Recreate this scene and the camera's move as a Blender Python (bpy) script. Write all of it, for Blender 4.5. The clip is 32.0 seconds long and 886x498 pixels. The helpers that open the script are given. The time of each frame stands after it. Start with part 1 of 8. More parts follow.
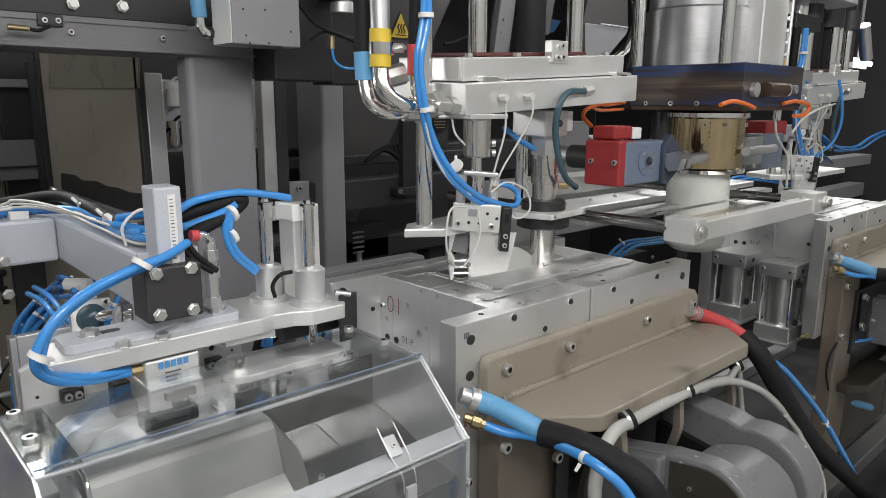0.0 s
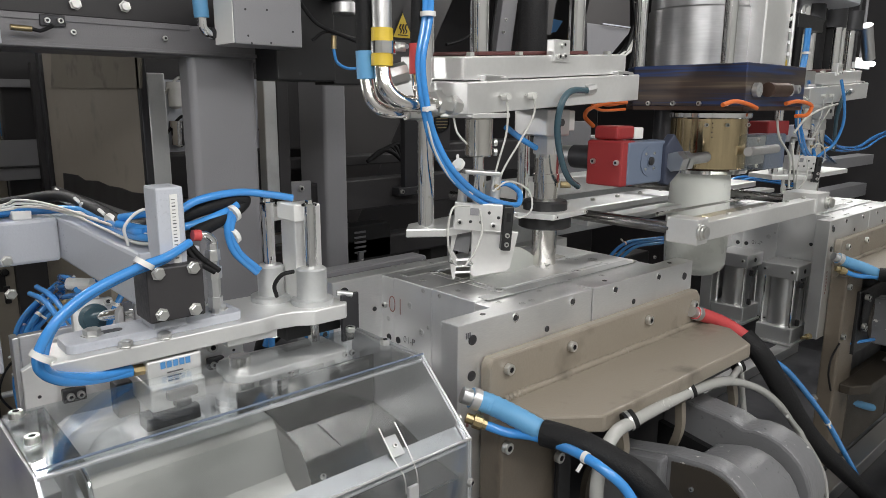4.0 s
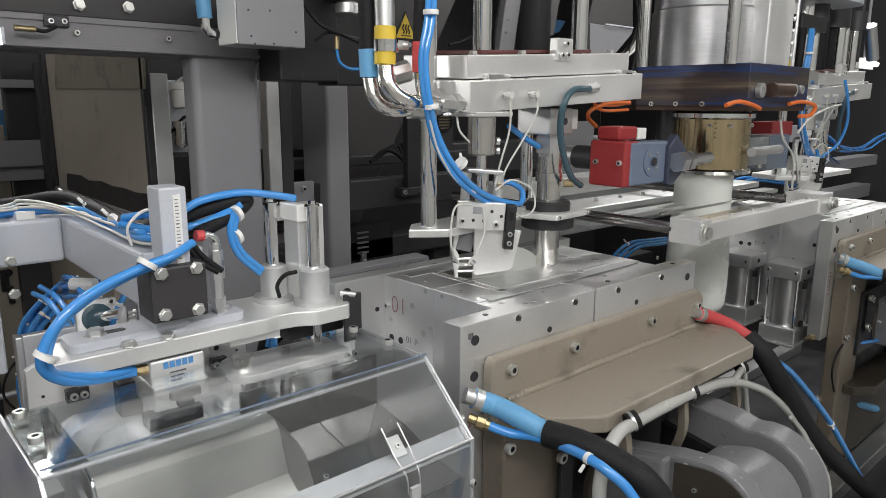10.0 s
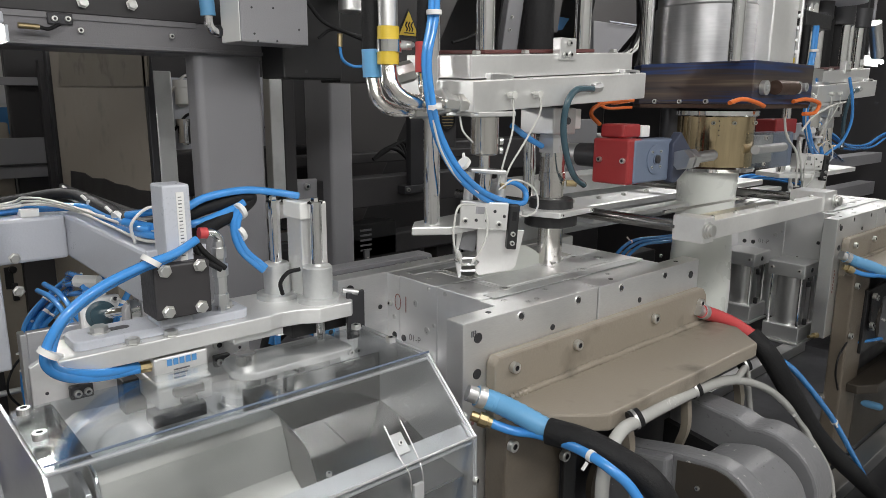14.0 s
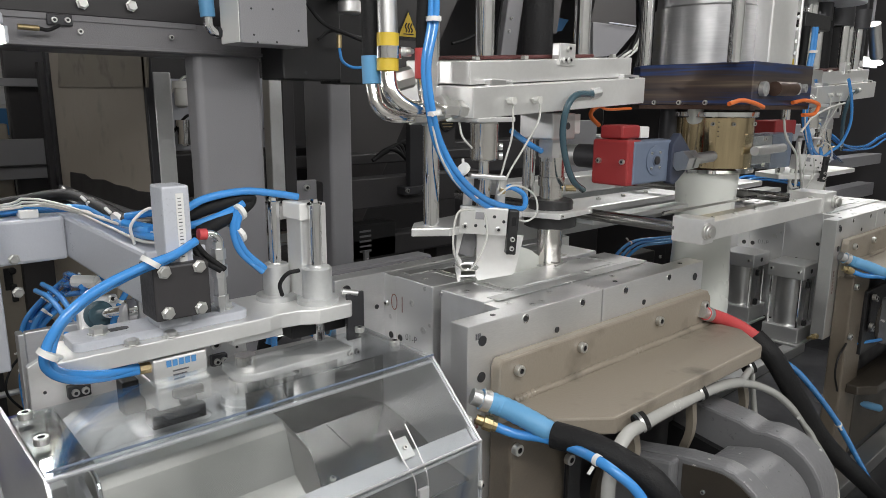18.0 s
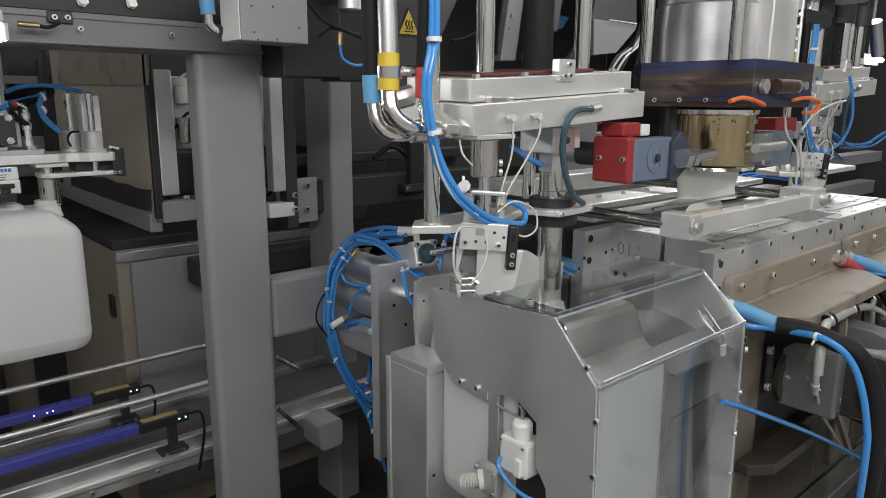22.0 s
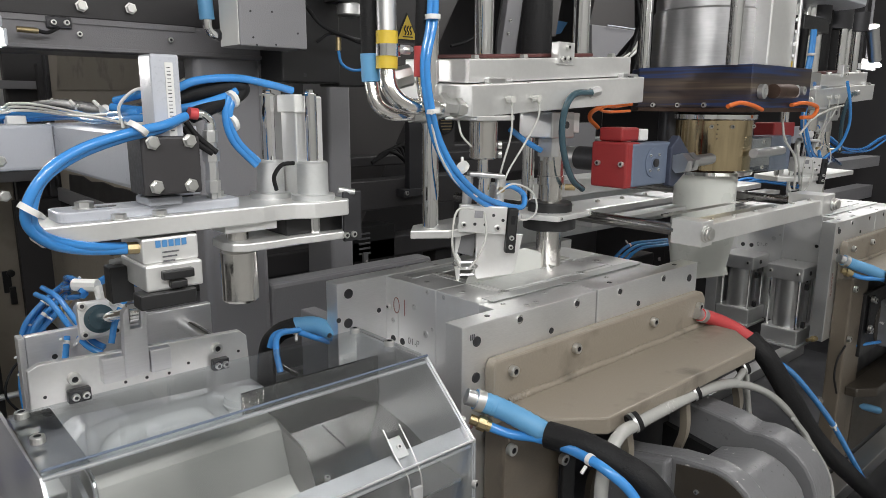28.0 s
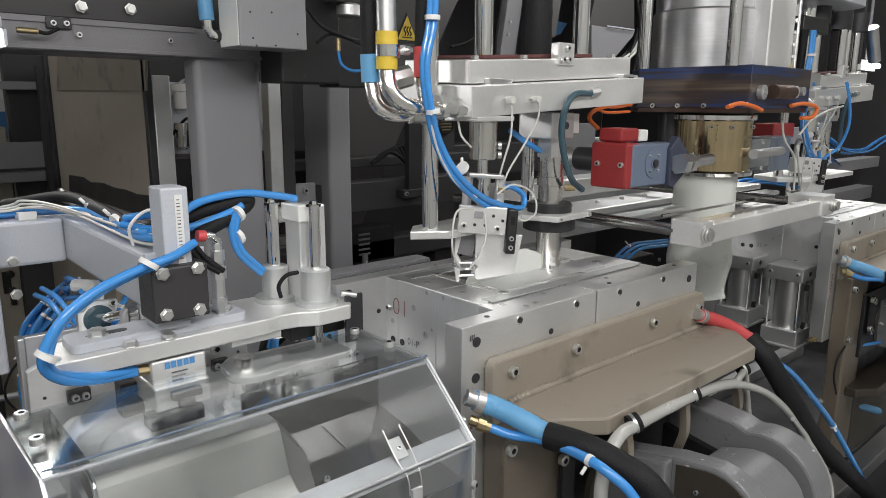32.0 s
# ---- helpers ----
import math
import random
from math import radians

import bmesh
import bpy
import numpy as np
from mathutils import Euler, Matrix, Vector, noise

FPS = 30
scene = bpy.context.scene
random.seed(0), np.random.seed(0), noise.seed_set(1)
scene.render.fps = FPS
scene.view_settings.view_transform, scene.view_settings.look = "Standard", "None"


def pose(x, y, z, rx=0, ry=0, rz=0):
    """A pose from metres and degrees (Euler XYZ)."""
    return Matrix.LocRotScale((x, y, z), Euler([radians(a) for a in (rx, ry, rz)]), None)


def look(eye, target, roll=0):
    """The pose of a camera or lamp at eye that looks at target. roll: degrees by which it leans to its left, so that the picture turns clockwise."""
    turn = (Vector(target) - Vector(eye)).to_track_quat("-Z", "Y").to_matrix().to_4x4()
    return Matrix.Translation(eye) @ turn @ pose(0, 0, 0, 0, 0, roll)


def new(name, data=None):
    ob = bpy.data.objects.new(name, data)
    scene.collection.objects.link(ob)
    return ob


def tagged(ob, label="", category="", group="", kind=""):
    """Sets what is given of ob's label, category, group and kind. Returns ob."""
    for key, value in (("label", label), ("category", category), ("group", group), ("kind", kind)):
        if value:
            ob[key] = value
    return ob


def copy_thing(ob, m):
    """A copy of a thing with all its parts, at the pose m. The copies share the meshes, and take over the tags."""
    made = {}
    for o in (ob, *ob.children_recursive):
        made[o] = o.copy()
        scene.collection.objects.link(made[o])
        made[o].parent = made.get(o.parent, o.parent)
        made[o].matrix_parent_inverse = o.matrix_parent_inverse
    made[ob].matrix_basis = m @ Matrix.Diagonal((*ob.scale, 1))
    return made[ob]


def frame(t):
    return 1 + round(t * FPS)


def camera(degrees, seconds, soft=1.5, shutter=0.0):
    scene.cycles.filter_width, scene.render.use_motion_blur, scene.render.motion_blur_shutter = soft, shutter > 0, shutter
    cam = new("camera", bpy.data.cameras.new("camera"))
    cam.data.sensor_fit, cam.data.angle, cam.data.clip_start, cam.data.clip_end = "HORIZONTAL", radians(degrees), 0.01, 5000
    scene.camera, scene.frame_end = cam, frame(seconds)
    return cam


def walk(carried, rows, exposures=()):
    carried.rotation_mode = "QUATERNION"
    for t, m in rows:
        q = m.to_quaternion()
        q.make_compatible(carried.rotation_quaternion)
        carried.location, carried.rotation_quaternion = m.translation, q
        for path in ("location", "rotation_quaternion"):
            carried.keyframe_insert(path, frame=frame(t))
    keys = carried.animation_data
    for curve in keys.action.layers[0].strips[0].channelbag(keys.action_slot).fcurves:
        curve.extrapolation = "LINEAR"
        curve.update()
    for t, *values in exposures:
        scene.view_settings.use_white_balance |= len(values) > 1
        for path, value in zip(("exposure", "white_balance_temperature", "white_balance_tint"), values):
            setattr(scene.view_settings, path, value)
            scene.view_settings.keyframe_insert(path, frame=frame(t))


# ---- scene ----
# Camera: hand-held, almost still; it drifts by a fraction of a degree.
YAW, PITCH, ROLL = -41.44, 78.06, 0.30
cam = camera(65.34, 32.0, soft=0.5, shutter=0.4)


def aim(right, down):
    """Camera pose after the view has drifted by so many degrees to the left and up."""
    return pose(0, 0, 1.6, PITCH + down, 0, YAW + right) @ pose(0, 0, 0, 0, 0, ROLL)


walk(cam, [
    (0.0, aim(-0.574, 0.073)),
    (0.5, aim(-0.556, -0.055)),
    (1.0, aim(-0.503, -0.036)),
    (1.5, aim(-0.503, 0.000)),
    (2.0, aim(-0.467, 0.000)),
    (2.5, aim(-0.467, 0.073)),
    (3.0, aim(-0.430, 0.073)),
    (3.5, aim(-0.430, 0.073)),
    (5.5, aim(-0.360, 0.073)),
    (6.0, aim(-0.341, 0.000)),
    (6.5, aim(-0.322, 0.019)),
    (7.0, aim(-0.269, 0.073)),
    (7.5, aim(-0.269, 0.073)),
    (8.0, aim(-0.269, 0.073)),
    (8.5, aim(-0.197, 0.073)),
    (9.0, aim(-0.197, 0.000)),
    (9.5, aim(-0.197, 0.055)),
    (10.0, aim(-0.197, 0.108)),
    (10.5, aim(-0.160, 0.073)),
    (11.0, aim(-0.125, 0.000)),
    (11.5, aim(-0.071, -0.019)),
    (12.0, aim(-0.019, -0.073)),
    (12.5, aim(-0.019, -0.073)),
    (13.0, aim(0.036, -0.108)),
    (13.5, aim(0.018, -0.073)),
    (14.0, aim(0.055, -0.090)),
    (14.5, aim(0.055, -0.073)),
    (16.5, aim(0.055, 0.000)),
    (17.0, aim(0.055, 0.000)),
    (17.5, aim(0.055, 0.000)),
    (18.0, aim(0.018, 0.000)),
    (18.5, aim(0.018, 0.000)),
    (19.0, aim(0.018, 0.036)),
    (19.5, aim(0.018, 0.000)),
    (20.0, aim(0.018, -0.036)),
    (20.5, aim(0.018, -0.019)),
    (21.0, aim(0.018, -0.073)),
    (21.5, aim(0.055, -0.143)),
    (22.0, aim(0.055, -0.198)),
    (22.5, aim(0.055, -0.160)),
    (23.0, aim(0.018, -0.073)),
    (23.5, aim(0.018, -0.073)),
    (24.0, aim(0.000, 0.055)),
    (24.5, aim(-0.019, 0.055)),
    (25.0, aim(0.000, 0.000)),
    (25.5, aim(-0.019, 0.000)),
    (27.5, aim(-0.019, 0.125)),
    (28.0, aim(-0.054, 0.197)),
    (28.5, aim(-0.090, 0.287)),
    (29.0, aim(-0.090, 0.322)),
    (29.5, aim(-0.090, 0.341)),
    (30.0, aim(-0.090, 0.341)),
    (30.5, aim(-0.090, 0.376)),
    (31.0, aim(-0.054, 0.108)),
    (31.5, aim(-0.054, 0.179)),
    (32.0, aim(-0.073, 0.251)),
])

# Light: a hall with overhead luminaires, some of them unseen and added as fill; the machine stands open towards the
# viewer.
world = bpy.data.worlds.new("world")
scene.world = world
world.use_nodes = True
world.node_tree.nodes["Background"].inputs[0].default_value = (0.55, 0.58, 0.62, 1)
world.node_tree.nodes["Background"].inputs[1].default_value = 0.15
scene.view_settings.exposure = -0.14


def area(name, eye, target, sx, sy, watts, tint=(1.0, 0.985, 0.965)):
    lamp = bpy.data.lights.new(name, "AREA")
    lamp.shape, lamp.size, lamp.size_y, lamp.energy, lamp.color = "RECTANGLE", sx, sy, watts, tint
    ob = new(name, lamp)
    ob.matrix_world = look(eye, target)
    return ob


# Added as fill: low lamps near the viewer, aisle and rear lamps for reflections.
for eye, target, sx, sy, watts in (
        ((-0.2, -0.15, 2.3), (0.6, 0.8, 1.15), 1.2, 0.10, 13), ((3.2, 0.85, 3.0), (2.6, 0.95, 1.0), 0.13, 2.4, 15), ((-1.7, -1.3, 3.6), (0.9, 1.4, 1.2), 0.2, 2.4, 9),
        ((5.0, 1.7, 3.4), (3.0, 1.2, 1.2), 0.3, 1.8, 26), ((3.9, 1.8, 2.75), (2.9, 1.2, 1.3), 1.4, 0.12, 16), ((1.1, -0.45, 2.5), (1.2, 0.9, 1.2), 2.0, 0.12, 14), ((-3.8, -1.6, 4.3), (-3.8, -1.6, 0), 0.3, 4.0, 34), ((-1.0, -3.4, 4.3), (-1.0, -3.4, 0), 4.0, 0.3, 60), ((4.4, -3.2, 4.3), (4.4, -3.2, 0), 4.0, 0.3, 55), ((-3.2, 4.8, 4.3), (-2.6, 4.4, 0), 4.0, 0.3, 36)):
    area("added_overhead_lamp", eye, target, sx, sy, watts)


# Materials.
def material(name, colour, rough=0.5, metal=0.0, grain=30.0, vary=0.12, bump=0.05, spec=0.5, stretch=(1, 1, 1), stain=0.0, coat=0.0, mill=0.0, chips=0.0):
    """Principled surface with fine grain, broad stains and a little relief, in object space."""
    m = bpy.data.materials.new(name)
    m.use_nodes = True
    nt = m.node_tree
    b = nt.nodes["Principled BSDF"]
    tc = nt.nodes.new("ShaderNodeTexCoord")
    mp = nt.nodes.new("ShaderNodeMapping")
    mp.inputs["Scale"].default_value = stretch
    nt.links.new(tc.outputs["Object"], mp.inputs[0])
    fine = nt.nodes.new("ShaderNodeTexNoise")
    fine.inputs["Scale"].default_value, fine.inputs["Detail"].default_value = grain * 4, 4
    nt.links.new(mp.outputs[0], fine.inputs["Vector"])
    broad = nt.nodes.new("ShaderNodeTexNoise")
    broad.inputs["Scale"].default_value, broad.inputs["Detail"].default_value = 7, 5
    nt.links.new(tc.outputs["Object"], broad.inputs["Vector"])
    mix = nt.nodes.new("ShaderNodeMix")
    mix.data_type = "RGBA"
    mix.inputs[6].default_value = (*[c * (1 - vary) for c in colour], 1)
    mix.inputs[7].default_value = (*[min(1, c * (1 + vary)) for c in colour], 1)
    add = nt.nodes.new("ShaderNodeMath")
    add.operation, add.use_clamp = "MULTIPLY_ADD", True
    add.inputs[1].default_value = 0.45
    nt.links.new(fine.outputs[0], add.inputs[0])
    half = nt.nodes.new("ShaderNodeMath")
    half.operation = "MULTIPLY"
    half.inputs[1].default_value = 0.55
    nt.links.new(broad.outputs[0], half.inputs[0])
    nt.links.new(half.outputs[0], add.inputs[2])
    nt.links.new(add.outputs[0], mix.inputs[0])
    last = mix.outputs[2]
    if stain:
        spots = nt.nodes.new("ShaderNodeTexNoise")
        spots.inputs["Scale"].default_value, spots.inputs["Detail"].default_value = 10, 3
        nt.links.new(tc.outputs["Object"], spots.inputs["Vector"])
        ramp = nt.nodes.new("ShaderNodeValToRGB")
        ramp.color_ramp.elements[0].position, ramp.color_ramp.elements[1].position = 0.58, 0.74
        nt.links.new(spots.outputs[0], ramp.inputs[0])
        scale = nt.nodes.new("ShaderNodeMath")
        scale.operation = "MULTIPLY"
        scale.inputs[1].default_value = stain
        nt.links.new(ramp.outputs[0], scale.inputs[0])
        dirt = nt.nodes.new("ShaderNodeMix")
        dirt.data_type = "RGBA"
        dirt.inputs[7].default_value = (*[c * 0.35 for c in colour], 1)
        nt.links.new(scale.outputs[0], dirt.inputs[0])
        nt.links.new(last, dirt.inputs[6])
        last = dirt.outputs[2]
    if chips:
        flake = nt.nodes.new("ShaderNodeTexNoise")
        flake.inputs["Scale"].default_value, flake.inputs["Detail"].default_value = 75, 5
        nt.links.new(tc.outputs["Object"], flake.inputs["Vector"])
        both = nt.nodes.new("ShaderNodeMath")
        both.operation = "ADD"
        nt.links.new(flake.outputs[0], both.inputs[0])
        nt.links.new(broad.outputs[0], both.inputs[1])
        cut = nt.nodes.new("ShaderNodeMapRange")
        cut.inputs[1].default_value, cut.inputs[2].default_value = 1.27 - 0.1 * chips, 1.29 - 0.1 * chips
        nt.links.new(both.outputs[0], cut.inputs[0])
        bare = nt.nodes.new("ShaderNodeMix")
        bare.data_type = "RGBA"
        bare.inputs[7].default_value = (0.62, 0.61, 0.59, 1)
        nt.links.new(cut.outputs[0], bare.inputs[0])
        nt.links.new(last, bare.inputs[6])
        last = bare.outputs[2]
    nt.links.new(last, b.inputs["Base Color"])
    rr = nt.nodes.new("ShaderNodeMapRange")
    rr.inputs[1].default_value, rr.inputs[2].default_value = 0.3, 0.7
    low, high = rough * (0.6 if metal > 0.5 else 0.75), rough * (1.45 if metal > 0.5 else 1.3)
    if metal > 0.5:
        low, high = (max(low, 0.285), high) if rough >= 0.28 else (low, min(high, 0.265))
    rr.inputs[3].default_value, rr.inputs[4].default_value = max(0.02, low), min(1, high)
    nt.links.new(broad.outputs[0] if metal > 0.5 else add.outputs[0], rr.inputs[0])
    nt.links.new(rr.outputs[0], b.inputs["Roughness"])
    b.inputs["Metallic"].default_value = metal
    b.inputs["Specular IOR Level"].default_value = spec
    b.inputs["Coat Weight"].default_value = coat
    if bump:
        bp = nt.nodes.new("ShaderNodeBump")
        bp.inputs["Strength"].default_value, bp.inputs["Distance"].default_value = bump, 0.002
        nt.links.new(fine.outputs[0], bp.inputs["Height"])
        nt.links.new(bp.outputs[0], b.inputs["Normal"])
        if mill:
            wave = nt.nodes.new("ShaderNodeTexWave")
            wave.wave_type, wave.bands_direction = "BANDS", "DIAGONAL"
            wave.inputs["Scale"].default_value, wave.inputs["Distortion"].default_value, wave.inputs["Detail"].default_value = 55, 3.5, 3
            nt.links.new(tc.outputs["Object"], wave.inputs["Vector"])
            bw = nt.nodes.new("ShaderNodeBump")
            bw.inputs["Strength"].default_value, bw.inputs["Distance"].default_value = mill, 0.0008
            nt.links.new(wave.outputs["Fac"], bw.inputs["Height"])
            nt.links.new(bp.outputs[0], bw.inputs["Normal"])
            nt.links.new(bw.outputs[0], b.inputs["Normal"])
    return m


ALU = material("milled_aluminium", (0.86, 0.865, 0.87), 0.34, 0.88, 22, 0.20, 0.012, stretch=(1, 5, 12), stain=0.12, mill=0.03)
ALU_LIGHT = material("anodised_aluminium", (0.84, 0.84, 0.83), 0.36, 0.72, 30, 0.09, 0.02, mill=0.02)
ALU_DULL = material("sandblasted_aluminium", (0.66, 0.67, 0.67), 0.48, 0.95, 40, 0.12, 0.12, stain=0.2)
STEEL = material("ground_steel", (0.68, 0.68, 0.68), 0.33, 1.0, 30, 0.12, 0.05, stretch=(8, 8, 1))
SATIN = material("satin_steel_box", (0.58, 0.57, 0.54), 0.36, 1.0, 14, 0.08, 0.0, stretch=(1, 6, 6), stain=0.0)
ZINC = material("zinc_plated_bolt", (0.72, 0.72, 0.70), 0.28, 0.95, 40, 0.08, 0.02)
PINSTEEL = material("ground_pin_steel", (0.80, 0.78, 0.75), 0.15, 1.0, 16, 0.10, 0.03, stretch=(1, 1, 14))
CHROME = material("chrome_rod", (0.90, 0.90, 0.90), 0.075, 1.0, 20, 0.04, 0.0)
STAINLESS = material("stainless_sheet", (0.80, 0.80, 0.815), 0.36, 0.80, 8, 0.14, 0.01, stretch=(1, 1, 12), stain=0.2)
POLISHED = material("smudged_polished_sheet", (0.40, 0.39, 0.38), 0.22, 1.0, 9, 0.25, 0.03, stretch=(12, 1, 1), stain=0.35)
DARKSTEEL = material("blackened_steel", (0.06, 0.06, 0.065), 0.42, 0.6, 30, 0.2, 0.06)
BLUED = material("blued_die_steel", (0.07, 0.06, 0.075), 0.32, 0.6, 8, 0.45, 0.03, stretch=(1, 1, 12))
BROWNED = material("heat_browned_steel", (0.66, 0.53, 0.33), 0.13, 1.0, 5, 0.42, 0.03, stretch=(5, 5, 0.4))
GREY = material("grey_machine_paint", (0.29, 0.288, 0.303), 0.36, 0.0, 80, 0.14, 0.3, spec=0.45)
GREY_BEAM = material("grey_beam_paint", (0.205, 0.20, 0.212), 0.36, 0.0, 80, 0.14, 0.3, spec=0.45)
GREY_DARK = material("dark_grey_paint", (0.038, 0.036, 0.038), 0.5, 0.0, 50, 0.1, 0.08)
GREY_LIGHT = material("light_grey_paint", (0.50, 0.52, 0.57), 0.33, 0.0, 60, 0.05, 0.22)
GREY_MID = material("lever_grey_paint", (0.185, 0.186, 0.195), 0.32, 0.0, 30, 0.08, 0.4, stain=0.3, chips=0.4)
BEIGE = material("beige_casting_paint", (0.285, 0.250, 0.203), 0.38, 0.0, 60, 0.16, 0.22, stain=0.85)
# Darker copies of the beige: the shade under the table is in the colour.
BEIGE_SHADED = material("shaded_casting", (0.048, 0.040, 0.031), 0.36, 0.0, 60, 0.25, 0.25, stain=0.6)
BEIGE_HALF_SHADED = material("stained_half_shaded_casting", (0.15, 0.126, 0.098), 0.36, 0.0, 60, 0.3, 0.25, stain=0.8)
DUSTY = material("dusty_brown_board", (0.42, 0.375, 0.32), 0.45, 0.0, 12, 0.12, 0.03, stain=0.3)
PANEL = material("beige_cabinet_panel", (0.33, 0.295, 0.245), 0.5, 0.0, 20, 0.09, 0.04, stain=0.3)
WHITE = material("white_plastic", (0.78, 0.78, 0.76), 0.4, 0.0, 30, 0.03, 0.02)
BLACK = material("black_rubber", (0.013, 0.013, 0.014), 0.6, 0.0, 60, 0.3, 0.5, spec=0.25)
# Dark grey; on the gusset it is the frame's grey with shade mixed in.
HOPPER = material("dark_and_shaded_grey", (0.078, 0.073, 0.074), 0.42, 0.0, 60, 0.08, 0.2)
DRAIN = material("translucent_drain_hose", (0.46, 0.46, 0.44), 0.22, 0.0, 50, 0.12, 0.05, coat=0.3)
BLACKP = material("black_plastic", (0.018, 0.018, 0.019), 0.38, 0.0, 40, 0.12, 0.04)
BLUE = material("blue_tube", (0.055, 0.28, 0.70), 0.16, 0.0, 20, 0.10, 0.0, coat=0.5)
SLEEVE = material("light_blue_sleeve", (0.13, 0.36, 0.62), 0.45, 0.0, 30, 0.1, 0.2)
RED = material("red_motor_paint", (0.30, 0.030, 0.032), 0.42, 0.0, 40, 0.08, 0.12)
REDT = material("red_sleeve", (0.60, 0.075, 0.08), 0.45, 0.0, 40, 0.1, 0.1)
SLATE_DARK = material("dark_slate_steel", (0.055, 0.065, 0.10), 0.38, 0.2, 40, 0.12, 0.1)
SLATE = material("slate_blue_paint", (0.14, 0.175, 0.245), 0.42, 0.0, 40, 0.08, 0.12)
YELLOW = material("yellow_tape", (0.66, 0.47, 0.045), 0.45, 0.0, 40, 0.12, 0.15)
ORANGE = material("orange_wire", (0.72, 0.16, 0.03), 0.4, 0.0, 30, 0.08, 0.02)
GUNMETAL = material("dark_hardened_rod", (0.24, 0.235, 0.23), 0.22, 0.95, 20, 0.08, 0.0)
BRASS = material("brass_fitting", (0.46, 0.37, 0.21), 0.34, 1.0, 30, 0.1, 0.02)
WIRE = material("grey_white_wire", (0.60, 0.60, 0.57), 0.45, 0.0, 40, 0.05, 0.02)
TEAL = material("dark_teal_hose", (0.05, 0.095, 0.12), 0.2, 0.0, 30, 0.1, 0.0)
LABELTAPE = material("worn_label_tape", (0.30, 0.25, 0.12), 0.5, 0.0, 40, 0.2, 0.05)
PURPLE = material("violet_blue_lamp_bar", (0.055, 0.06, 0.30), 0.3, 0.0, 30, 0.1, 0.02)
GASKET = material("dark_red_gasket", (0.10, 0.03, 0.028), 0.5, 0.0, 40, 0.1, 0.05)
RUSTY = material("heat_browned_rod", (0.10, 0.065, 0.05), 0.40, 0.7, 30, 0.35, 0.1)
BARREL = material("brushed_heater_barrel", (0.46, 0.46, 0.47), 0.34, 1.0, 6, 0.3, 0.02, stretch=(1, 1, 10), stain=0.3)
INK_RED = material("red_marking", (0.30, 0.15, 0.14), 0.6, 0.0, 40, 0.1, 0.0)
MARK_RED = material("red_volume_mark", (0.50, 0.05, 0.045), 0.6, 0.0, 40, 0.1, 0.0)
INK_BLUE = material("blue_print", (0.08, 0.26, 0.55), 0.5, 0.0, 40, 0.05, 0.0)
INK = material("dark_print", (0.12, 0.12, 0.13), 0.6, 0.0, 40, 0.1, 0.0)
FLOORM = material("dark_oily_floor", (0.022, 0.022, 0.024), 0.5, 0.0, 5, 0.3, 0.1, stain=0.5)
# Pale floor and walls out of view, there to brighten the metal's reflections.
AISLE = material("pale_bounce_floor", (0.52, 0.52, 0.51), 0.35, 0.0, 6, 0.12, 0.05, stain=0.4)
WALLM = material("pale_bounce_wall", (0.74, 0.74, 0.72), 0.7, 0.0, 10, 0.08, 0.05)


def tempered(m):
    """Heat-tint bands, blue to straw, in the grain that the material already has."""
    nt = m.node_tree
    b = nt.nodes["Principled BSDF"]
    tc = nt.nodes.new("ShaderNodeTexCoord")
    mp = nt.nodes.new("ShaderNodeMapping")
    mp.inputs["Scale"].default_value = (0.6, 0.6, 16)
    no = nt.nodes.new("ShaderNodeTexNoise")
    no.inputs["Scale"].default_value, no.inputs["Detail"].default_value = 2.2, 3
    rp = nt.nodes.new("ShaderNodeValToRGB")
    e = rp.color_ramp.elements
    e[0].position, e[0].color = 0.34, (0.06, 0.052, 0.06, 1)
    e[1].position, e[1].color = 0.70, (0.30, 0.25, 0.18, 1)
    for pos, col in ((0.44, (0.04, 0.075, 0.21, 1)), (0.50, (0.07, 0.058, 0.062, 1)), (0.62, (0.13, 0.10, 0.08, 1))):
        k = e.new(pos)
        k.color = col
    nt.links.new(tc.outputs["Object"], mp.inputs[0])
    nt.links.new(mp.outputs[0], no.inputs["Vector"])
    nt.links.new(no.outputs[0], rp.inputs[0])
    nt.links.new(rp.outputs[0], b.inputs["Base Color"])


tempered(BLUED)


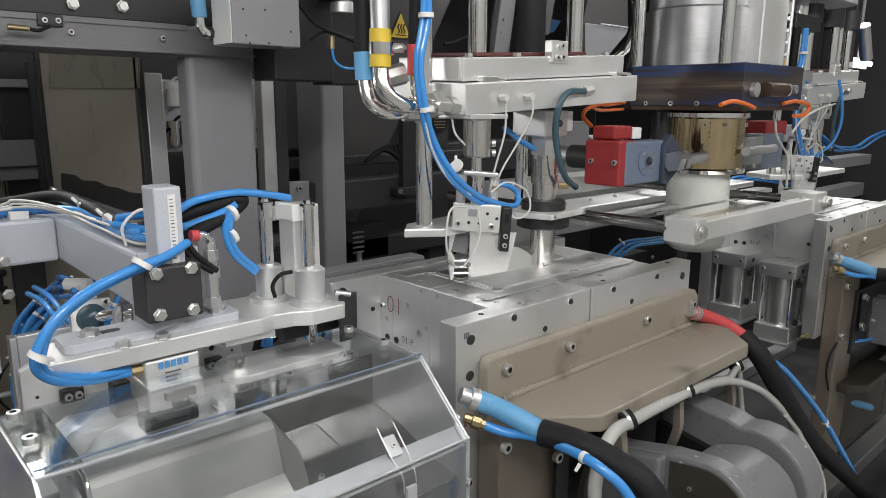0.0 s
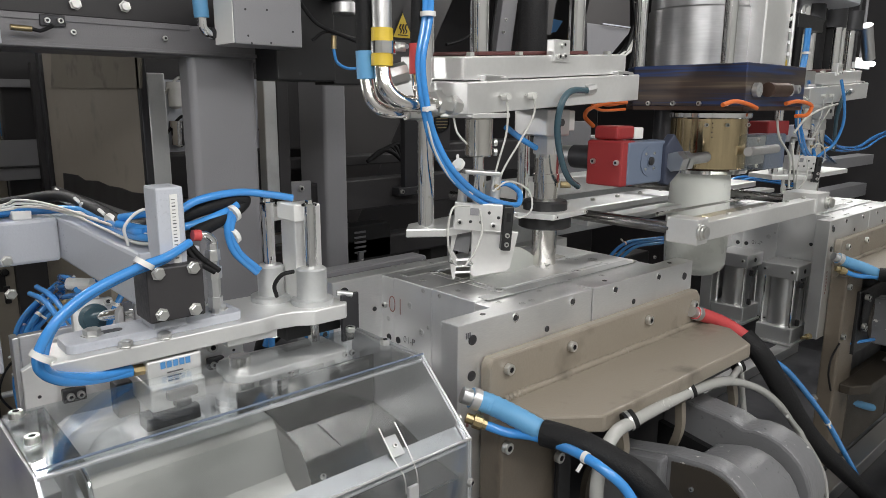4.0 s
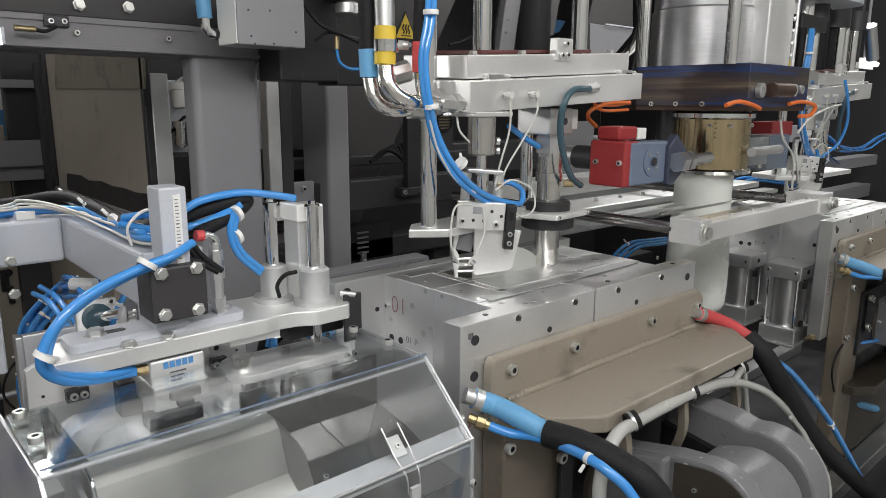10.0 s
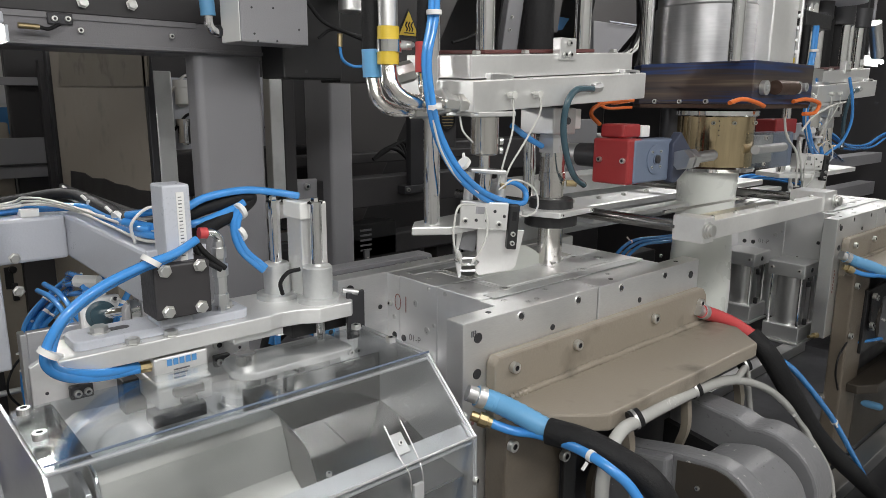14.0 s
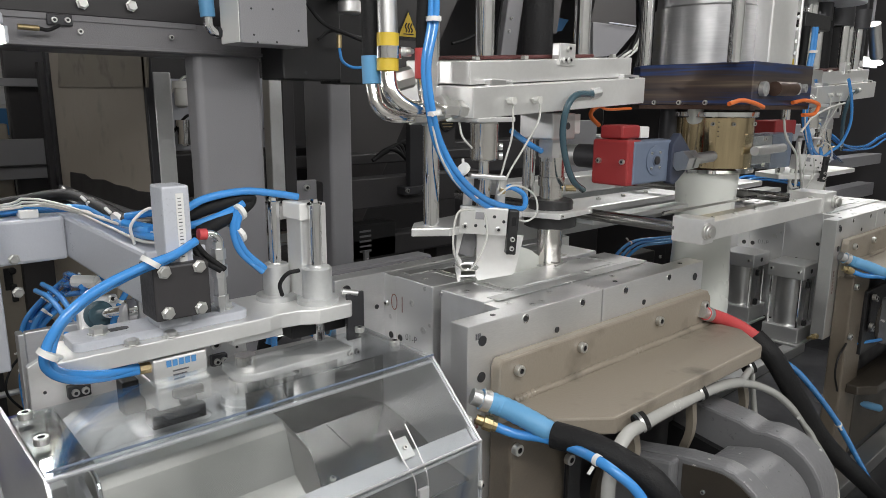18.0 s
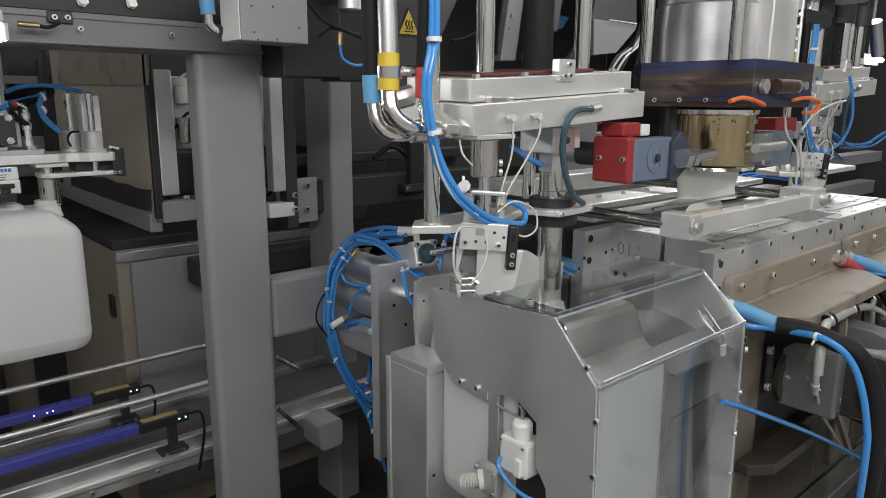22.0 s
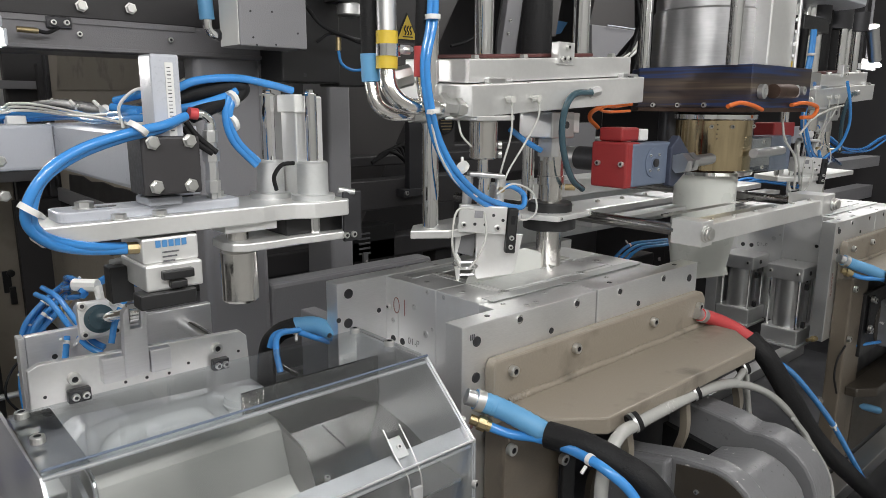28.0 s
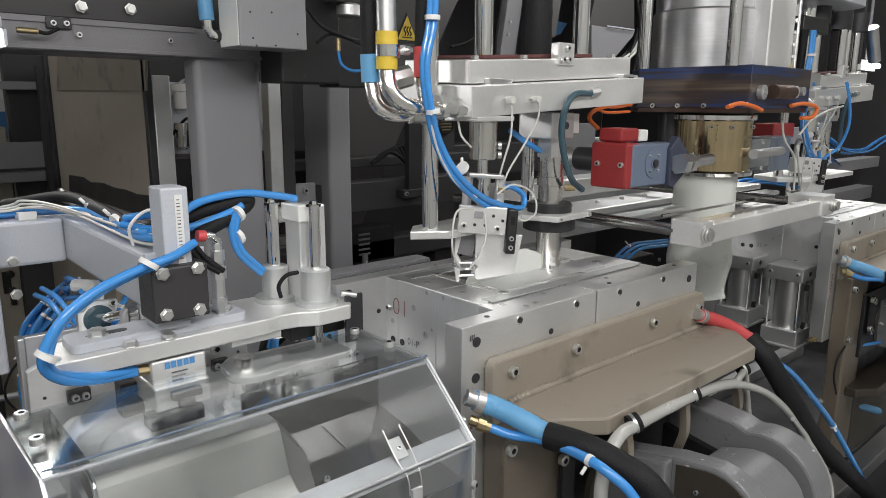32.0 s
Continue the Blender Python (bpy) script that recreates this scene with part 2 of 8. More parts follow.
def clear_material(name, tint=(0.93, 0.95, 0.96), rough=0.05, haze=0.05):
    m = bpy.data.materials.new(name)
    m.use_nodes = True
    nt = m.node_tree
    nt.nodes.clear()
    out = nt.nodes.new("ShaderNodeOutputMaterial")
    mix = nt.nodes.new("ShaderNodeMixShader")
    see = nt.nodes.new("ShaderNodeBsdfTransparent")
    see.inputs[0].default_value = (*tint, 1)
    shine = nt.nodes.new("ShaderNodeBsdfGlossy")
    shine.inputs["Roughness"].default_value = rough
    lw = nt.nodes.new("ShaderNodeLayerWeight")
    lw.inputs[0].default_value = 0.25
    rng = nt.nodes.new("ShaderNodeMapRange")
    rng.inputs[3].default_value, rng.inputs[4].default_value = 0.05, 0.42
    nt.links.new(lw.outputs["Facing"], rng.inputs[0])
    nt.links.new(rng.outputs[0], mix.inputs[0])
    # fine scratches and wiped dust on the sheet
    tc = nt.nodes.new("ShaderNodeTexCoord")
    smear = nt.nodes.new("ShaderNodeTexNoise")
    smear.inputs["Scale"].default_value, smear.inputs["Detail"].default_value, smear.inputs["Distortion"].default_value = 6.0, 7, 1.2
    nt.links.new(tc.outputs["Object"], smear.inputs["Vector"])
    amount = nt.nodes.new("ShaderNodeMapRange")
    amount.inputs[1].default_value, amount.inputs[2].default_value = 0.35, 0.75
    amount.inputs[3].default_value, amount.inputs[4].default_value = haze * 0.4, haze * 1.9
    nt.links.new(smear.outputs[0], amount.inputs[0])
    dust = nt.nodes.new("ShaderNodeBsdfDiffuse")
    dust.inputs[0].default_value = (0.72, 0.72, 0.72, 1)
    film = nt.nodes.new("ShaderNodeMixShader")
    nt.links.new(amount.outputs[0], film.inputs[0])
    nt.links.new(see.outputs[0], film.inputs[1])
    nt.links.new(dust.outputs[0], film.inputs[2])
    nt.links.new(film.outputs[0], mix.inputs[1])
    nt.links.new(shine.outputs[0], mix.inputs[2])
    nt.links.new(mix.outputs[0], out.inputs[0])
    return m


CLEAR = clear_material("clear_polycarbonate", rough=0.02, haze=0.010)


def milky_material(name, colour, rough=0.45, through_light=0.35):
    m = material(name, colour, rough, 0.0, 8, 0.03, 0.02)
    b = m.node_tree.nodes["Principled BSDF"]
    b.inputs["Subsurface Weight"].default_value = through_light
    b.inputs["Subsurface Radius"].default_value = (0.02, 0.02, 0.02)
    b.inputs["Subsurface Scale"].default_value = 1.0
    return m


MILKY = milky_material("milky_polyethylene", (0.67, 0.68, 0.68))
HOTMELT = milky_material("molten_polyethylene", (0.74, 0.76, 0.72), 0.3)

# Building helpers. All places are world places at rest; a part's mesh is stored from its thing's base.
BASE = {}


def thing(name, base, label, category, group="", kind=""):
    ob = new(name)
    ob.location = base
    BASE[ob] = Vector(base)
    return tagged(ob, label, category, group, kind)


def finish(bm, mat, smooth=True):
    me = bpy.data.meshes.new("mesh")
    bmesh.ops.recalc_face_normals(bm, faces=bm.faces)
    if smooth:
        for f in bm.faces:
            f.smooth = True
        for e in bm.edges:
            if len(e.link_faces) == 2:
                a, s = e.calc_face_angle(0), sorted(f.calc_area() for f in e.link_faces)
                if a > 0.6 or (a > 0.15 and s[1] > 2.5 * s[0]):
                    e.smooth = False
    bm.to_mesh(me)
    bm.free()
    me.materials.append(mat)
    return me


def part(name, bm, mat, parent, label="", origin=None):
    """One mesh part under a thing, or under a part of it."""
    base = BASE[parent]
    at = Vector(origin) if origin is not None else base
    bmesh.ops.translate(bm, verts=bm.verts, vec=-at)
    ob = new(name, finish(bm, mat))
    ob.parent = parent
    ob.location = at - base
    BASE[ob] = at
    if label:
        tagged(ob, label)
    return ob


def solo(name, bm, mat, label, category, base, group="", kind=""):
    """A thing that is one mesh."""
    at = Vector(base)
    bmesh.ops.translate(bm, verts=bm.verts, vec=-at)
    ob = new(name, finish(bm, mat))
    ob.location = at
    BASE[ob] = at
    return tagged(ob, label, category, group, kind)


def mk(*adders):
    bm = bmesh.new()
    for add in adders:
        add(bm)
    return bm


def _bevel(bm, edges, width, seg=2):
    bmesh.ops.bevel(bm, geom=list(edges), offset=width, segments=seg, affect="EDGES", profile=0.5)


def box(x0, x1, y0, y1, z0, z1, bev=0.002, turn=None, about=None):
    def add(bm):
        r = bmesh.ops.create_cube(bm, size=1.0)
        vs = r["verts"]
        bmesh.ops.scale(bm, verts=vs, vec=(abs(x1 - x0), abs(y1 - y0), abs(z1 - z0)))
        bmesh.ops.translate(bm, verts=vs, vec=((x0 + x1) / 2, (y0 + y1) / 2, (z0 + z1) / 2))
        if turn is not None:
            c = Vector(about) if about is not None else Vector(((x0 + x1) / 2, (y0 + y1) / 2, (z0 + z1) / 2))
            bmesh.ops.rotate(bm, verts=vs, cent=c, matrix=turn.to_3x3())
        if bev:
            b = min(bev, 0.3 * min(abs(x1 - x0), abs(y1 - y0), abs(z1 - z0)))
            _bevel(bm, {e for v in vs for e in v.link_edges}, b)
    return add


def prism(pts, axis, a, b, bev=0.0):
    """Polygon in the other two axes (in order x, y, z), from a to b along the axis."""
    def add(bm):
        def place(p, h):
            return {"x": (h, p[0], p[1]), "y": (p[0], h, p[1]), "z": (p[0], p[1], h)}[axis]
        lo = [bm.verts.new(place(p, a)) for p in pts]
        hi = [bm.verts.new(place(p, b)) for p in pts]
        n = len(pts)
        bm.faces.new(lo)
        bm.faces.new(hi[::-1])
        for i in range(n):
            bm.faces.new((lo[i], hi[i], hi[(i + 1) % n], lo[(i + 1) % n]))
        if bev:
            fs = {e for v in lo + hi for e in v.link_edges}
            bmesh.ops.recalc_face_normals(bm, faces=bm.faces)
            _bevel(bm, fs, bev)
    return add


def loft(first, a, last, b):
    """Skin between two outlines with as many corners, at a and b along x."""
    def add(bm):
        lo = [bm.verts.new((a, *q)) for q in first]
        hi = [bm.verts.new((b, *q)) for q in last]
        n = len(lo)
        bm.faces.new(lo)
        bm.faces.new(hi[::-1])
        for i in range(n):
            bm.faces.new((lo[i], hi[i], hi[(i + 1) % n], lo[(i + 1) % n]))
    return add


def rounded(x0, x1, y0, y1, r, n=5):
    """Outline of a rectangle with round corners."""
    out = []
    for cx, cy, s in ((x1 - r, y1 - r, 0), (x0 + r, y1 - r, 90), (x0 + r, y0 + r, 180), (x1 - r, y0 + r, 270)):
        for i in range(n + 1):
            a = radians(s + 90 * i / n)
            out.append((cx + r * math.cos(a), cy + r * math.sin(a)))
    return out


def axes_of(d):
    d = Vector(d).normalized()
    s = d.orthogonal().normalized()
    return d, s, d.cross(s)


def rod(p0, p1, r, r1=None, seg=20, bev=0.0):
    def add(bm):
        a, b = Vector(p0), Vector(p1)
        d, s, u = axes_of(b - a)
        rr = r if r1 is None else r1
        rings = [(a, r), (b, rr)]
        if bev:
            rings = [(a, r - bev), (a + d * bev, r), (b - d * bev, rr), (b, rr - bev)]
        loops = []
        for c, q in rings:
            loops.append([bm.verts.new(c + (s * math.cos(t) + u * math.sin(t)) * q) for t in (2 * math.pi * i / seg for i in range(seg))])
        bm.faces.new(loops[0][::-1])
        bm.faces.new(loops[-1])
        for l0, l1 in zip(loops, loops[1:]):
            for i in range(seg):
                bm.faces.new((l0[i], l0[(i + 1) % seg], l1[(i + 1) % seg], l1[i]))
    return add


def turned(p, d, profile, seg=28):
    """Turned body: profile of (distance along d, radius)."""
    def add(bm):
        a = Vector(p)
        dd, s, u = axes_of(d)
        loops = []
        for h, q in profile:
            loops.append([bm.verts.new(a + dd * h + (s * math.cos(t) + u * math.sin(t)) * max(q, 1e-4)) for t in (2 * math.pi * i / seg for i in range(seg))])
        bm.faces.new(loops[0][::-1])
        bm.faces.new(loops[-1])
        for l0, l1 in zip(loops, loops[1:]):
            for i in range(seg):
                bm.faces.new((l0[i], l0[(i + 1) % seg], l1[(i + 1) % seg], l1[i]))
    return add


def smooth_path(pts, n=8):
    pts = [Vector(p) for p in pts]
    if len(pts) < 3:
        return pts
    out = []
    ext = [pts[0] * 2 - pts[1], *pts, pts[-1] * 2 - pts[-2]]
    for i in range(1, len(ext) - 2):
        p0, p1, p2, p3 = ext[i - 1:i + 3]
        for k in range(n):
            t = k / n
            out.append(0.5 * (2 * p1 + (p2 - p0) * t + (2 * p0 - 5 * p1 + 4 * p2 - p3) * t * t + (3 * p1 - p0 - 3 * p2 + p3) * t ** 3))
    out.append(pts[-1])
    return out


def tube(pts, r, seg=10, n=8, ribs=0.0):
    """Hose along a smooth path through the points; under six sides it is a bar."""
    seg = seg if seg < 6 else max(seg, 14)

    def add(bm):
        path = smooth_path(pts, n)
        loops, side = [], None
        for i, p in enumerate(path):
            d = (path[min(i + 1, len(path) - 1)] - path[max(i - 1, 0)]).normalized()
            side = d.orthogonal().normalized() if side is None else (side - d * side.dot(d)).normalized()
            u = d.cross(side)
            q = r * (1 + (ribs if i % 2 else -ribs))
            loops.append([bm.verts.new(p + (side * math.cos(t) + u * math.sin(t)) * q) for t in (2 * math.pi * k / seg for k in range(seg))])
        bm.faces.new(loops[0][::-1])
        bm.faces.new(loops[-1])
        for l0, l1 in zip(loops, loops[1:]):
            for k in range(seg):
                bm.faces.new((l0[k], l0[(k + 1) % seg], l1[(k + 1) % seg], l1[k]))
    return add


def two_tone(me, r):
    """The faces within r of the axis take dark steel, for the shade inside a socket or hole."""
    me.materials.append(DARKSTEEL)
    for f in me.polygons:
        if f.center.z > -0.2 and max(math.hypot(*me.vertices[i].co[:2]) for i in f.vertices) < r:
            f.material_index = 1
    return me


def _socket_bolt():
    bm = bmesh.new()
    prof = [(0, 1.0), (0.86, 1.0), (0.97, 0.95), (1.0, 0.86), (1.0, 0.50), (0.5, 0.48)]
    turned((0, 0, 0), (0, 0, 1), prof, 16)(bm)
    return two_tone(finish(bm, ZINC, False), 0.52)


def _hex_bolt():
    bm = bmesh.new()
    turned((0, 0, 0), (0, 0, 1), [(0, 1.25), (0.12, 1.25), (0.13, 1.0), (0.75, 1.0), (0.85, 0.85)], 6)(bm)
    return finish(bm, ZINC, False)


# Shallow ring of dark steel; the colour stands for the shade in a hole.
def _bore():
    bm = bmesh.new()
    turned((0, 0, 0), (0, 0, 1), [(-0.2, 1.0), (0.05, 1.0), (0.06, 0.86), (0.01, 0.80)], 16)(bm)
    return finish(bm, DARKSTEEL)


def _countersink():
    bm = bmesh.new()
    turned((0, 0, 0), (0, 0, 1), [(-0.1, 1.0), (0.05, 1.0), (0.06, 0.92), (0.0, 0.72), (-0.04, 0.52), (-0.15, 0.50)], 18)(bm)
    return two_tone(finish(bm, STEEL), 0.53)


SOCKET, HEX, BORE, SINK = _socket_bolt(), _hex_bolt(), _bore(), _countersink()


def fix(parent, me, name, p, d, r):
    """A small shared piece (bolt or bore) of radius r at p, pointing along d."""
    ob = new(name, me)
    ob.parent = parent
    q = Vector((0, 0, 1)).rotation_difference(Vector(d).normalized())
    ob.matrix_basis = Matrix.LocRotScale(Vector(p) - BASE[parent], q, (r, r, r))
    BASE[ob] = Vector(p)
    return ob


def bolts(parent, places, d, r, name="bolt", me=None):
    for p in places:
        fix(parent, me or SOCKET, name, p, d, r)


def bores(parent, places, d, r):
    for p in places:
        fix(parent, BORE, "bore", p, d, r * 0.82)


def tie(parent, p, d, r, w=0.0035):
    """A cable tie round a hose."""
    d = Vector(d).normalized()
    a = Vector(p)
    return part("cable_tie", mk(turned(a - d * w, d, [(0, r * 0.9), (0, r * 1.16), (2 * w, r * 1.16), (2 * w, r * 0.9)], 12),
                                rod(a + d.orthogonal() * r, a + d.orthogonal() * (r + 0.009), 0.0028, seg=6)), WHITE, parent)


def letters(name, text, size, m, mat, parent, thick=0.0004, thin=0.0):
    cu = bpy.data.curves.new("letters", "FONT")
    cu.body, cu.size, cu.extrude, cu.offset, cu.align_x, cu.align_y = text, size, thick, -thin, "CENTER", "CENTER"
    tmp = new("letters", cu)
    me = bpy.data.meshes.new_from_object(tmp)
    bpy.data.objects.remove(tmp)
    me.materials.clear()
    me.materials.append(mat)
    ob = new(name, me)
    ob.parent = parent
    ob.matrix_basis = Matrix.Translation(-BASE[parent]) @ m
    return ob


def air_tube(name, label, path, r, ties=(), mat=None, fitting=True, group="", tied=None):
    h = thing(name, path[0], label, "hose", group)
    if fitting:
        part("fitting", mk(turned(path[0], Vector(path[1]) - Vector(path[0]), [(-0.012, r * 1.1), (0.0, r * 1.1), (0.001, r * 1.6), (0.014, r * 1.6), (0.015, r * 1.2), (0.022, r * 1.2)], 10)), BRASS, h, "brass push-in fitting")
    part("tube", mk(tube(path, r, 10)), mat or BLUE, h)
    sm = smooth_path(path)
    for k in ties:
        i = int(k * (len(sm) - 2))
        tie(h, sm[i], sm[i + 1] - sm[i], r)
    return h


def slab(p, q, depth, bev=0.003):
    """Box whose front lies in one plane facing the viewer, from corner p to corner q, so deep."""
    return box(min(p[0], q[0]), max(p[0], q[0]), p[1], p[1] + depth, min(p[2], q[2]), max(p[2], q[2]), bev)


# The hall, unseen: pale walls, ceiling and aisle floor bounce light onto the metal.
def hall():
    solo("aisle_floor", mk(box(-6, 9, -5, 0.1, -0.1, 0, 0)), AISLE, "added light grey aisle floor that throws light up at the metal", "floor", (0, -2, 0), kind="structure")
    solo("floor", mk(box(-6, 9, 0.1, 8, -0.1, 0, 0)), FLOORM, "dark oily concrete floor under the machine", "floor", (0, 0, 0), kind="structure")
    solo("wall_north", mk(box(-6, 9, 8, 8.2, 0, 4.6, 0)), WALLM, "grey hall wall behind the machine", "wall", (0, 8, 0), kind="structure")
    solo("wall_east", mk(box(9, 9.2, -5, 8, 0, 4.6, 0)), WALLM, "grey hall wall at the end of the line", "wall", (9, 0, 0), kind="structure")
    solo("wall_south", mk(box(-6, 9, -5.2, -5, 0, 4.6, 0)), WALLM, "grey hall wall on the operators' side", "wall", (0, -5, 0), kind="structure")
    solo("wall_west", mk(box(-6.2, -6, -5, 8, 0, 4.6, 0)), WALLM, "grey hall wall beside the conveyor", "wall", (-6, 0, 0), kind="structure")
    solo("ceiling", mk(box(-6, 9, -5, 8, 4.6, 4.8, 0)), WALLM, "plain grey hall ceiling above the machine", "ceiling", (0, 0, 4.6), kind="structure")


hall()


# The fixed machine frame.
def machine_frame():
    f = thing("main_framework", (0.8, 1.75, 0), "grey painted box-section steel frame of the machine", "machine frame")
    part("column", mk(prism(rounded(0.715, 0.895, 1.75, 1.83, 0.018), "z", 0, 1.712)), GREY, f)
    part("beam", mk(box(-2.0, 0.96, 1.735, 1.90, 1.712, 1.785, 0.008)), GREY_BEAM, f)
    part("beam", mk(box(-2.0, 0.97, 1.765, 1.90, 1.785, 1.99, 0.006)), GREY_DARK, f)
    part("cross_beam", mk(box(0.895, 1.50, 1.752, 1.83, 0.92, 1.095, 0.012)), GREY, f)
    p, q = (1.377, 2.180, 1.662), (1.469, 2.180, 0.960)
    part("column", mk(prism(rounded(p[0] - 0.005, q[0], 2.18, 2.36, 0.012), "z", 0, 1.70)), GREY, f)
    part("flange", mk(box(-2.0, 0.96, 1.727, 1.7345, 1.716, 1.724, 0.001)), GREY_BEAM, f)
    part("flange", mk(box(-2.0, 0.715, 1.731, 1.7345, 1.772, 1.785, 0.001)), GREY_BEAM, f)
    bolts(f, [(0.45, 1.726, 1.75), (0.65, 1.726, 1.75)], (0, -1, 0), 0.006)
    part("base_plate", mk(box(0.66, 0.95, 1.70, 1.88, 0, 0.02, 0.004)), GREY, f)
    bolts(f, [(0.574, 1.755, 1.818), (0.468, 1.755, 1.814)], (0, -1, 0), 0.011, me=HEX)
    # dark valve block and plate beside the column head
    part("valve_block", mk(slab((0.888, 1.620, 1.657), (1.062, 1.620, 1.921), 0.12, 0.004)), BLACKP, f)
    part("valve_block", mk(slab((1.067, 1.640, 1.650), (1.170, 1.640, 1.936), 0.10, 0.004)), BLACKP, f)
    bores(f, [(0.953, 1.620, 1.675), (1.161, 1.640, 1.683)], (0, -1, 0), 0.006)
    # hopper-shaped gusset and pipe chute behind the blow head
    # the gusset's shade is put into its colour
    part("gusset", mk(prism([(1.56, 1.05), (1.75, 1.05), (2.35, 2.1), (2.0, 2.1), (1.55, 1.45)], "y", 2.55, 2.62, 0.006)), HOPPER, f)
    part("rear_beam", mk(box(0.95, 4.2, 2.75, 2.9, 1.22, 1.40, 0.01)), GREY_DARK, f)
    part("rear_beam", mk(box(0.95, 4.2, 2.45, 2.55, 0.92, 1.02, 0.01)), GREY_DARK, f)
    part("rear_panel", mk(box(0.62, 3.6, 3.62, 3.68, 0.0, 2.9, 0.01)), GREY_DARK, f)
    # unseen sheets added over and behind the rear to keep hall light out
    part("light_block_roof", mk(box(0.7, 5.2, 2.42, 3.75, 2.50, 2.53, 0.004)), GREY_DARK, f)
    part("light_block_side", mk(box(5.2, 5.23, 1.2, 3.75, 0.0, 2.53, 0.004)), GREY_DARK, f)
    part("light_block_rear", mk(box(1.02, 5.2, 3.75, 3.78, 0.0, 2.53, 0.004)), GREY_DARK, f)
    return f


machine_frame()


def machine_bed():
    b = thing("machine_bed", (1.5, 1.0, 0), "dark machine bed with slide rails under the clamp carriage", "machine part")
    part("body", mk(box(-0.3, 3.6, 0.35, 1.55, 0, 0.40, 0.01)), DARKSTEEL, b)
    for y in (0.66, 1.28):
        part("slide_rail", mk(box(-0.2, 3.5, y - 0.03, y + 0.03, 0.40, 0.45, 0.003)), STEEL, b)


machine_bed()


def side_window():
    """Guard window in an aluminium frame, with the beige cabinet behind it."""
    w = thing("guard_window", (0.3, 2.3, 0.9), "dusty guard window in an aluminium profile frame", "window")
    a = (0.600, 2.546, 1.732)
    part("window_frame", mk(slab((0.764, 2.200, 1.301), (0.819, 2.200, 1.688), 0.05, 0.004)), ALU_DULL, w)
    part("window_frame", mk(slab((1.148, 2.200, 1.282), (1.197, 2.200, 1.700), 0.05, 0.004)), ALU_DULL, w)
    part("window_frame", mk(slab((1.197, 2.200, 1.145), (1.243, 2.200, 1.707), 0.05, 0.004)), GREY_DARK, w)
    b, t = (0.756, 3.400, 1.230), (0.811, 3.400, 1.788)
    part("window_frame", mk(box(0.735, 0.775, 2.25, 3.4, b[2] - 0.05, b[2] + 0.01, 0.004)), GREY, w)
    part("window_frame", mk(box(0.735, 0.775, 3.38, 3.43, b[2], t[2] + 0.1, 0.004)), DARKSTEEL, w)
    part("pane", mk(box(0.75, 0.76, 2.25, 3.4, b[2], t[2] + 0.1, 0.001)), DUSTY, w, "dusty beige panel behind the guard glass")
    part("torn_board", mk(prism([(q[1], q[2]) for q in ((0.748, 3.235, 1.204), (0.748, 3.21, 1.309), (0.748, 3.005, 1.316), (0.748, 2.907, 1.304), (0.748, 2.744, 1.316), (0.748, 2.612, 1.309), (0.748, 2.487, 1.314), (0.748, 2.373, 1.31), (0.748, 2.259, 1.317), (0.748, 2.265, 1.249))], "x", 0.744, 0.749, 0)), GREY_DARK, w, "torn dark board edge")
    # strip laid on the pane for the shade and reflection across its top
    part("upper_band_shade", mk(prism([(q[1], q[2]) for q in ((0.746, 3.247, 1.656), (0.746, 3.159, 1.856), (0.746, 2.16, 1.79), (0.746, 2.196, 1.641))], "x", 0.742, 0.7485, 0)), BEIGE, w, "darker band for the shade and reflection on the upper panel")
    part("window_frame", mk(box(0.742, 0.765, 2.20, 2.225, b[2], t[2] + 0.1, 0.003)), DARKSTEEL, w)
    part("sill", mk(slab((0.759, 2.190, 1.216), (0.864, 2.190, 1.282), 0.06, 0.004)), GREY, w)
    part("sill", mk(slab((1.121, 2.190, 1.192), (1.221, 2.190, 1.242), 0.06, 0.004)), WHITE, w, "white plastic foot")
    return w


side_window()


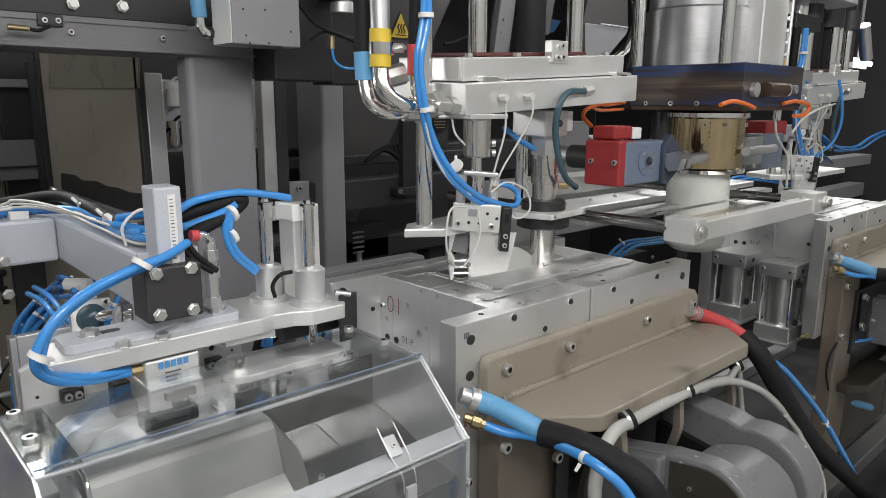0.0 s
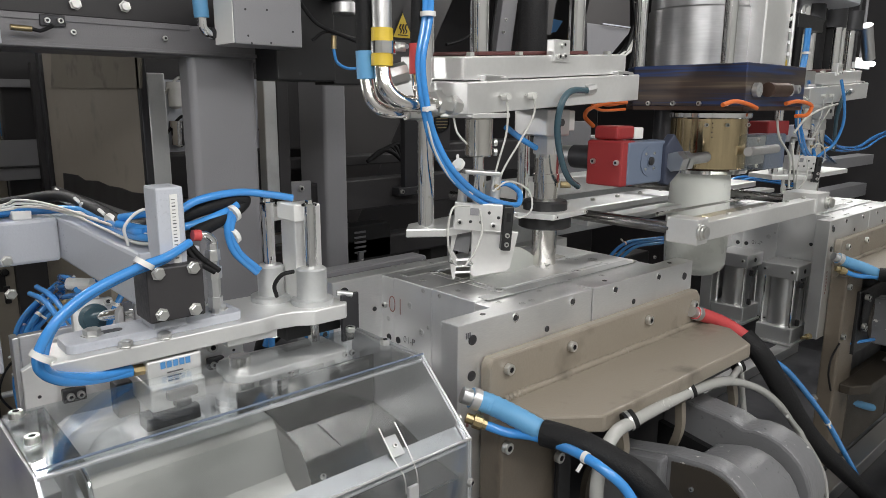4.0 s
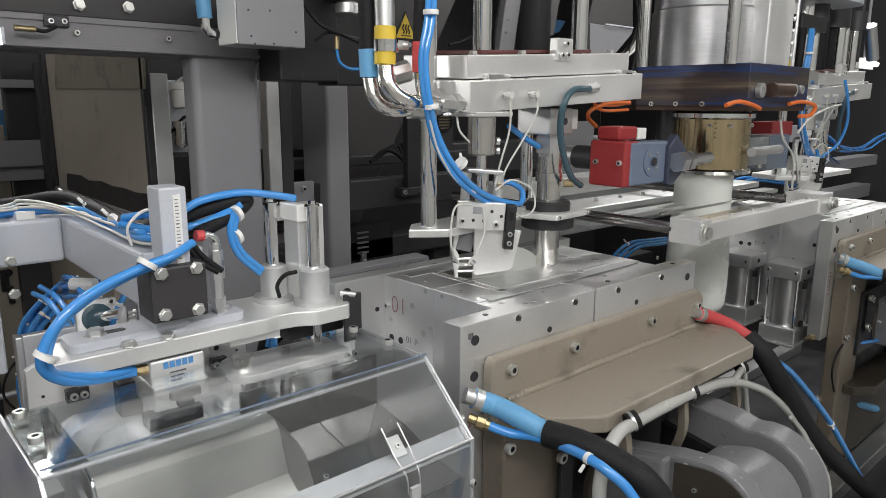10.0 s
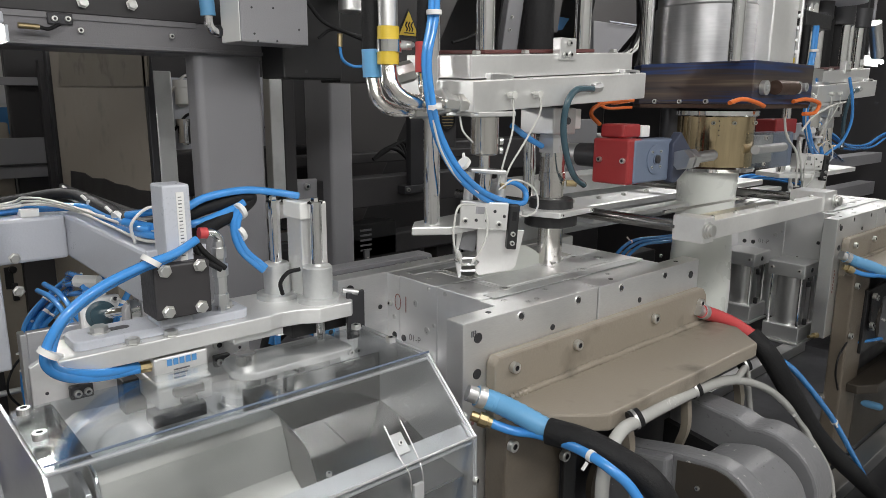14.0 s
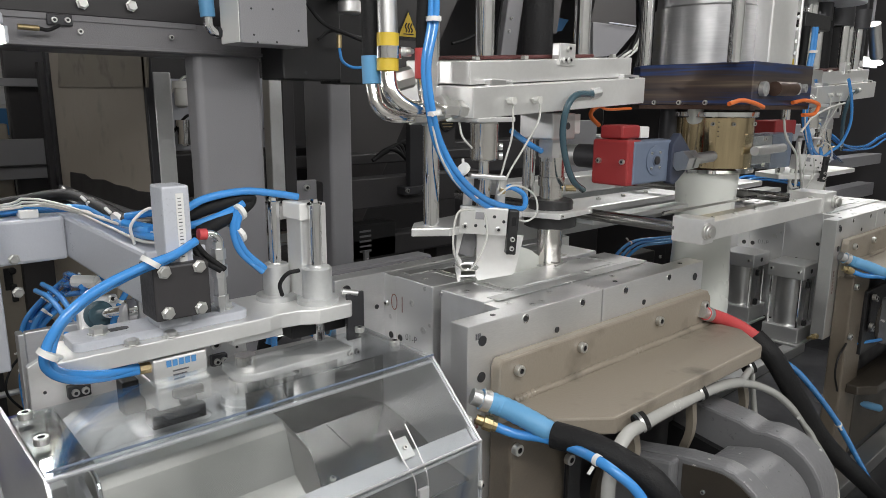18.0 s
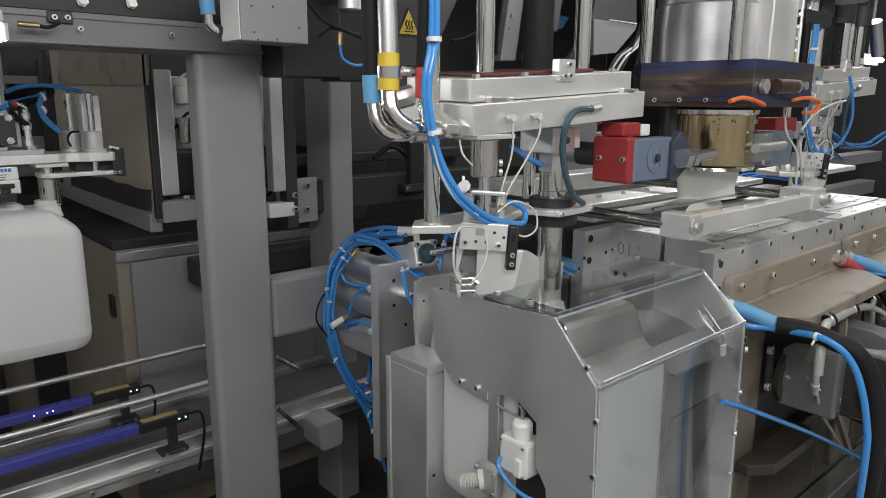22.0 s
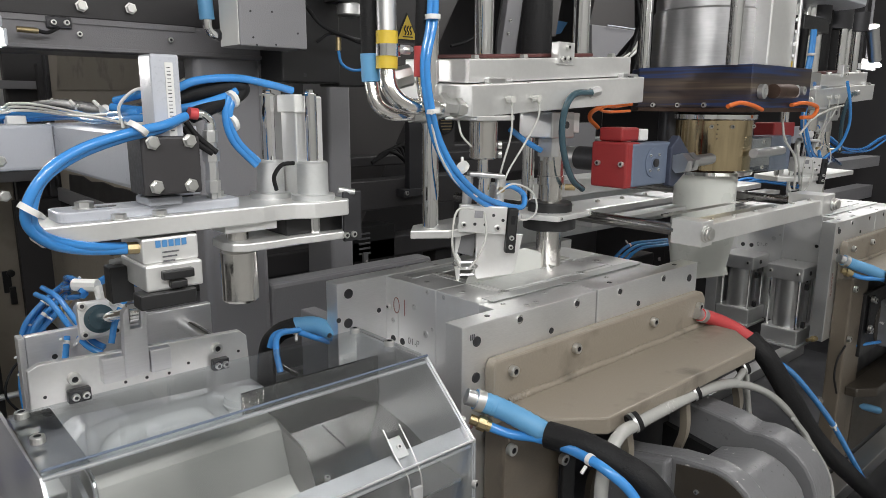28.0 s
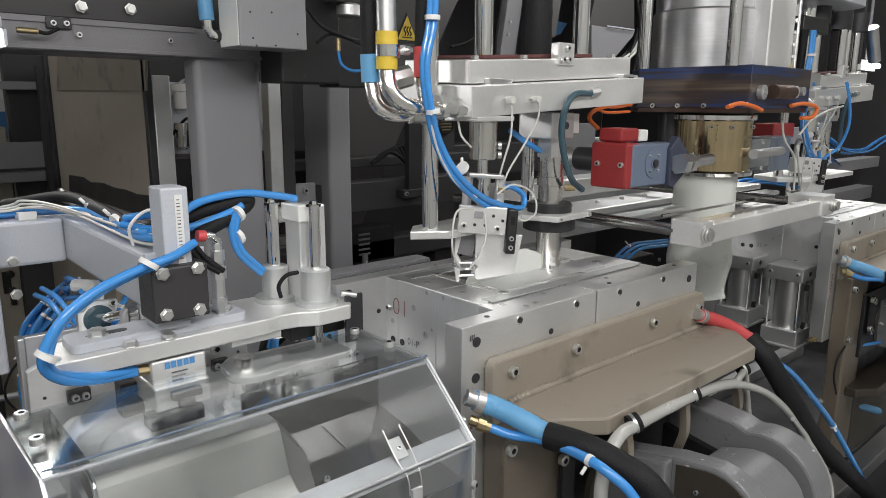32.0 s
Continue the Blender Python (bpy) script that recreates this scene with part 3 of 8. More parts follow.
def hall_behind():
    """What shows of the hall left of the guard window: a white cupboard, a post and grey panels."""
    w = thing("white_cupboard", (0.806, 4.400, 1.414), "white metal cupboard with a blue crate in the hall", "cupboard")
    part("body", mk(slab((0.621, 4.400, 1.404), (0.960, 4.400, 1.510), 0.3, 0.004)), GREY_LIGHT, w)
    part("top_band", mk(slab((0.638, 4.380, 1.577), (0.976, 4.380, 1.664), 0.3, 0.004)), WHITE, w)
    part("crate", mk(slab((0.634, 4.300, 1.422), (0.787, 4.300, 1.560), 0.07, 0.004)), INK_BLUE, w, "blue plastic crate")
    q, r = (0.624, 4.420, 1.400), (0.952, 4.420, 1.390)
    part("base", mk(box(q[0], r[0], 4.42, 4.67, 0, min(q[2], r[2]), 0.004)), GREY_DARK, w)
    part("shelf_post", mk(box(r[0] - 0.05, r[0], 4.44, 4.5, min(q[2], r[2]), (0.984, 4.440, 1.665)[2], 0.003)), GREY_DARK, w)
    p = thing("guard_post", (0.749, 3.500, 1.196), "dark guard fence post with hinged panels", "fence post")
    part("post", mk(slab((0.729, 3.500, 1.184), (0.814, 3.500, 1.769), 0.05, 0.003)), GREY_DARK, p)
    part("hinge", mk(slab((0.764, 3.480, 1.670), (0.806, 3.480, 1.724), 0.03, 0.003)), BLACKP, p)
    part("fence_panel", mk(slab((0.460, 3.550, 1.258), (0.763, 3.550, 1.434), 0.02, 0.002)), GREY, p)
    part("rail", mk(slab((0.506, 3.550, 1.661), (0.789, 3.550, 1.696), 0.03, 0.002)), GREY, p)
    part("rail", mk(slab((0.463, 3.530, 1.312), (0.747, 3.530, 1.321), 0.02, 0.002)), GREY_DARK, p)
    part("foot", mk(slab((0.580, 3.500, -0.208), (0.765, 3.500, 1.179), 0.05, 0.003)), GREY_DARK, p)


hall_behind()


def air_unit():
    """Bright air unit that shows in the slots on both sides of the column."""
    u = thing("air_unit", (1.1, 3.0, 0), "bright compressed-air unit with filter bowls behind the column", "air unit")
    for a, b in (((1.097, 3.000, 1.435), (1.184, 3.000, 1.694)), ((1.519, 3.000, 1.290), (1.616, 3.000, 1.706))):
        part("backing", mk(box(a[0], b[0], 3.0, 3.04, 0, b[2], 0.003)), GREY_LIGHT, u)
        mid = 0.5 * (a[0] + b[0])
        for i in range(4):
            z = b[2] - 0.12 - 0.16 * i
            part("bowl", mk(turned((mid, 2.96, z), (0, 0, 1), [(0, 0.012), (0.01, 0.028), (0.08, 0.028), (0.081, 0.034), (0.11, 0.034)], 16)), CHROME if i % 2 else WHITE, u)
            part("pipe", mk(tube([(mid - 0.05, 2.97, z + 0.05), (mid, 2.94, z + 0.12), (mid + 0.04, 2.97, z + 0.13)], 0.006, 8)), BLACK if i % 2 else ZINC, u)


air_unit()


def cabinet():
    c = thing("control_cabinet", (0.8, 2.6, 0), "beige sheet-metal cabinet with a dark top edge beside the conveyor", "cabinet")
    p = (0.704, 2.550, 0.759)
    x0 = p[0]
    top = (0.732, 2.550, 1.077)[2]
    part("body", mk(box(x0, x0 + 1.0, 2.55, 3.5, 0, top, 0.006)), PANEL, c)
    part("lid", mk(box(x0 - 0.01, x0 + 1.01, 2.54, 3.51, top, top + 0.035, 0.004)), GREY_DARK, c)
    part("door", mk(box(-1.2, x0 - 0.10, 3.6, 3.66, 0, 1.5, 0.006)), PANEL, c, "beige cabinet door")
    part("door_panel", mk(box(x0 + 0.045, x0 + 0.9, 2.535, 2.549, 0.1, top - 0.05, 0.003)), GREY, c, "grey painted cabinet door")
    part("seal", mk(box(x0 + 0.002, x0 + 0.94, 2.537, 2.549, top - 0.045, top - 0.01, 0.002)), ALU_DULL, c)
    part("hinge", mk(box(x0 - 0.012, x0 - 0.001, 2.60, 2.64, 0.82, 0.90, 0.002)), DARKSTEEL, c)
    part("corner_post", mk(box(x0 - 0.36, x0 - 0.27, 3.35, 3.43, 0, 1.5, 0.004)), DARKSTEEL, c)
    part("knob", mk(turned((0.549, 3.59, 0.844), (0, -1, 0), [(0, 0.016), (0.02, 0.016), (0.024, 0.01)], 14)), BLACKP, c)
    part("handle", mk(box((0.549, 3.58, 0.74)[0] - 0.012, (0.549, 3.58, 0.74)[0] + 0.012, 3.57, 3.59, (0.549, 3.58, 0.74)[2] - 0.04, (0.549, 3.58, 0.74)[2] + 0.04, 0.002)), BLACKP, c)
    part("latch", mk(slab((0.517, 3.590, 0.753), (0.550, 3.590, 0.854), 0.02, 0.002)), BLACKP, c)
    return c


cabinet()


LED = bpy.data.materials.new("indicator_glow")
LED.use_nodes = True
LED.node_tree.nodes["Principled BSDF"].inputs["Emission Color"].default_value = (0.35, 0.6, 1, 1)
LED.node_tree.nodes["Principled BSDF"].inputs["Emission Strength"].default_value = 6


def conveyor():
    """Take-away conveyor behind the column: side rails, belt and the two lamp bars of the leak check."""
    c = thing("conveyor", (0, 2.12, 0), "low take-away belt conveyor with aluminium side rails", "conveyor")
    part("belt", mk(box(-2.5, 2.2, 2.00, 2.24, 0.563, 0.580, 0.003)), HOPPER, c)
    part("side_rail", mk(box(-2.5, 2.2, 1.955, 1.985, 0.50, 0.60, 0.004)), ALU_DULL, c)
    part("side_rail", mk(box(-2.5, 2.2, 1.94, 1.955, 0.54, 0.555, 0.002)), ALU_LIGHT, c)
    part("side_rail", mk(box(-2.5, 2.2, 2.255, 2.285, 0.50, 0.60, 0.004)), ALU_DULL, c)
    part("guide_rail", mk(rod((-2.5, 2.0, 0.735), (0.9, 2.0, 0.735), 0.009)), ALU_DULL, c)
    part("guide_rail", mk(rod((-2.5, 2.26, 0.76), (2.0, 2.26, 0.76), 0.009)), ALU_DULL, c)
    part("drive_box", mk(prism(rounded(1.085, 1.175, 0.455, 0.555, 0.02), "y", 1.84, 1.95, 0.004)), GREY, c, "grey rounded drive housing")
    part("stop_rod", mk(rod((0.985, 1.93, 0.61), (1.046, 1.90, 0.535), 0.007)), GUNMETAL, c)
    part("stop_rod", mk(rod((0.985, 1.93, 0.79), (1.051, 1.90, 0.739), 0.007)), GUNMETAL, c)
    part("leg", mk(box(-0.1, -0.04, 2.0, 2.06, 0, 0.563, 0.003)), ALU_DULL, c)
    part("leg", mk(box(2.0, 2.06, 2.0, 2.06, 0, 0.50, 0.003)), ALU_DULL, c)
    for x in (-0.6, -0.3, 0.0, 0.22, 0.42, 0.60):
        fix(c, SOCKET, "bolt", (x, 1.9545, 0.52), (0, -1, 0), 0.006)
    for y, z, x1 in ((1.90, 0.70, 0.68), (2.20, 0.695, 0.64)):
        b = thing("sensor_bar", (x1 - 0.05, y, z - 0.09), "violet-blue sensor lamp bar on a black bracket beside the conveyor", "sensor", "sensor bars of the conveyor")
        part("bar", mk(box(-0.9, x1 - 0.14, y - 0.015, y + 0.015, z - 0.014, z + 0.014, 0.003)), PURPLE, b)
        part("end_cap", mk(box(x1 - 0.14, x1, y - 0.016, y + 0.016, z - 0.015, z + 0.015, 0.003)), BLACKP, b)
        part("label", mk(box(x1 - 0.13, x1 - 0.03, y - 0.012, y + 0.012, z + 0.015, z + 0.0165, 0)), LABELTAPE, b, "worn yellow label strip")
        part("bracket", mk(box(x1 - 0.06, x1 - 0.035, y - 0.01, y + 0.01, z - 0.09, z - 0.015, 0.002), box(x1 - 0.09, x1 - 0.01, y - 0.025, y + 0.025, z - 0.10, z - 0.09, 0.003)), DARKSTEEL, b)
        for dx in (0.012, 0.03) if y < 2 else (0.012, 0.03, 0.25, 0.265, 0.30):
            part("indicator", mk(rod((x1 - dx, y - 0.0155, z), (x1 - dx, y - 0.018, z), 0.0022, seg=8)), LED, b, "glowing blue-white indicator")
        bolts(b, [(x1 - 0.075, y - 0.0255, z - 0.095), (x1 - 0.025, y - 0.0255, z - 0.095)], (0, -1, 0), 0.004)
        part("cable", mk(tube([(x1, y, z), (x1 + 0.04, y, z - 0.01), (x1 + 0.045, y, z - 0.08), (x1 + 0.03, y + 0.02, z - 0.2)], 0.004, 6)), BLACK, b)


conveyor()


def upper_left_fittings():
    j = thing("junction_box", (0.783, 1.500, 1.777), "light grey metal junction box under the frame beam", "junction box")
    p, q = (0.721, 1.500, 1.729), (0.891, 1.500, 1.886)
    part("body", mk(slab(p, q, 0.10, 0.003)), GREY, j)
    part("end_cover", mk(box(p[0] - 0.003, p[0] - 0.0005, 1.503, 1.597, p[2] + 0.002, q[2] - 0.05, 0.001)), WHITE, j, "white end cover")
    bores(j, [(0.760, 1.499, 1.732), (0.808, 1.499, 1.735), (0.752, 1.499, 1.748), (0.866, 1.499, 1.764), (0.748, 1.499, 1.804), (0.801, 1.499, 1.807)], (0, -1, 0), 0.003)
    part("red_cap", mk(slab((0.719, 1.530, 1.796), (0.745, 1.530, 1.861), 0.03, 0.003)), REDT, j)
    s = thing("sensor_bracket", (0.413, 1.730, 1.773), "small black sensor bracket with cable on the frame beam", "sensor")
    part("plate", mk(slab((0.387, 1.725, 1.760), (0.437, 1.725, 1.784), 0.012, 0.002)), DARKSTEEL, s)
    bolts(s, [(0.400, 1.724, 1.771), (0.426, 1.724, 1.772)], (0, -1, 0), 0.006)
    part("sensor", mk(rod((0.325, 1.700, 1.750), (0.364, 1.700, 1.749), 0.006)), BRASS, s)
    part("cable", mk(tube([(0.364, 1.700, 1.749), (0.382, 1.700, 1.747), (0.406, 1.710, 1.759)], 0.004, 6)), BLACK, s)
    h = thing("hose_elbow", (0.693, 1.600, 1.778), "bright metal hose elbow with a blue taped hose", "hose fitting")
    part("hose", mk(tube([(0.687, 1.600, 1.851), (0.688, 1.600, 1.827), (0.690, 1.600, 1.790)], 0.017, 12)), SLEEVE, h)
    part("elbow", mk(tube([(0.690, 1.600, 1.790), (0.692, 1.600, 1.768), (0.705, 1.600, 1.756), (0.719, 1.600, 1.757)], 0.011, 10)), CHROME, h)
    part("nut", mk(turned((0.710, 1.600, 1.757), (1, 0, 0), [(0, 0.014), (0.03, 0.014)], 6)), DARKSTEEL, h)
    r = thing("pressure_regulator", (1.045, 1.550, 1.842), "black and steel pressure regulator with ribbed knob and cables", "valve")
    c = (1.045, 1.550, 1.842)
    part("knob", mk(turned((c[0], c[1], c[2] - 0.02), (0, 0, 1), [(0, 0.026), (0.004, 0.03), (0.028, 0.03), (0.032, 0.026)], 24)), STEEL, r)
    part("body", mk(box(c[0] - 0.05, c[0] + 0.03, c[1] - 0.02, c[1] + 0.04, c[2] + 0.012, c[2] + 0.09, 0.005)), GREY_DARK, r)
    part("cable", mk(tube([(0.920, 1.560, 1.845), (0.963, 1.550, 1.795), (1.019, 1.530, 1.770), (1.081, 1.550, 1.764)], 0.005, 8)), BLACK, r)
    part("cable", mk(tube([(0.955, 1.560, 1.754), (0.995, 1.550, 1.777), (1.067, 1.530, 1.756)], 0.004, 8)), BLACK, r)
    part("air_tube", mk(tube([(1.011, 1.550, 1.736), (1.020, 1.550, 1.704), (1.053, 1.550, 1.689), (1.098, 1.550, 1.693)], 0.004, 8)), BLUE, r)
    part("fitting", mk(rod((1.012, 1.550, 1.768), (1.011, 1.550, 1.736), 0.007)), BRASS, r)


upper_left_fittings()


def machine_lamp():
    l = thing("machine_lamp", (0.281, 1.6, 1.729), "small bright working lamp with a milky cover under the beam", "lamp")
    q = (0.283, 1.62, 1.733)
    glow = bpy.data.materials.new("lamp_cover_glow")
    glow.use_nodes = True
    glow.node_tree.nodes["Principled BSDF"].inputs["Emission Color"].default_value = (1, 0.97, 0.93, 1)
    glow.node_tree.nodes["Principled BSDF"].inputs["Emission Strength"].default_value = 0.6
    part("cover", mk(box(q[0] - 0.20, q[0] + 0.004, 1.615, 1.66, q[2] - 0.026, q[2] + 0.012, 0.006)), glow, l, "glowing milky lamp cover")
    part("housing", mk(box(q[0] - 0.21, q[0] + 0.002, 1.61, 1.665, q[2] + 0.012, q[2] + 0.034, 0.004)), GREY_LIGHT, l)
    part("end_cap", mk(box(q[0] + 0.004, q[0] + 0.009, 1.617, 1.658, q[2] - 0.022, q[2] + 0.01, 0.002)), GREY_LIGHT, l)
    part("hanger", mk(box(q[0] - 0.10, q[0] - 0.07, 1.66, 1.7345, q[2], q[2] + 0.02, 0.002)), DARKSTEEL, l)
    area("machine_lamp_light", (q[0] - 0.09, 1.638, q[2] - 0.032), (q[0] + 0.05, 0.9, 1.1), 0.2, 0.05, 2.2)


machine_lamp()


# Fixed part of the blow station: guide posts and the stripper plate.
PIN = (1.143, 0.948)


def blow_frame():
    f = thing("stripper_frame", (0.9, 0.95, 1.37), "aluminium stripper plate hung on polished guide posts", "machine part")
    z0, z1 = 1.366, 1.381
    part("foot_plate", mk(prism([(0.758, 0.945), (0.815, 0.905), (0.97, 0.915), (1.061, 0.955), (1.075, 1.005), (0.93, 1.01), (0.800, 0.99)], "z", z0, z1, 0.002)), ALU_LIGHT, f)
    part("pin_plate", mk(prism([(1.062, 0.955), (1.090, 0.880), (1.212, 0.890), (1.222, 0.98), (1.16, 1.015), (1.08, 1.01)], "z", z0 + 0.003, z1, 0.002)), ALU_LIGHT, f)
    part("black_ring", mk(turned((PIN[0], PIN[1], z0 - 0.024), (0, 0, 1), [(0, 0.05), (0.003, 0.056), (0.026, 0.056)], 32)), BLACKP, f, "black plastic guide ring")
    part("black_ring", mk(turned((PIN[0], PIN[1], z1), (0, 0, 1), [(0, 0.047), (0.016, 0.047), (0.02, 0.044)], 32)), BLACKP, f, "black plastic guide ring")
    bolts(f, [(1.098, 0.8812, 1.3755), (1.205, 0.889, 1.3755)], (0, -1, 0), 0.004)
    for p in ((0.805, 0.945), (1.196, 1.06)):
        part("guide_post", mk(rod((p[0], p[1], z1), (p[0], p[1], 2.2), 0.0145, seg=24)), CHROME, f)
    part("upper_beam", mk(box(0.7, 1.5, 0.85, 1.06, 2.2, 2.26, 0.004)), ALU, f)


blow_frame()


# Knife frame below the die: two side bars on rods, with the cover plates.
def knife_frame():
    k = thing("parison_knife_frame", (1.25, 0.66, 1.33), "sliding aluminium frame of the parison knife on two polished rods", "machine part")
    p, q = (1.250, 0.648, 1.360), (1.893, 0.648, 1.359)
    x0, x1, z = p[0], q[0], 0.5 * (p[2] + q[2])
    part("front_bar", mk(box(x0 + 0.03, x1, 0.655, 0.688, z - 0.024, z + 0.014, 0.002)), ALU_LIGHT, k)
    part("end_block", mk(box(x0 - 0.012, x0 + 0.03, 0.648, 0.715, z - 0.026, z + 0.024, 0.002)), ALU_LIGHT, k)
    part("end_block", mk(box(x1 - 0.06, x1 + 0.016, 0.650, 0.735, z - 0.024, z + 0.026, 0.002)), ALU_LIGHT, k)
    for x in (x0, x1 - 0.012):
        part("rod", mk(rod((x, 0.71, z), (x, 1.36, z), 0.0125, seg=24)), GUNMETAL, k)
        part("nut", mk(turned((x + (0.012 if x > 1.6 else 0), 0.649, z), (0, -1, 0), [(0, 0.017), (0.004, 0.017), (0.005, 0.0145), (0.009, 0.0145), (0.010, 0.0115), (0.015, 0.0115), (0.016, 0.007)], 18)), ZINC, k)
    part("cover_plate", mk(box(x0 + 0.04, x1 - 0.06, 0.692, 0.78, z - 0.012, z - 0.007, 0.001)), SATIN, k)
    bolts(k, [(x0 + 0.07 + 0.098 * i, 0.675, z + 0.014) for i in range(6)], (0, 0, 1), 0.005)
    part("blade", mk(box(x0 + 0.1, x1 - 0.1, 0.80, 0.806, z + 0.004, z + 0.010, 0)), CHROME, k)
    b = thing("knife_rear_rail", (1.6, 1.3, 1.3), "milled aluminium rear rail of the parison knife", "machine part")
    part("rail", mk(box(1.30, 2.5, 1.24, 1.33, 1.345, 1.395, 0.004)), ALU, b)
    part("slide", mk(box(1.30, 2.5, 1.10, 1.23, 1.315, 1.333, 0.003)), ALU, b)
    part("bar", mk(box(1.30, 2.3, 0.95, 1.0, 1.325, 1.337, 0.002)), STEEL, b)
    bolts(b, [(1.38 + 0.12 * i, 1.17, 1.333) for i in range(8)], (0, 0, 1), 0.007)
    return k


KNIFE = knife_frame()


def warning_sign():
    w = thing("warning_sign", (1.834, 2.300, 1.908), "yellow triangular hot-surface warning sign on the frame", "sign")
    c = (1.834, 2.300, 1.908)
    part("triangle", mk(prism([(c[0] - 0.06, c[2] - 0.05), (c[0] + 0.06, c[2] - 0.05), (c[0], c[2] + 0.06)], "y", c[1], c[1] + 0.003)), BLACKP, w)
    part("field", mk(prism([(c[0] - 0.05, c[2] - 0.045), (c[0] + 0.05, c[2] - 0.045), (c[0], c[2] + 0.05)], "y", c[1] - 0.002, c[1] - 0.0005)), YELLOW, w, "yellow sign field")
    for dx in (-0.014, 0, 0.014):
        part("heat_wave", mk(tube([(c[0] + dx, c[1] - 0.003, c[2] - 0.028), (c[0] + dx + 0.005, c[1] - 0.003, c[2] - 0.018), (c[0] + dx - 0.003, c[1] - 0.003, c[2] - 0.006), (c[0] + dx + 0.004, c[1] - 0.003, c[2] + 0.008)], 0.0028, 6)), BLACKP, w)
    part("bar", mk(box(c[0] - 0.026, c[0] + 0.026, c[1] - 0.004, c[1] - 0.002, c[2] - 0.037, c[2] - 0.033, 0)), BLACKP, w)
    part("backing", mk(box(c[0] - 0.07, c[0] + 0.07, c[1] + 0.003, c[1] + 0.008, c[2] - 0.06, c[2] + 0.3, 0.001)), GREY_DARK, w)


warning_sign()


def rear_equipment():
    """Dark boxes, chute plates, beams and cable bunches behind the stations."""
    k = thing("electronics_box", (1.765, 2.450, 0.991), "black electronics box with slotted front behind the mould", "electrical box")
    p, q = (1.642, 2.450, 0.907), (1.876, 2.450, 1.076)
    part("body", mk(slab(p, q, 0.12, 0.004)), BLACKP, k)
    for i in range(5):
        part("slot", mk(box(p[0] + 0.035, p[0] + 0.095, 2.446, 2.449, q[2] - 0.03 - 0.022 * i, q[2] - 0.022 - 0.022 * i, 0)), GREY_MID, k)
    part("connector", mk(box(p[0] + 0.05, p[0] + 0.075, 2.435, 2.449, p[2] + 0.01, p[2] + 0.06, 0.002)), GREY_MID, k)
    h = thing("material_chute", (3.470, 2.600, 1.971), "grey sheet-metal chute above the rear frame", "chute")
    a, b, c, d = (3.100, 2.600, 1.704), (3.899, 2.600, 2.059), (3.869, 2.600, 2.330), (3.498, 2.600, 2.290)
    e = (3.413, 2.600, 2.000)
    part("side", mk(prism([(a[0], a[2]), (b[0], b[2]), (c[0], c[2]), (d[0], d[2]), (e[0], e[2])], "y", 2.6, 2.63, 0.002)), HOPPER, h)
    a, b, c, d = (2.787, 2.500, 1.952), (3.012, 2.500, 1.966), (3.066, 2.500, 2.230), (2.733, 2.500, 2.194)
    part("pipe", mk(prism([(a[0], a[2]), (b[0], b[2]), (c[0], c[2]), (d[0], d[2])], "y", 2.5, 2.52, 0.002)), HOPPER, h, "grey pipe cover")
    v = thing("ventilation_grille", (2.224, 2.500, 1.517), "round dark ventilation grille behind the blow head", "vent")
    g = (2.224, 2.500, 1.517)
    part("ring", mk(turned(g, (0, -1, 0), [(0, 0.05), (0.01, 0.05), (0.011, 0.042), (0.004, 0.042)], 28)), BLACKP, v)
    for i in range(5):
        part("slat", mk(box(g[0] - 0.035, g[0] + 0.035, g[1] - 0.007, g[1] - 0.004, g[2] - 0.03 + 0.014 * i, g[2] - 0.026 + 0.014 * i, 0)), BRASS, v)
    part("support", mk(box(g[0] - 0.06, g[0] + 0.06, g[1] + 0.001, g[1] + 0.1, g[2] - 0.9, g[2] + 0.1, 0.004)), GREY_DARK, v)
    s = thing("support_bracket", (1.789, 2.200, 1.264), "black angled support bracket on the rear beam", "bracket")
    part("post", mk(slab((1.762, 2.200, 1.231), (1.828, 2.200, 1.738), 0.03, 0.002)), DARKSTEEL, s)
    part("foot", mk(slab((1.724, 2.190, 1.233), (1.850, 2.190, 1.265), 0.05, 0.002)), DARKSTEEL, s)
    bolts(s, [(1.735, 2.188, 1.251), (1.824, 2.188, 1.244)], (0, -1, 0), 0.009)
    r = thing("rear_crossbar", (1.483, 2.220, 1.285), "grey painted rear crossbar with bolted end plate", "machine part")
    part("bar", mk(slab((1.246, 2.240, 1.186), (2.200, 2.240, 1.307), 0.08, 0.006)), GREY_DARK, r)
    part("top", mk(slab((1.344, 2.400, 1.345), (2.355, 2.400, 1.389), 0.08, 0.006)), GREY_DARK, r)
    part("end_plate", mk(slab((1.248, 2.220, 1.157), (1.335, 2.220, 1.321), 0.02, 0.004)), GREY, r)
    bolts(r, [(1.288, 2.218, 1.295), (1.284, 2.218, 1.208), (1.222, 2.190, 1.267), (1.220, 2.190, 1.218)], (0, -1, 0), 0.011)
    for i in range(9):
        b = random.uniform(-1, 1)
        q0, q1, q2, q3 = (2.596, 1.900, 1.634), (2.784, 1.950, 1.764), (3.005, 2.000, 1.906), (3.098, 2.000, 2.149)
        j = [(u[0] + 0.03 * math.sin(i * 2.3 + n), u[1] + 0.03 * math.cos(i * 1.9 + n), u[2] + 0.025 * math.sin(i * 3.1 + 2 * n)) for n, u in enumerate((q0, q1, q2, q3))]
        air_tube("cable", "black cable in a bunch behind the die head", j, 0.006, fitting=False, mat=BLACK if i % 4 else WIRE, group="cables behind the die head")
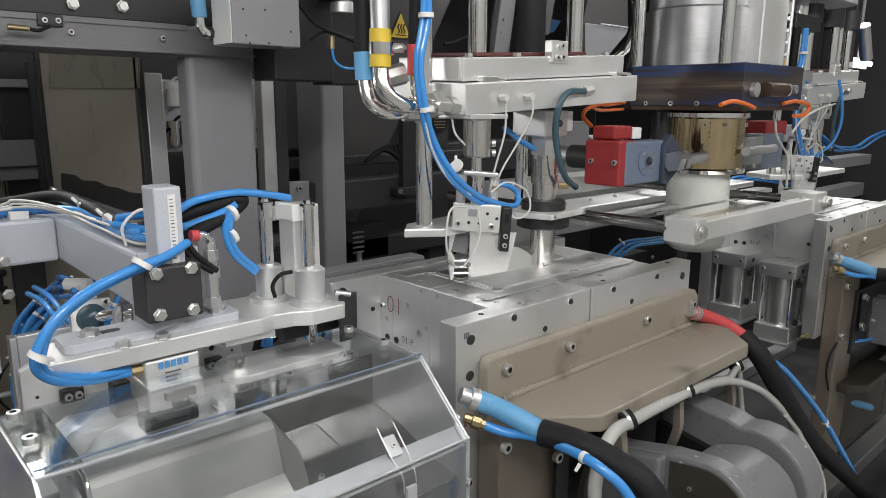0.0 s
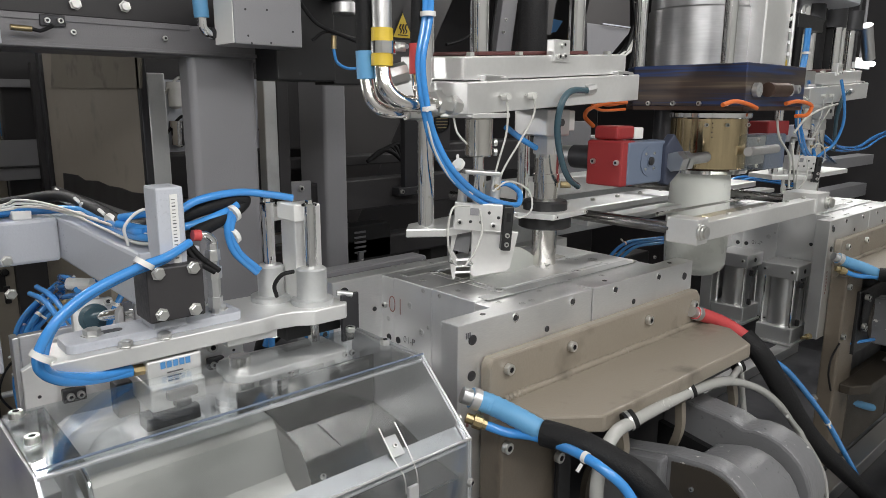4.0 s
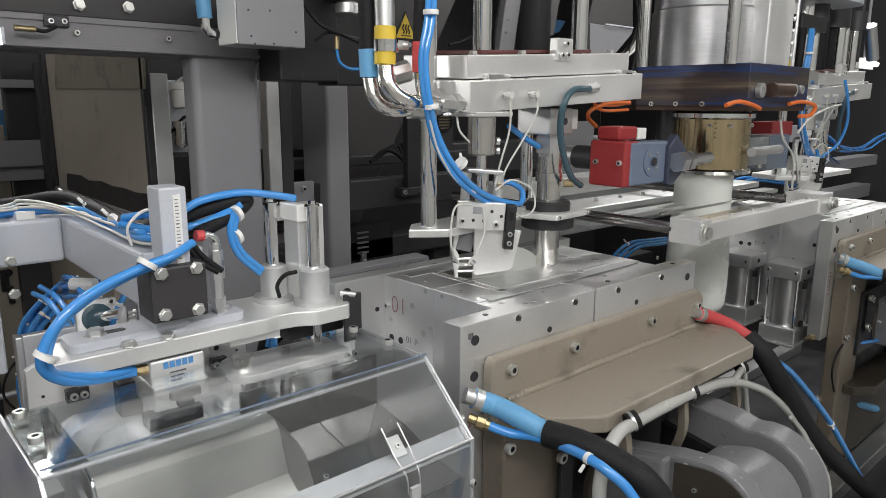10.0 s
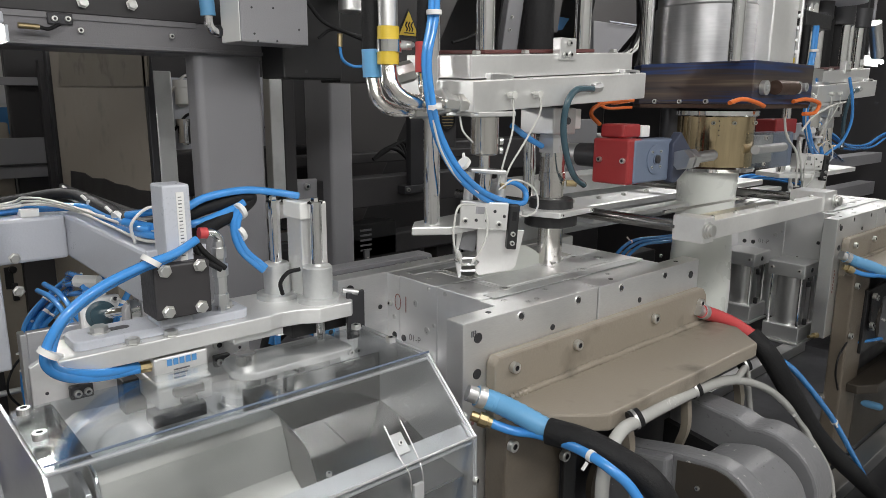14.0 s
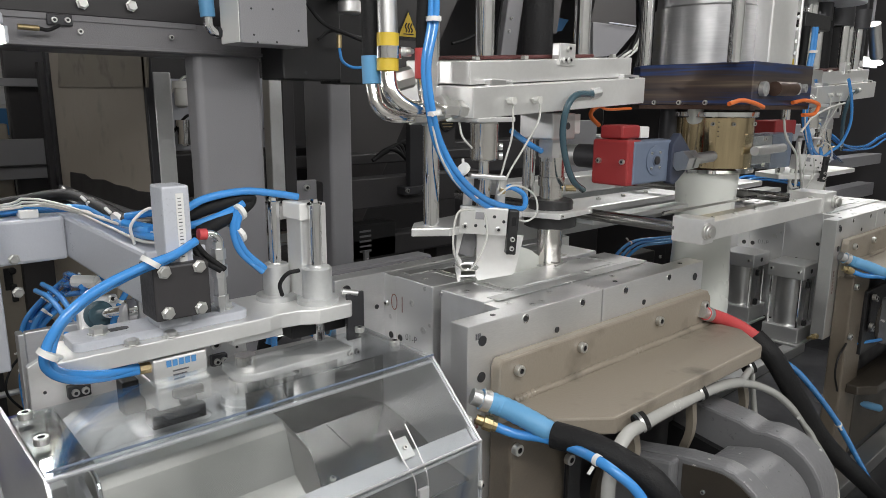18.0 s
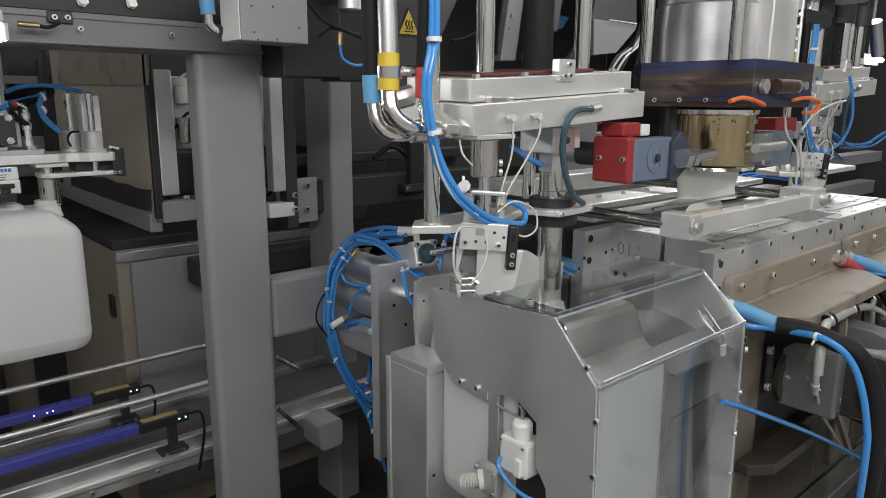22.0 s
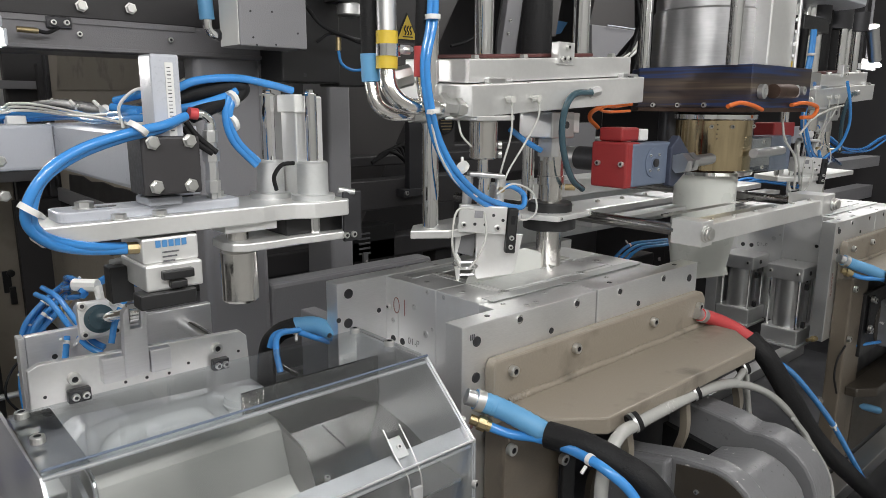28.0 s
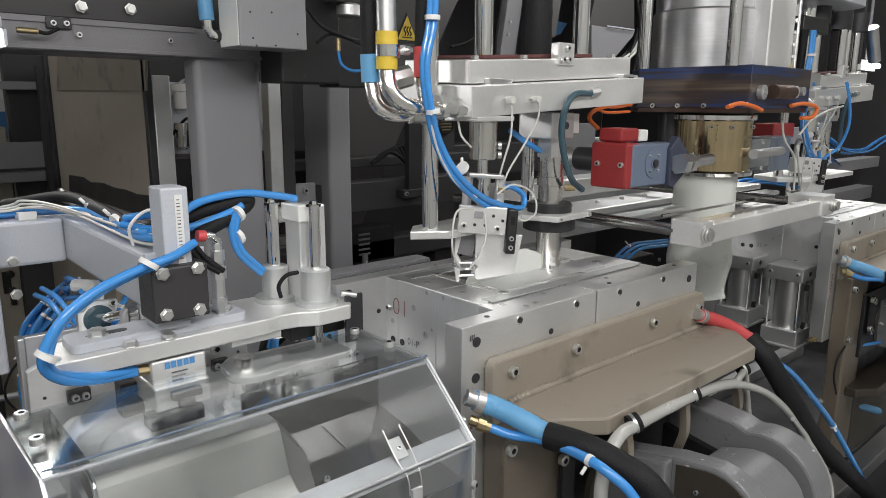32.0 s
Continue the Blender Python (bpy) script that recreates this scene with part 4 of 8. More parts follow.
    for i in range(5):
        u = [(x + 0.012 * i, y + 0.02 * math.sin(i), z + 0.012 * math.cos(i * 2)) for x, y, z in ((4.255, 1.470, 1.282), (3.752, 1.360, 1.372), (3.405, 1.250, 1.469), (3.668, 1.250, 1.398), (4.138, 1.300, 1.377), (4.627, 1.350, 1.428), (5.589, 1.400, 1.495))]
        air_tube("air_hose", "bright blue air hose behind the second station", u, 0.006, fitting=False, group="hoses of the second station")
    for i in range(5):
        u = [(x + 0.01 * i, y + 0.02 * i, z + 0.008 * math.cos(i * 2)) for x, y, z in ((2.813, 1.350, 1.254), (3.014, 1.350, 1.281), (3.431, 1.400, 1.237), (3.842, 1.450, 1.180))]
        air_tube("air_hose", "bright blue air hose behind the knife frame", u, 0.006, fitting=False, group="hoses behind the knife frame")
    g = thing("cable_duct", (4.462, 1.450, 1.266), "grey cable duct box behind the second station", "cable duct")
    part("duct", mk(slab((4.066, 1.450, 1.244), (4.931, 1.450, 1.305), 0.1, 0.003)), GREY, g)
    part("duct", mk(slab((4.202, 1.550, 1.096), (6.424, 1.550, 1.014), 0.1, 0.003)), GREY, g)
    part("lid", mk(slab((4.719, 1.900, 1.369), (7.577, 1.900, 1.473), 0.1, 0.003)), GREY_LIGHT, g)
    part("stand", mk(box(2.9, 3.0, 1.6, 1.7, 0, 1.5, 0.003)), GREY_DARK, g)
    o = thing("overhead_plate", (2.769, 1.000, 1.936), "grey overhead mounting plate of the second station", "machine part")
    part("plate", mk(prism(rounded(2.2, 2.66, 0.86, 1.12, 0.08), "z", 1.925, 1.955, 0.003)), GREY_LIGHT, o)
    part("flange", mk(slab((2.277, 0.920, 1.832), (2.472, 0.920, 1.877), 0.1, 0.003)), BLACKP, o)
    for q, r, m in (((2.411, 0.97, 1.802), 0.012, CHROME), ((2.5, 0.97, 1.808), 0.018, CHROME), ((2.73, 1.0, 1.823), 0.034, BLACK), ((2.787, 0.97, 1.825), 0.010, CHROME), ((2.864, 0.97, 1.829), 0.0145, CHROME)):
        part("spindle" if m is BLACK else "guide_rod", mk(rod((q[0], q[1], 1.68), (q[0], q[1], 1.93), r, seg=24)), m, o)
        if r > 0.013:
            part("collar", mk(rod((q[0], q[1], (2.482, 0.97, 1.87)[2]), (q[0], q[1], 1.935), r + 0.022, seg=28)), DARKSTEEL, o)
    part("strut", mk(slab((3.492, 1.15, 1.793), (3.466, 1.15, 2.087), 0.03, 0.002)), DARKSTEEL, o)
    part("block", mk(slab((2.184, 0.9, 1.655), (2.398, 0.9, 1.708), 0.06, 0.002)), CHROME, o, "polished steel block")
    part("cylinder", mk(rod((3.818, 1.2, 1.822), (3.729, 1.2, 1.97), 0.028, seg=24)), STEEL, o)
    wl = thing("light_panel", (9.433, 3.200, 1.506), "pale grey machine guard panel beyond the second station", "panel")
    part("sheet", mk(slab((7.147, 3.200, 0.237), (22.488, 3.200, 5.075), 0.03, 0.002)), GREY, wl)


rear_equipment()


def behind_moulds():
    """Brackets and plates between the clamp and the rear frame, seen when the moulds have moved."""
    k = thing("transfer_bracket", (1.432, 1.5, 1.059), "dark steel bracket with bolted plates behind the clamp", "bracket")
    p, q = (1.373, 1.5, 1.252), (1.439, 1.5, 0.948)
    part("plate", mk(box(p[0], q[0], 1.50, 1.515, 0.45, p[2], 0.002)), GREY, k)
    part("slot", mk(box(p[0] + 0.022, p[0] + 0.030, 1.4985, 1.5, p[2] - 0.14, p[2] - 0.06, 0)), BLACK, k)
    a, b, c, d = (1.511, 1.46, 1.247), (1.614, 1.46, 1.225), (1.428, 1.46, 1.166), (1.358, 1.46, 1.176)
    part("wedge", mk(prism([(a[0], a[2]), (b[0], b[2]), (c[0], c[2]), (d[0], d[2])], "y", 1.44, 1.48, 0.004)), BLACKP, k)
    p, q = (1.44, 1.49, 1.163), (1.603, 1.49, 0.955)
    part("plate", mk(box(p[0], q[0], 1.49, 1.505, q[2], p[2], 0.002)), GREY_DARK, k)
    p, q = (1.446, 1.488, 1.131), (1.51, 1.488, 1.048)
    part("window", mk(box(p[0], q[0], 1.486, 1.489, q[2], p[2], 0)), BLACK, k)
    part("window", mk(box(q[0] - 0.03, q[0] - 0.02, 1.483, 1.4855, q[2], p[2], 0)), GREY_LIGHT, k)
    bolts(k, [(1.411, 1.499, 1.139), (1.411, 1.499, 1.111), (1.572, 1.489, 1.14), (1.576, 1.489, 1.11)], (0, -1, 0), 0.0085)
    s = thing("sensor_box", (1.582, 1.44, 1.146), "black sensor box with a bright screw behind the mould", "sensor")
    p, q = (1.532, 1.44, 1.175), (1.591, 1.44, 1.125)
    part("body", mk(slab(p, q, 0.05, 0.003)), BLACKP, s)
    fix(s, SOCKET, "screw", (1.552, 1.439, 1.156), (0, -1, 0), 0.009)
    v = thing("valve_plate", (2.378, 1.75, 1.335), "grey steel plate with screws behind the knife rails", "machine part")
    part("plate", mk(slab((2.19, 1.75, 1.534), (2.387, 1.75, 1.228), 0.02, 0.002)), GREY, v)
    part("plate", mk(slab((2.415, 1.78, 1.473), (2.69, 1.78, 1.2), 0.02, 0.002)), ALU_DULL, v)
    part("leg", mk(box((2.19, 1.75, 1.534)[0] + 0.02, (2.19, 1.75, 1.534)[0] + 0.08, 1.80, 1.86, 0, 1.3, 0.003)), GREY_DARK, v)
    bolts(v, [(2.252, 1.749, 1.395), (2.251, 1.749, 1.304), (2.471, 1.779, 1.267)], (0, -1, 0), 0.006)
    f = thing("filter_bowl", (1.809, 1.3, 1.454), "small steel filter bowl with a drain screw behind the motor", "filter")
    q = (1.812, 1.3, 1.415)
    part("bowl", mk(turned(q, (0, 0, 1), [(0, 0.003), (0.012, 0.004), (0.013, 0.010), (0.03, 0.018), (0.07, 0.019), (0.071, 0.024), (0.085, 0.024)], 18)), STEEL, f)
    c = thing("cable", (1.771, 2.35, 1.401), "black cables lying in a clump on the rear crossbar", "cable")
    for i in range(6):
        part("strand", mk(tube([(1.647, 2.3, 1.37), ((1.719, 2.32, 1.412)[0] + 0.02 * i, 2.30, (1.719, 2.32, 1.412)[2] + 0.006 * i), ((1.777, 2.3, 1.397)[0] + 0.01 * i, 2.29, (1.777, 2.3, 1.397)[2] - 0.008 * i), (1.834, 2.3, 1.356)], 0.008, 8)), BLACK, c)
    w = thing("roof_struts", (2.443, 2.3, 1.934), "dark diagonal strut with a yellow edge strip above the blow head", "machine frame")
    a, b, c2, d = (2.424, 2.35, 1.784), (2.529, 2.35, 1.788), (2.587, 2.35, 2.128), (2.482, 2.35, 2.117)
    part("strut", mk(prism([(a[0], a[2]), (b[0], b[2]), (c2[0], c2[2]), (d[0], d[2])], "y", 2.35, 2.40, 0.004)), GREY, w)
    a, b, c2, d = (2.548, 2.36, 1.789), (2.572, 2.36, 1.79), (2.63, 2.36, 2.134), (2.606, 2.36, 2.131)
    part("strut", mk(prism([(a[0], a[2]), (b[0], b[2]), (c2[0], c2[2]), (d[0], d[2])], "y", 2.33, 2.36, 0.001)), DARKSTEEL, w)
    bolts(w, [(2.493, 2.349, 1.992), (2.48, 2.349, 1.933)], (0, -1, 0), 0.007)
    part("yellow_strip", mk(slab((2.612, 2.2, 1.811), (2.615, 2.2, 2.114), 0.01, 0.001)), LABELTAPE, w)
    part("blue_plate", mk(prism([(p0[0], p0[2]) for p0 in ((3.587, 3.0, 2.046), (3.665, 3.0, 2.062), (3.729, 3.0, 2.134), (3.615, 3.0, 2.139))], "y", 3.0, 3.01, 0)), INK_BLUE, w, "blue painted plate")
    part("cable", mk(tube([(2.382, 2.3, 2.077), (2.363, 2.3, 1.978), (2.35, 2.3, 1.903), (2.346, 2.3, 1.804)], 0.008, 8)), BLACK, w)
    part("cable", mk(tube([(2.851, 1.9, 2.081), (2.892, 1.9, 1.962), (2.888, 1.9, 1.836), (2.844, 1.9, 1.733)], 0.008, 8)), BLACK, w)
    part("cable", mk(tube([(2.881, 1.9, 2.06), (2.913, 1.9, 1.938), (2.872, 1.9, 1.81), (2.838, 1.9, 1.707)], 0.006, 8)), BLACK, w)
    part("cable", mk(tube([(2.074, 2.3, 1.85), (2.157, 2.3, 1.872), (2.242, 2.3, 1.911)], 0.007, 8)), BLACK, w)
    part("hopper_plate", mk(prism([(p0[0], p0[2]) for p0 in ((3.273, 2.45, 1.852), (3.485, 2.45, 1.874), (3.697, 2.45, 2.039), (3.257, 2.45, 2.043))], "y", 2.45, 2.47, 0.002)), GREY, w)
    part("hopper_seam", mk(rod((3.389, 2.44, 2.047), (3.681, 2.44, 2.046), 0.004, seg=8)), GREY_LIGHT, w)
    r = thing("slide_base", (2.061, 1.34, 1.191), "pale machined slide base under the knife rails", "machine part")
    part("base", mk(box(1.32, 2.6, 1.335, 1.36, 1.20, 1.335, 0.003)), ALU_DULL, r)
    part("leg", mk(box(1.42, 1.50, 1.37, 1.45, 0.0, 1.32, 0.003)), GREY_DARK, r)
    k2 = thing("hose_drum", (2.086, 1.3, 1.043), "black ribbed cable carrier with bolts behind the mould", "cable carrier")
    q = (2.051, 1.3, 1.038)
    part("body", mk(box(q[0] - 0.06, q[0] + 0.10, 1.30, 1.36, q[2] - 0.10, q[2] + 0.055, 0.004)), BLACKP, k2)
    bolts(k2, [(2.182, 1.299, 1.065), (1.978, 1.299, 1.075)], (0, -1, 0), 0.006)
    for i in range(3):
        air_tube("air_hose", "bright blue air hose arching behind the mould", [(a[0] + 0.008 * i, a[1] - 0.012 * i, a[2] - 0.007 * i) for a in ((1.855, 1.28, 1.072), (1.888, 1.28, 1.118), (1.975, 1.28, 1.149), (2.113, 1.28, 1.143), (2.262, 1.28, 1.133))], 0.0056, (0.5,) if i == 0 else (), fitting=False, group="hoses behind the mould")
    l = thing("lower_fittings", (2.541, 0.7, 0.908), "black bolted plate and blue sleeved hose at the second platen", "hose fitting")
    part("plate", mk(slab((2.396, 0.69, 1.024), (2.688, 0.69, 0.814), 0.012, 0.002)), BLACKP, l)
    bolts(l, [(2.468, 0.689, 0.99), (2.465, 0.689, 0.89)], (0, -1, 0), 0.010)
    part("sleeve", mk(tube([(2.31, 0.75, 0.668), (2.419, 0.73, 0.635), (2.526, 0.71, 0.604), (2.687, 0.69, 0.543)], 0.013, 12, 8, 0.04)), SLEEVE, l, "light blue shrink sleeve")
    part("fitting", mk(turned((2.266, 0.755, 0.675), (1, -0.05, 0), [(0, 0.008), (0.012, 0.008), (0.013, 0.013), (0.03, 0.013)], 6)), STEEL, l)
    part("air_tube", mk(tube([(2.316, 0.75, 0.857), (2.366, 0.72, 0.852), (2.453, 0.69, 0.846), (2.736, 0.66, 0.811)], 0.006, 10)), BLUE, l, "bright blue air tube")
    part("nipple", mk(turned((2.142, 0.76, 0.911), (1, -0.1, -0.08), [(0, 0.005), (0.03, 0.005), (0.031, 0.009), (0.05, 0.009)], 8)), BRASS, l)
    part("cable", mk(tube([(2.29, 0.7, 0.875), (2.236, 0.7, 0.844), (2.225, 0.7, 0.792), (2.265, 0.7, 0.725)], 0.003, 8)), BLACK, l)


behind_moulds()


# Mould halves. Left end of the travel, closed, is the place at rest.
ZM = 0.885


def mould_half(rear):
    lab = "milled aluminium mould half with bolt holes, number engraved on its side" if rear else "milled aluminium mould half with bolted backing plate"
    m = thing("mould_half", (1.05, 0.948, 0.72), lab, "mould", "mould halves")
    if rear:
        part("backing_plate", mk(box(0.703, 1.425, 1.104, 1.144, ZM, 1.26, 0.0015)), ALU, m)
        s, y0, y1 = 1, 0.9485, 1.104
    else:
        part("backing_plate", mk(box(0.705, 1.052, 0.751, 0.791, ZM, 1.26, 0.0015)), ALU, m)
        part("backing_plate", mk(box(1.057, 1.425, 0.751, 0.791, ZM, 1.26, 0.0015)), ALU, m)
        s, y0, y1 = -1, 0.791, 0.9475
    face = y0 if rear else y1
    back = y1 if rear else y0
    deep = face + s * 0.115
    lo, hi = sorted((deep, back))
    part("cavity_back", mk(box(0.821, 1.33, lo, hi, ZM, 1.258, 0.001)), ALU, m)
    lo, hi = sorted((face, deep))
    part("side_block", mk(box(0.821, 0.90, lo, hi, ZM, 1.26, 0.0015)), ALU, m)
    part("side_block", mk(box(1.25, 1.33, lo, hi, ZM, 1.26, 0.0015)), ALU, m)
    part("top_block", mk(box(0.901, 1.249, lo, hi, 1.165, 1.26, 0.0015)), ALU, m)
    part("bottom_block", mk(box(0.901, 1.249, lo, hi, ZM, ZM + 0.08, 0.0015)), ALU, m)
    f2 = face + s * 0.012
    lo, hi = sorted((f2, face + s * 0.09))
    for i in range(5):
        part("vent_rib", mk(box(0.905 + i * 0.022, 0.921 + i * 0.022, lo, hi, 1.12, 1.164, 0.002)), ALU, m)
    # inserts let into the top, standing a hair proud
    i0, i1 = sorted((face + s * 0.012, face + s * 0.085))
    part("top_insert", mk(box(0.915, 1.235, i0, i1, 1.2602, 1.2622, 0.0008)), SATIN if rear else ALU, m)
    i0, i1 = sorted((face + s * 0.098, back - s * 0.03))
    part("top_strip", mk(box(0.845, 1.305, i0, i1, 1.2602, 1.2616, 0.0005)), ALU_DULL, m)
    top = 1.2625
    mid = 0.5 * (y0 + y1)
    def sinks(places, r):
        for q in places:
            fix(m, SINK, "counterbore", (q[0], q[1], top), (0, 0, 1), r)
    if rear:
        sinks([(0.906, 1.042, 1.262), (1.255, 0.9, 1.262)], 0.0105)
        sinks([(0.845, 1.002, 1.262), (0.9, 1.134, 1.262), (0.964, 1.137, 1.262), (0.954, 1.102, 1.262), (0.876, 1.133, 1.262), (1.217, 0.94, 1.262), (1.219, 0.916, 1.262), (1.103, 0.928, 1.262)], 0.006)
    else:
        sinks([(0.907, 0.855, 1.262), (1.137, 0.854, 1.262)], 0.0105)
        sinks([(0.846, 0.902, 1.262), (0.847, 0.799, 1.262), (0.956, 0.799, 1.262), (0.873, 0.767, 1.262), (0.899, 0.769, 1.262), (1.065, 0.816, 1.262), (1.037, 0.816, 1.262), (1.145, 0.796, 1.262), (1.105, 0.907, 1.262)], 0.0058)
        part("vent_strip", mk(box(1.118, 1.172, 0.925, 0.929, 1.2625, 1.2655, 0.0006, Euler((0, 0, radians(14))).to_matrix().to_4x4())), STEEL, m)
    part("slot", mk(box(1.02, 1.16, mid - 0.004, mid + 0.004, 1.2602, 1.2612, 0)), DARKSTEEL, m)
    sx = 0.8205
    if rear:
        bores(m, [(0.729, 1.103, 1.237), (0.727, 1.103, 1.177)], (0, -1, 0), 0.012)
        bores(m, [(0.802, 1.103, 1.189), (0.705, 1.103, 1.187), (0.683, 1.103, 1.161)], (0, -1, 0), 0.006)
        side = Euler((radians(90), 0, radians(-90))).to_matrix().to_4x4()
        letters("number", "01", 0.052, Matrix.Translation((0.82, 1.055, 1.202)) @ side, INK_RED, m, 0.0002, 0.0014)
        letters("number", "01-P", 0.020, Matrix.Translation((0.82, 1.014, 1.139)) @ side, INK, m, 0.0002, 0.0004)
        for q, w in (((0.82, 1.081, 1.17), 0.0055), ((0.82, 1.012, 1.213), 0.0065), ((0.82, 0.972, 1.251), 0.0045), ((0.82, 0.925, 1.251), 0.0045), ((0.82, 0.977, 1.166), 0.0075), ((0.82, 0.957, 1.181), 0.004)):
            fix(m, SINK, "counterbore", q, (-1, 0, 0), w)
        bores(m, [(0.82, 1.08, 1.131), (0.82, 1.05, 1.132)], (-1, 0, 0), 0.0085)
        fix(m, SOCKET, "stud", (0.82, 1.091, 1.197), (-1, 0, 0), 0.006)
    else:
        bores(m, [(0.737, 0.750, 1.231), (0.736, 0.750, 1.170)], (0, -1, 0), 0.0105)
        bores(m, [(0.922, 0.750, 1.209), (1.195, 0.750, 1.208)], (0, -1, 0), 0.0068)
        for q in ((0.838, 0.7505, 1.247), (0.992, 0.7505, 1.246), (1.127, 0.7505, 1.245), (1.284, 0.7505, 1.245)):
            part("bush", mk(turned(q, (0, -1, 0), [(-0.004, 0.0078), (0.0008, 0.0078), (0.001, 0.0066), (-0.002, 0.0060)], 20)), CHROME, m)
            fix(m, BORE, "bore", (q[0], q[1] - 0.0004, q[2]), (0, -1, 0), 0.0052)
        bores(m, [(1.392, 0.750, 1.229)], (0, -1, 0), 0.010)
        bores(m, [(0.78, 0.771, 1.2605), (1.12, 0.771, 1.2605), (1.36, 0.771, 1.2605)], (0, 0, 1), 0.006)
        # stamped marks that cannot be read
        for i in range(3):
            part("stamped_mark", mk(box(0.722 + 0.004 * i, 0.7245 + 0.004 * i, 0.7502, 0.7506, 1.235, 1.245, 0)), INK, m)
        for i in range(7):
            part("stamped_mark", mk(box(0.722 + 0.003 * (i % 2), 0.7275 + 0.003 * (i % 2), 0.7502, 0.7506, 1.095 - 0.011 * i, 1.102 - 0.011 * i, 0)), INK_RED, m)
        bores(m, [(0.8205, 0.84, 1.16), (0.8205, 0.90, 1.10), (0.8205, 0.86, 1.04)], (-1, 0, 0), 0.007)
    # guide pillar
    if rear:
        part("guide_pillar", mk(rod((0.862, 0.95, 1.02), (0.862, 0.925, 1.02), 0.013, bev=0.003)), CHROME, m)
    return m


MOULD_F, MOULD_R = mould_half(False), mould_half(True)


def platen_front():
    """Beige casting that carries the front mould half, with its table and grey toggle levers."""
    p = thing("clamp_platen", (1.05, 0.735, 0.4), "beige painted clamp platen with bolted flange and table", "machine part", "clamp platens")
    part("flange", mk(prism([(0.755, 1.075), (0.755, 1.185), (0.762, 1.198), (1.415, 1.198), (1.43, 1.18), (1.43, 1.075)], "y", 0.728, 0.7505, 0.004)), BEIGE, p)
    bolts(p, [(0.796, 0.727, 1.174), (0.962, 0.727, 1.174), (1.214, 0.727, 1.171), (1.395, 0.727, 1.169)], (0, -1, 0), 0.0095)
    part("table", mk(prism([(0.785, 0.748), (0.79, 0.645), (0.868, 0.583), (1.375, 0.583), (1.445, 0.66), (1.445, 0.748)], "z", 1.090, 1.120, 0.004)), BEIGE, p)
    part("weld_seam", mk(tube([(0.79, 0.727, 1.121), (0.84, 0.7255, 1.123), (0.92, 0.7265, 1.121), (1.0, 0.725, 1.124), (1.1, 0.727, 1.121), (1.17, 0.7255, 1.1235), (1.25, 0.7265, 1.121), (1.34, 0.7255, 1.123), (1.44, 0.727, 1.121)], 0.0065, 10, 10, 0.16)), BEIGE, p)
    # webs, bearing and shelf carry the table's shade in their colour
    part("web", mk(box(0.755, 0.90, 0.70, 0.75, 0.45, 1.089, 0.006)), BEIGE_HALF_SHADED, p)
    part("web", mk(box(1.345, 1.43, 0.70, 0.75, 0.45, 1.089, 0.006)), BEIGE_SHADED, p)
    part("lower_web", mk(box(0.901, 1.344, 0.70, 0.748, 0.45, 0.70, 0.006)), BEIGE_SHADED, p)
    # dark plate that stands for the shade inside the recess
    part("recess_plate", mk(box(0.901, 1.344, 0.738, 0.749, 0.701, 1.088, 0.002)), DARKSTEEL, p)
    for q0, q1, w in (((0.941, 0.6, 1.071), (0.964, 0.6, 0.976), 0.011), ((1.153, 0.61, 1.05), (1.166, 0.61, 0.938), 0.010), ((1.402, 0.63, 1.022), (1.446, 0.63, 0.906), 0.011)):
        part("strap", mk(tube([q0, [(u + v) / 2 for u, v in zip(q0, q1)], (q1[0] + 0.006, q1[1] + 0.02, q1[2])], w, 4, 5)), BEIGE, p, "beige steel strap")
    bolts(p, [(0.765, 0.699, 1.056), (0.765, 0.699, 0.896)], (0, -1, 0), 0.010)
    c = (1.05, 0.7, 0.893)
    part("bearing", mk(turned((c[0], 0.70, c[2]), (0, -1, 0), [(0, 0.075), (0.012, 0.075), (0.013, 0.048), (0.003, 0.046)], 36)), BEIGE_SHADED, p)
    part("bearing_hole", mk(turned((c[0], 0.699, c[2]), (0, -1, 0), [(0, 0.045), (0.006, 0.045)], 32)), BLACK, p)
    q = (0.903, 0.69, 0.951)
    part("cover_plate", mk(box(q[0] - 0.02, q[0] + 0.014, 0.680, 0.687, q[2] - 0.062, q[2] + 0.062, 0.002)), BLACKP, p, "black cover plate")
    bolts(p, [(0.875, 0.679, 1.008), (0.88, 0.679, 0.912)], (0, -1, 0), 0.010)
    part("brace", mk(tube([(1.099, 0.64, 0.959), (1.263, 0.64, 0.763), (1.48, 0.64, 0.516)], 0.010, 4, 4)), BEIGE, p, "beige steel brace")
    part("lower_shelf", mk(prism([(0.80, 0.70), (0.80, 0.665), (0.86, 0.625), (1.10, 0.625), (1.14, 0.655), (1.14, 0.70)], "z", 0.70, 0.73, 0.004)), BEIGE_SHADED, p)
    # toggle levers
    def lever(x0, x1, prof, name="lever"):
        part(name, mk(prism(prof, "x", x0, x1, 0.006)), GREY_MID, p, "grey cast toggle lever")
    def arc(cy, cz, r, a0, a1, n=10):
        return [(cy + r * math.cos(radians(a0 + (a1 - a0) * i / n)), cz + r * math.sin(radians(a0 + (a1 - a0) * i / n))) for i in range(n + 1)]
    near = [(0.70, 0.975), (0.66, 0.978), (0.56, 1.002)] + arc(0.49, 0.92, 0.09, 78, 262, 14) + [(0.70, 0.82)]
    lever(1.04, 1.085, near)
    lever(1.012, 1.0395, [(0.70, 0.975), (0.66, 0.978), (0.562, 1.0), (0.562, 0.82), (0.70, 0.82)])
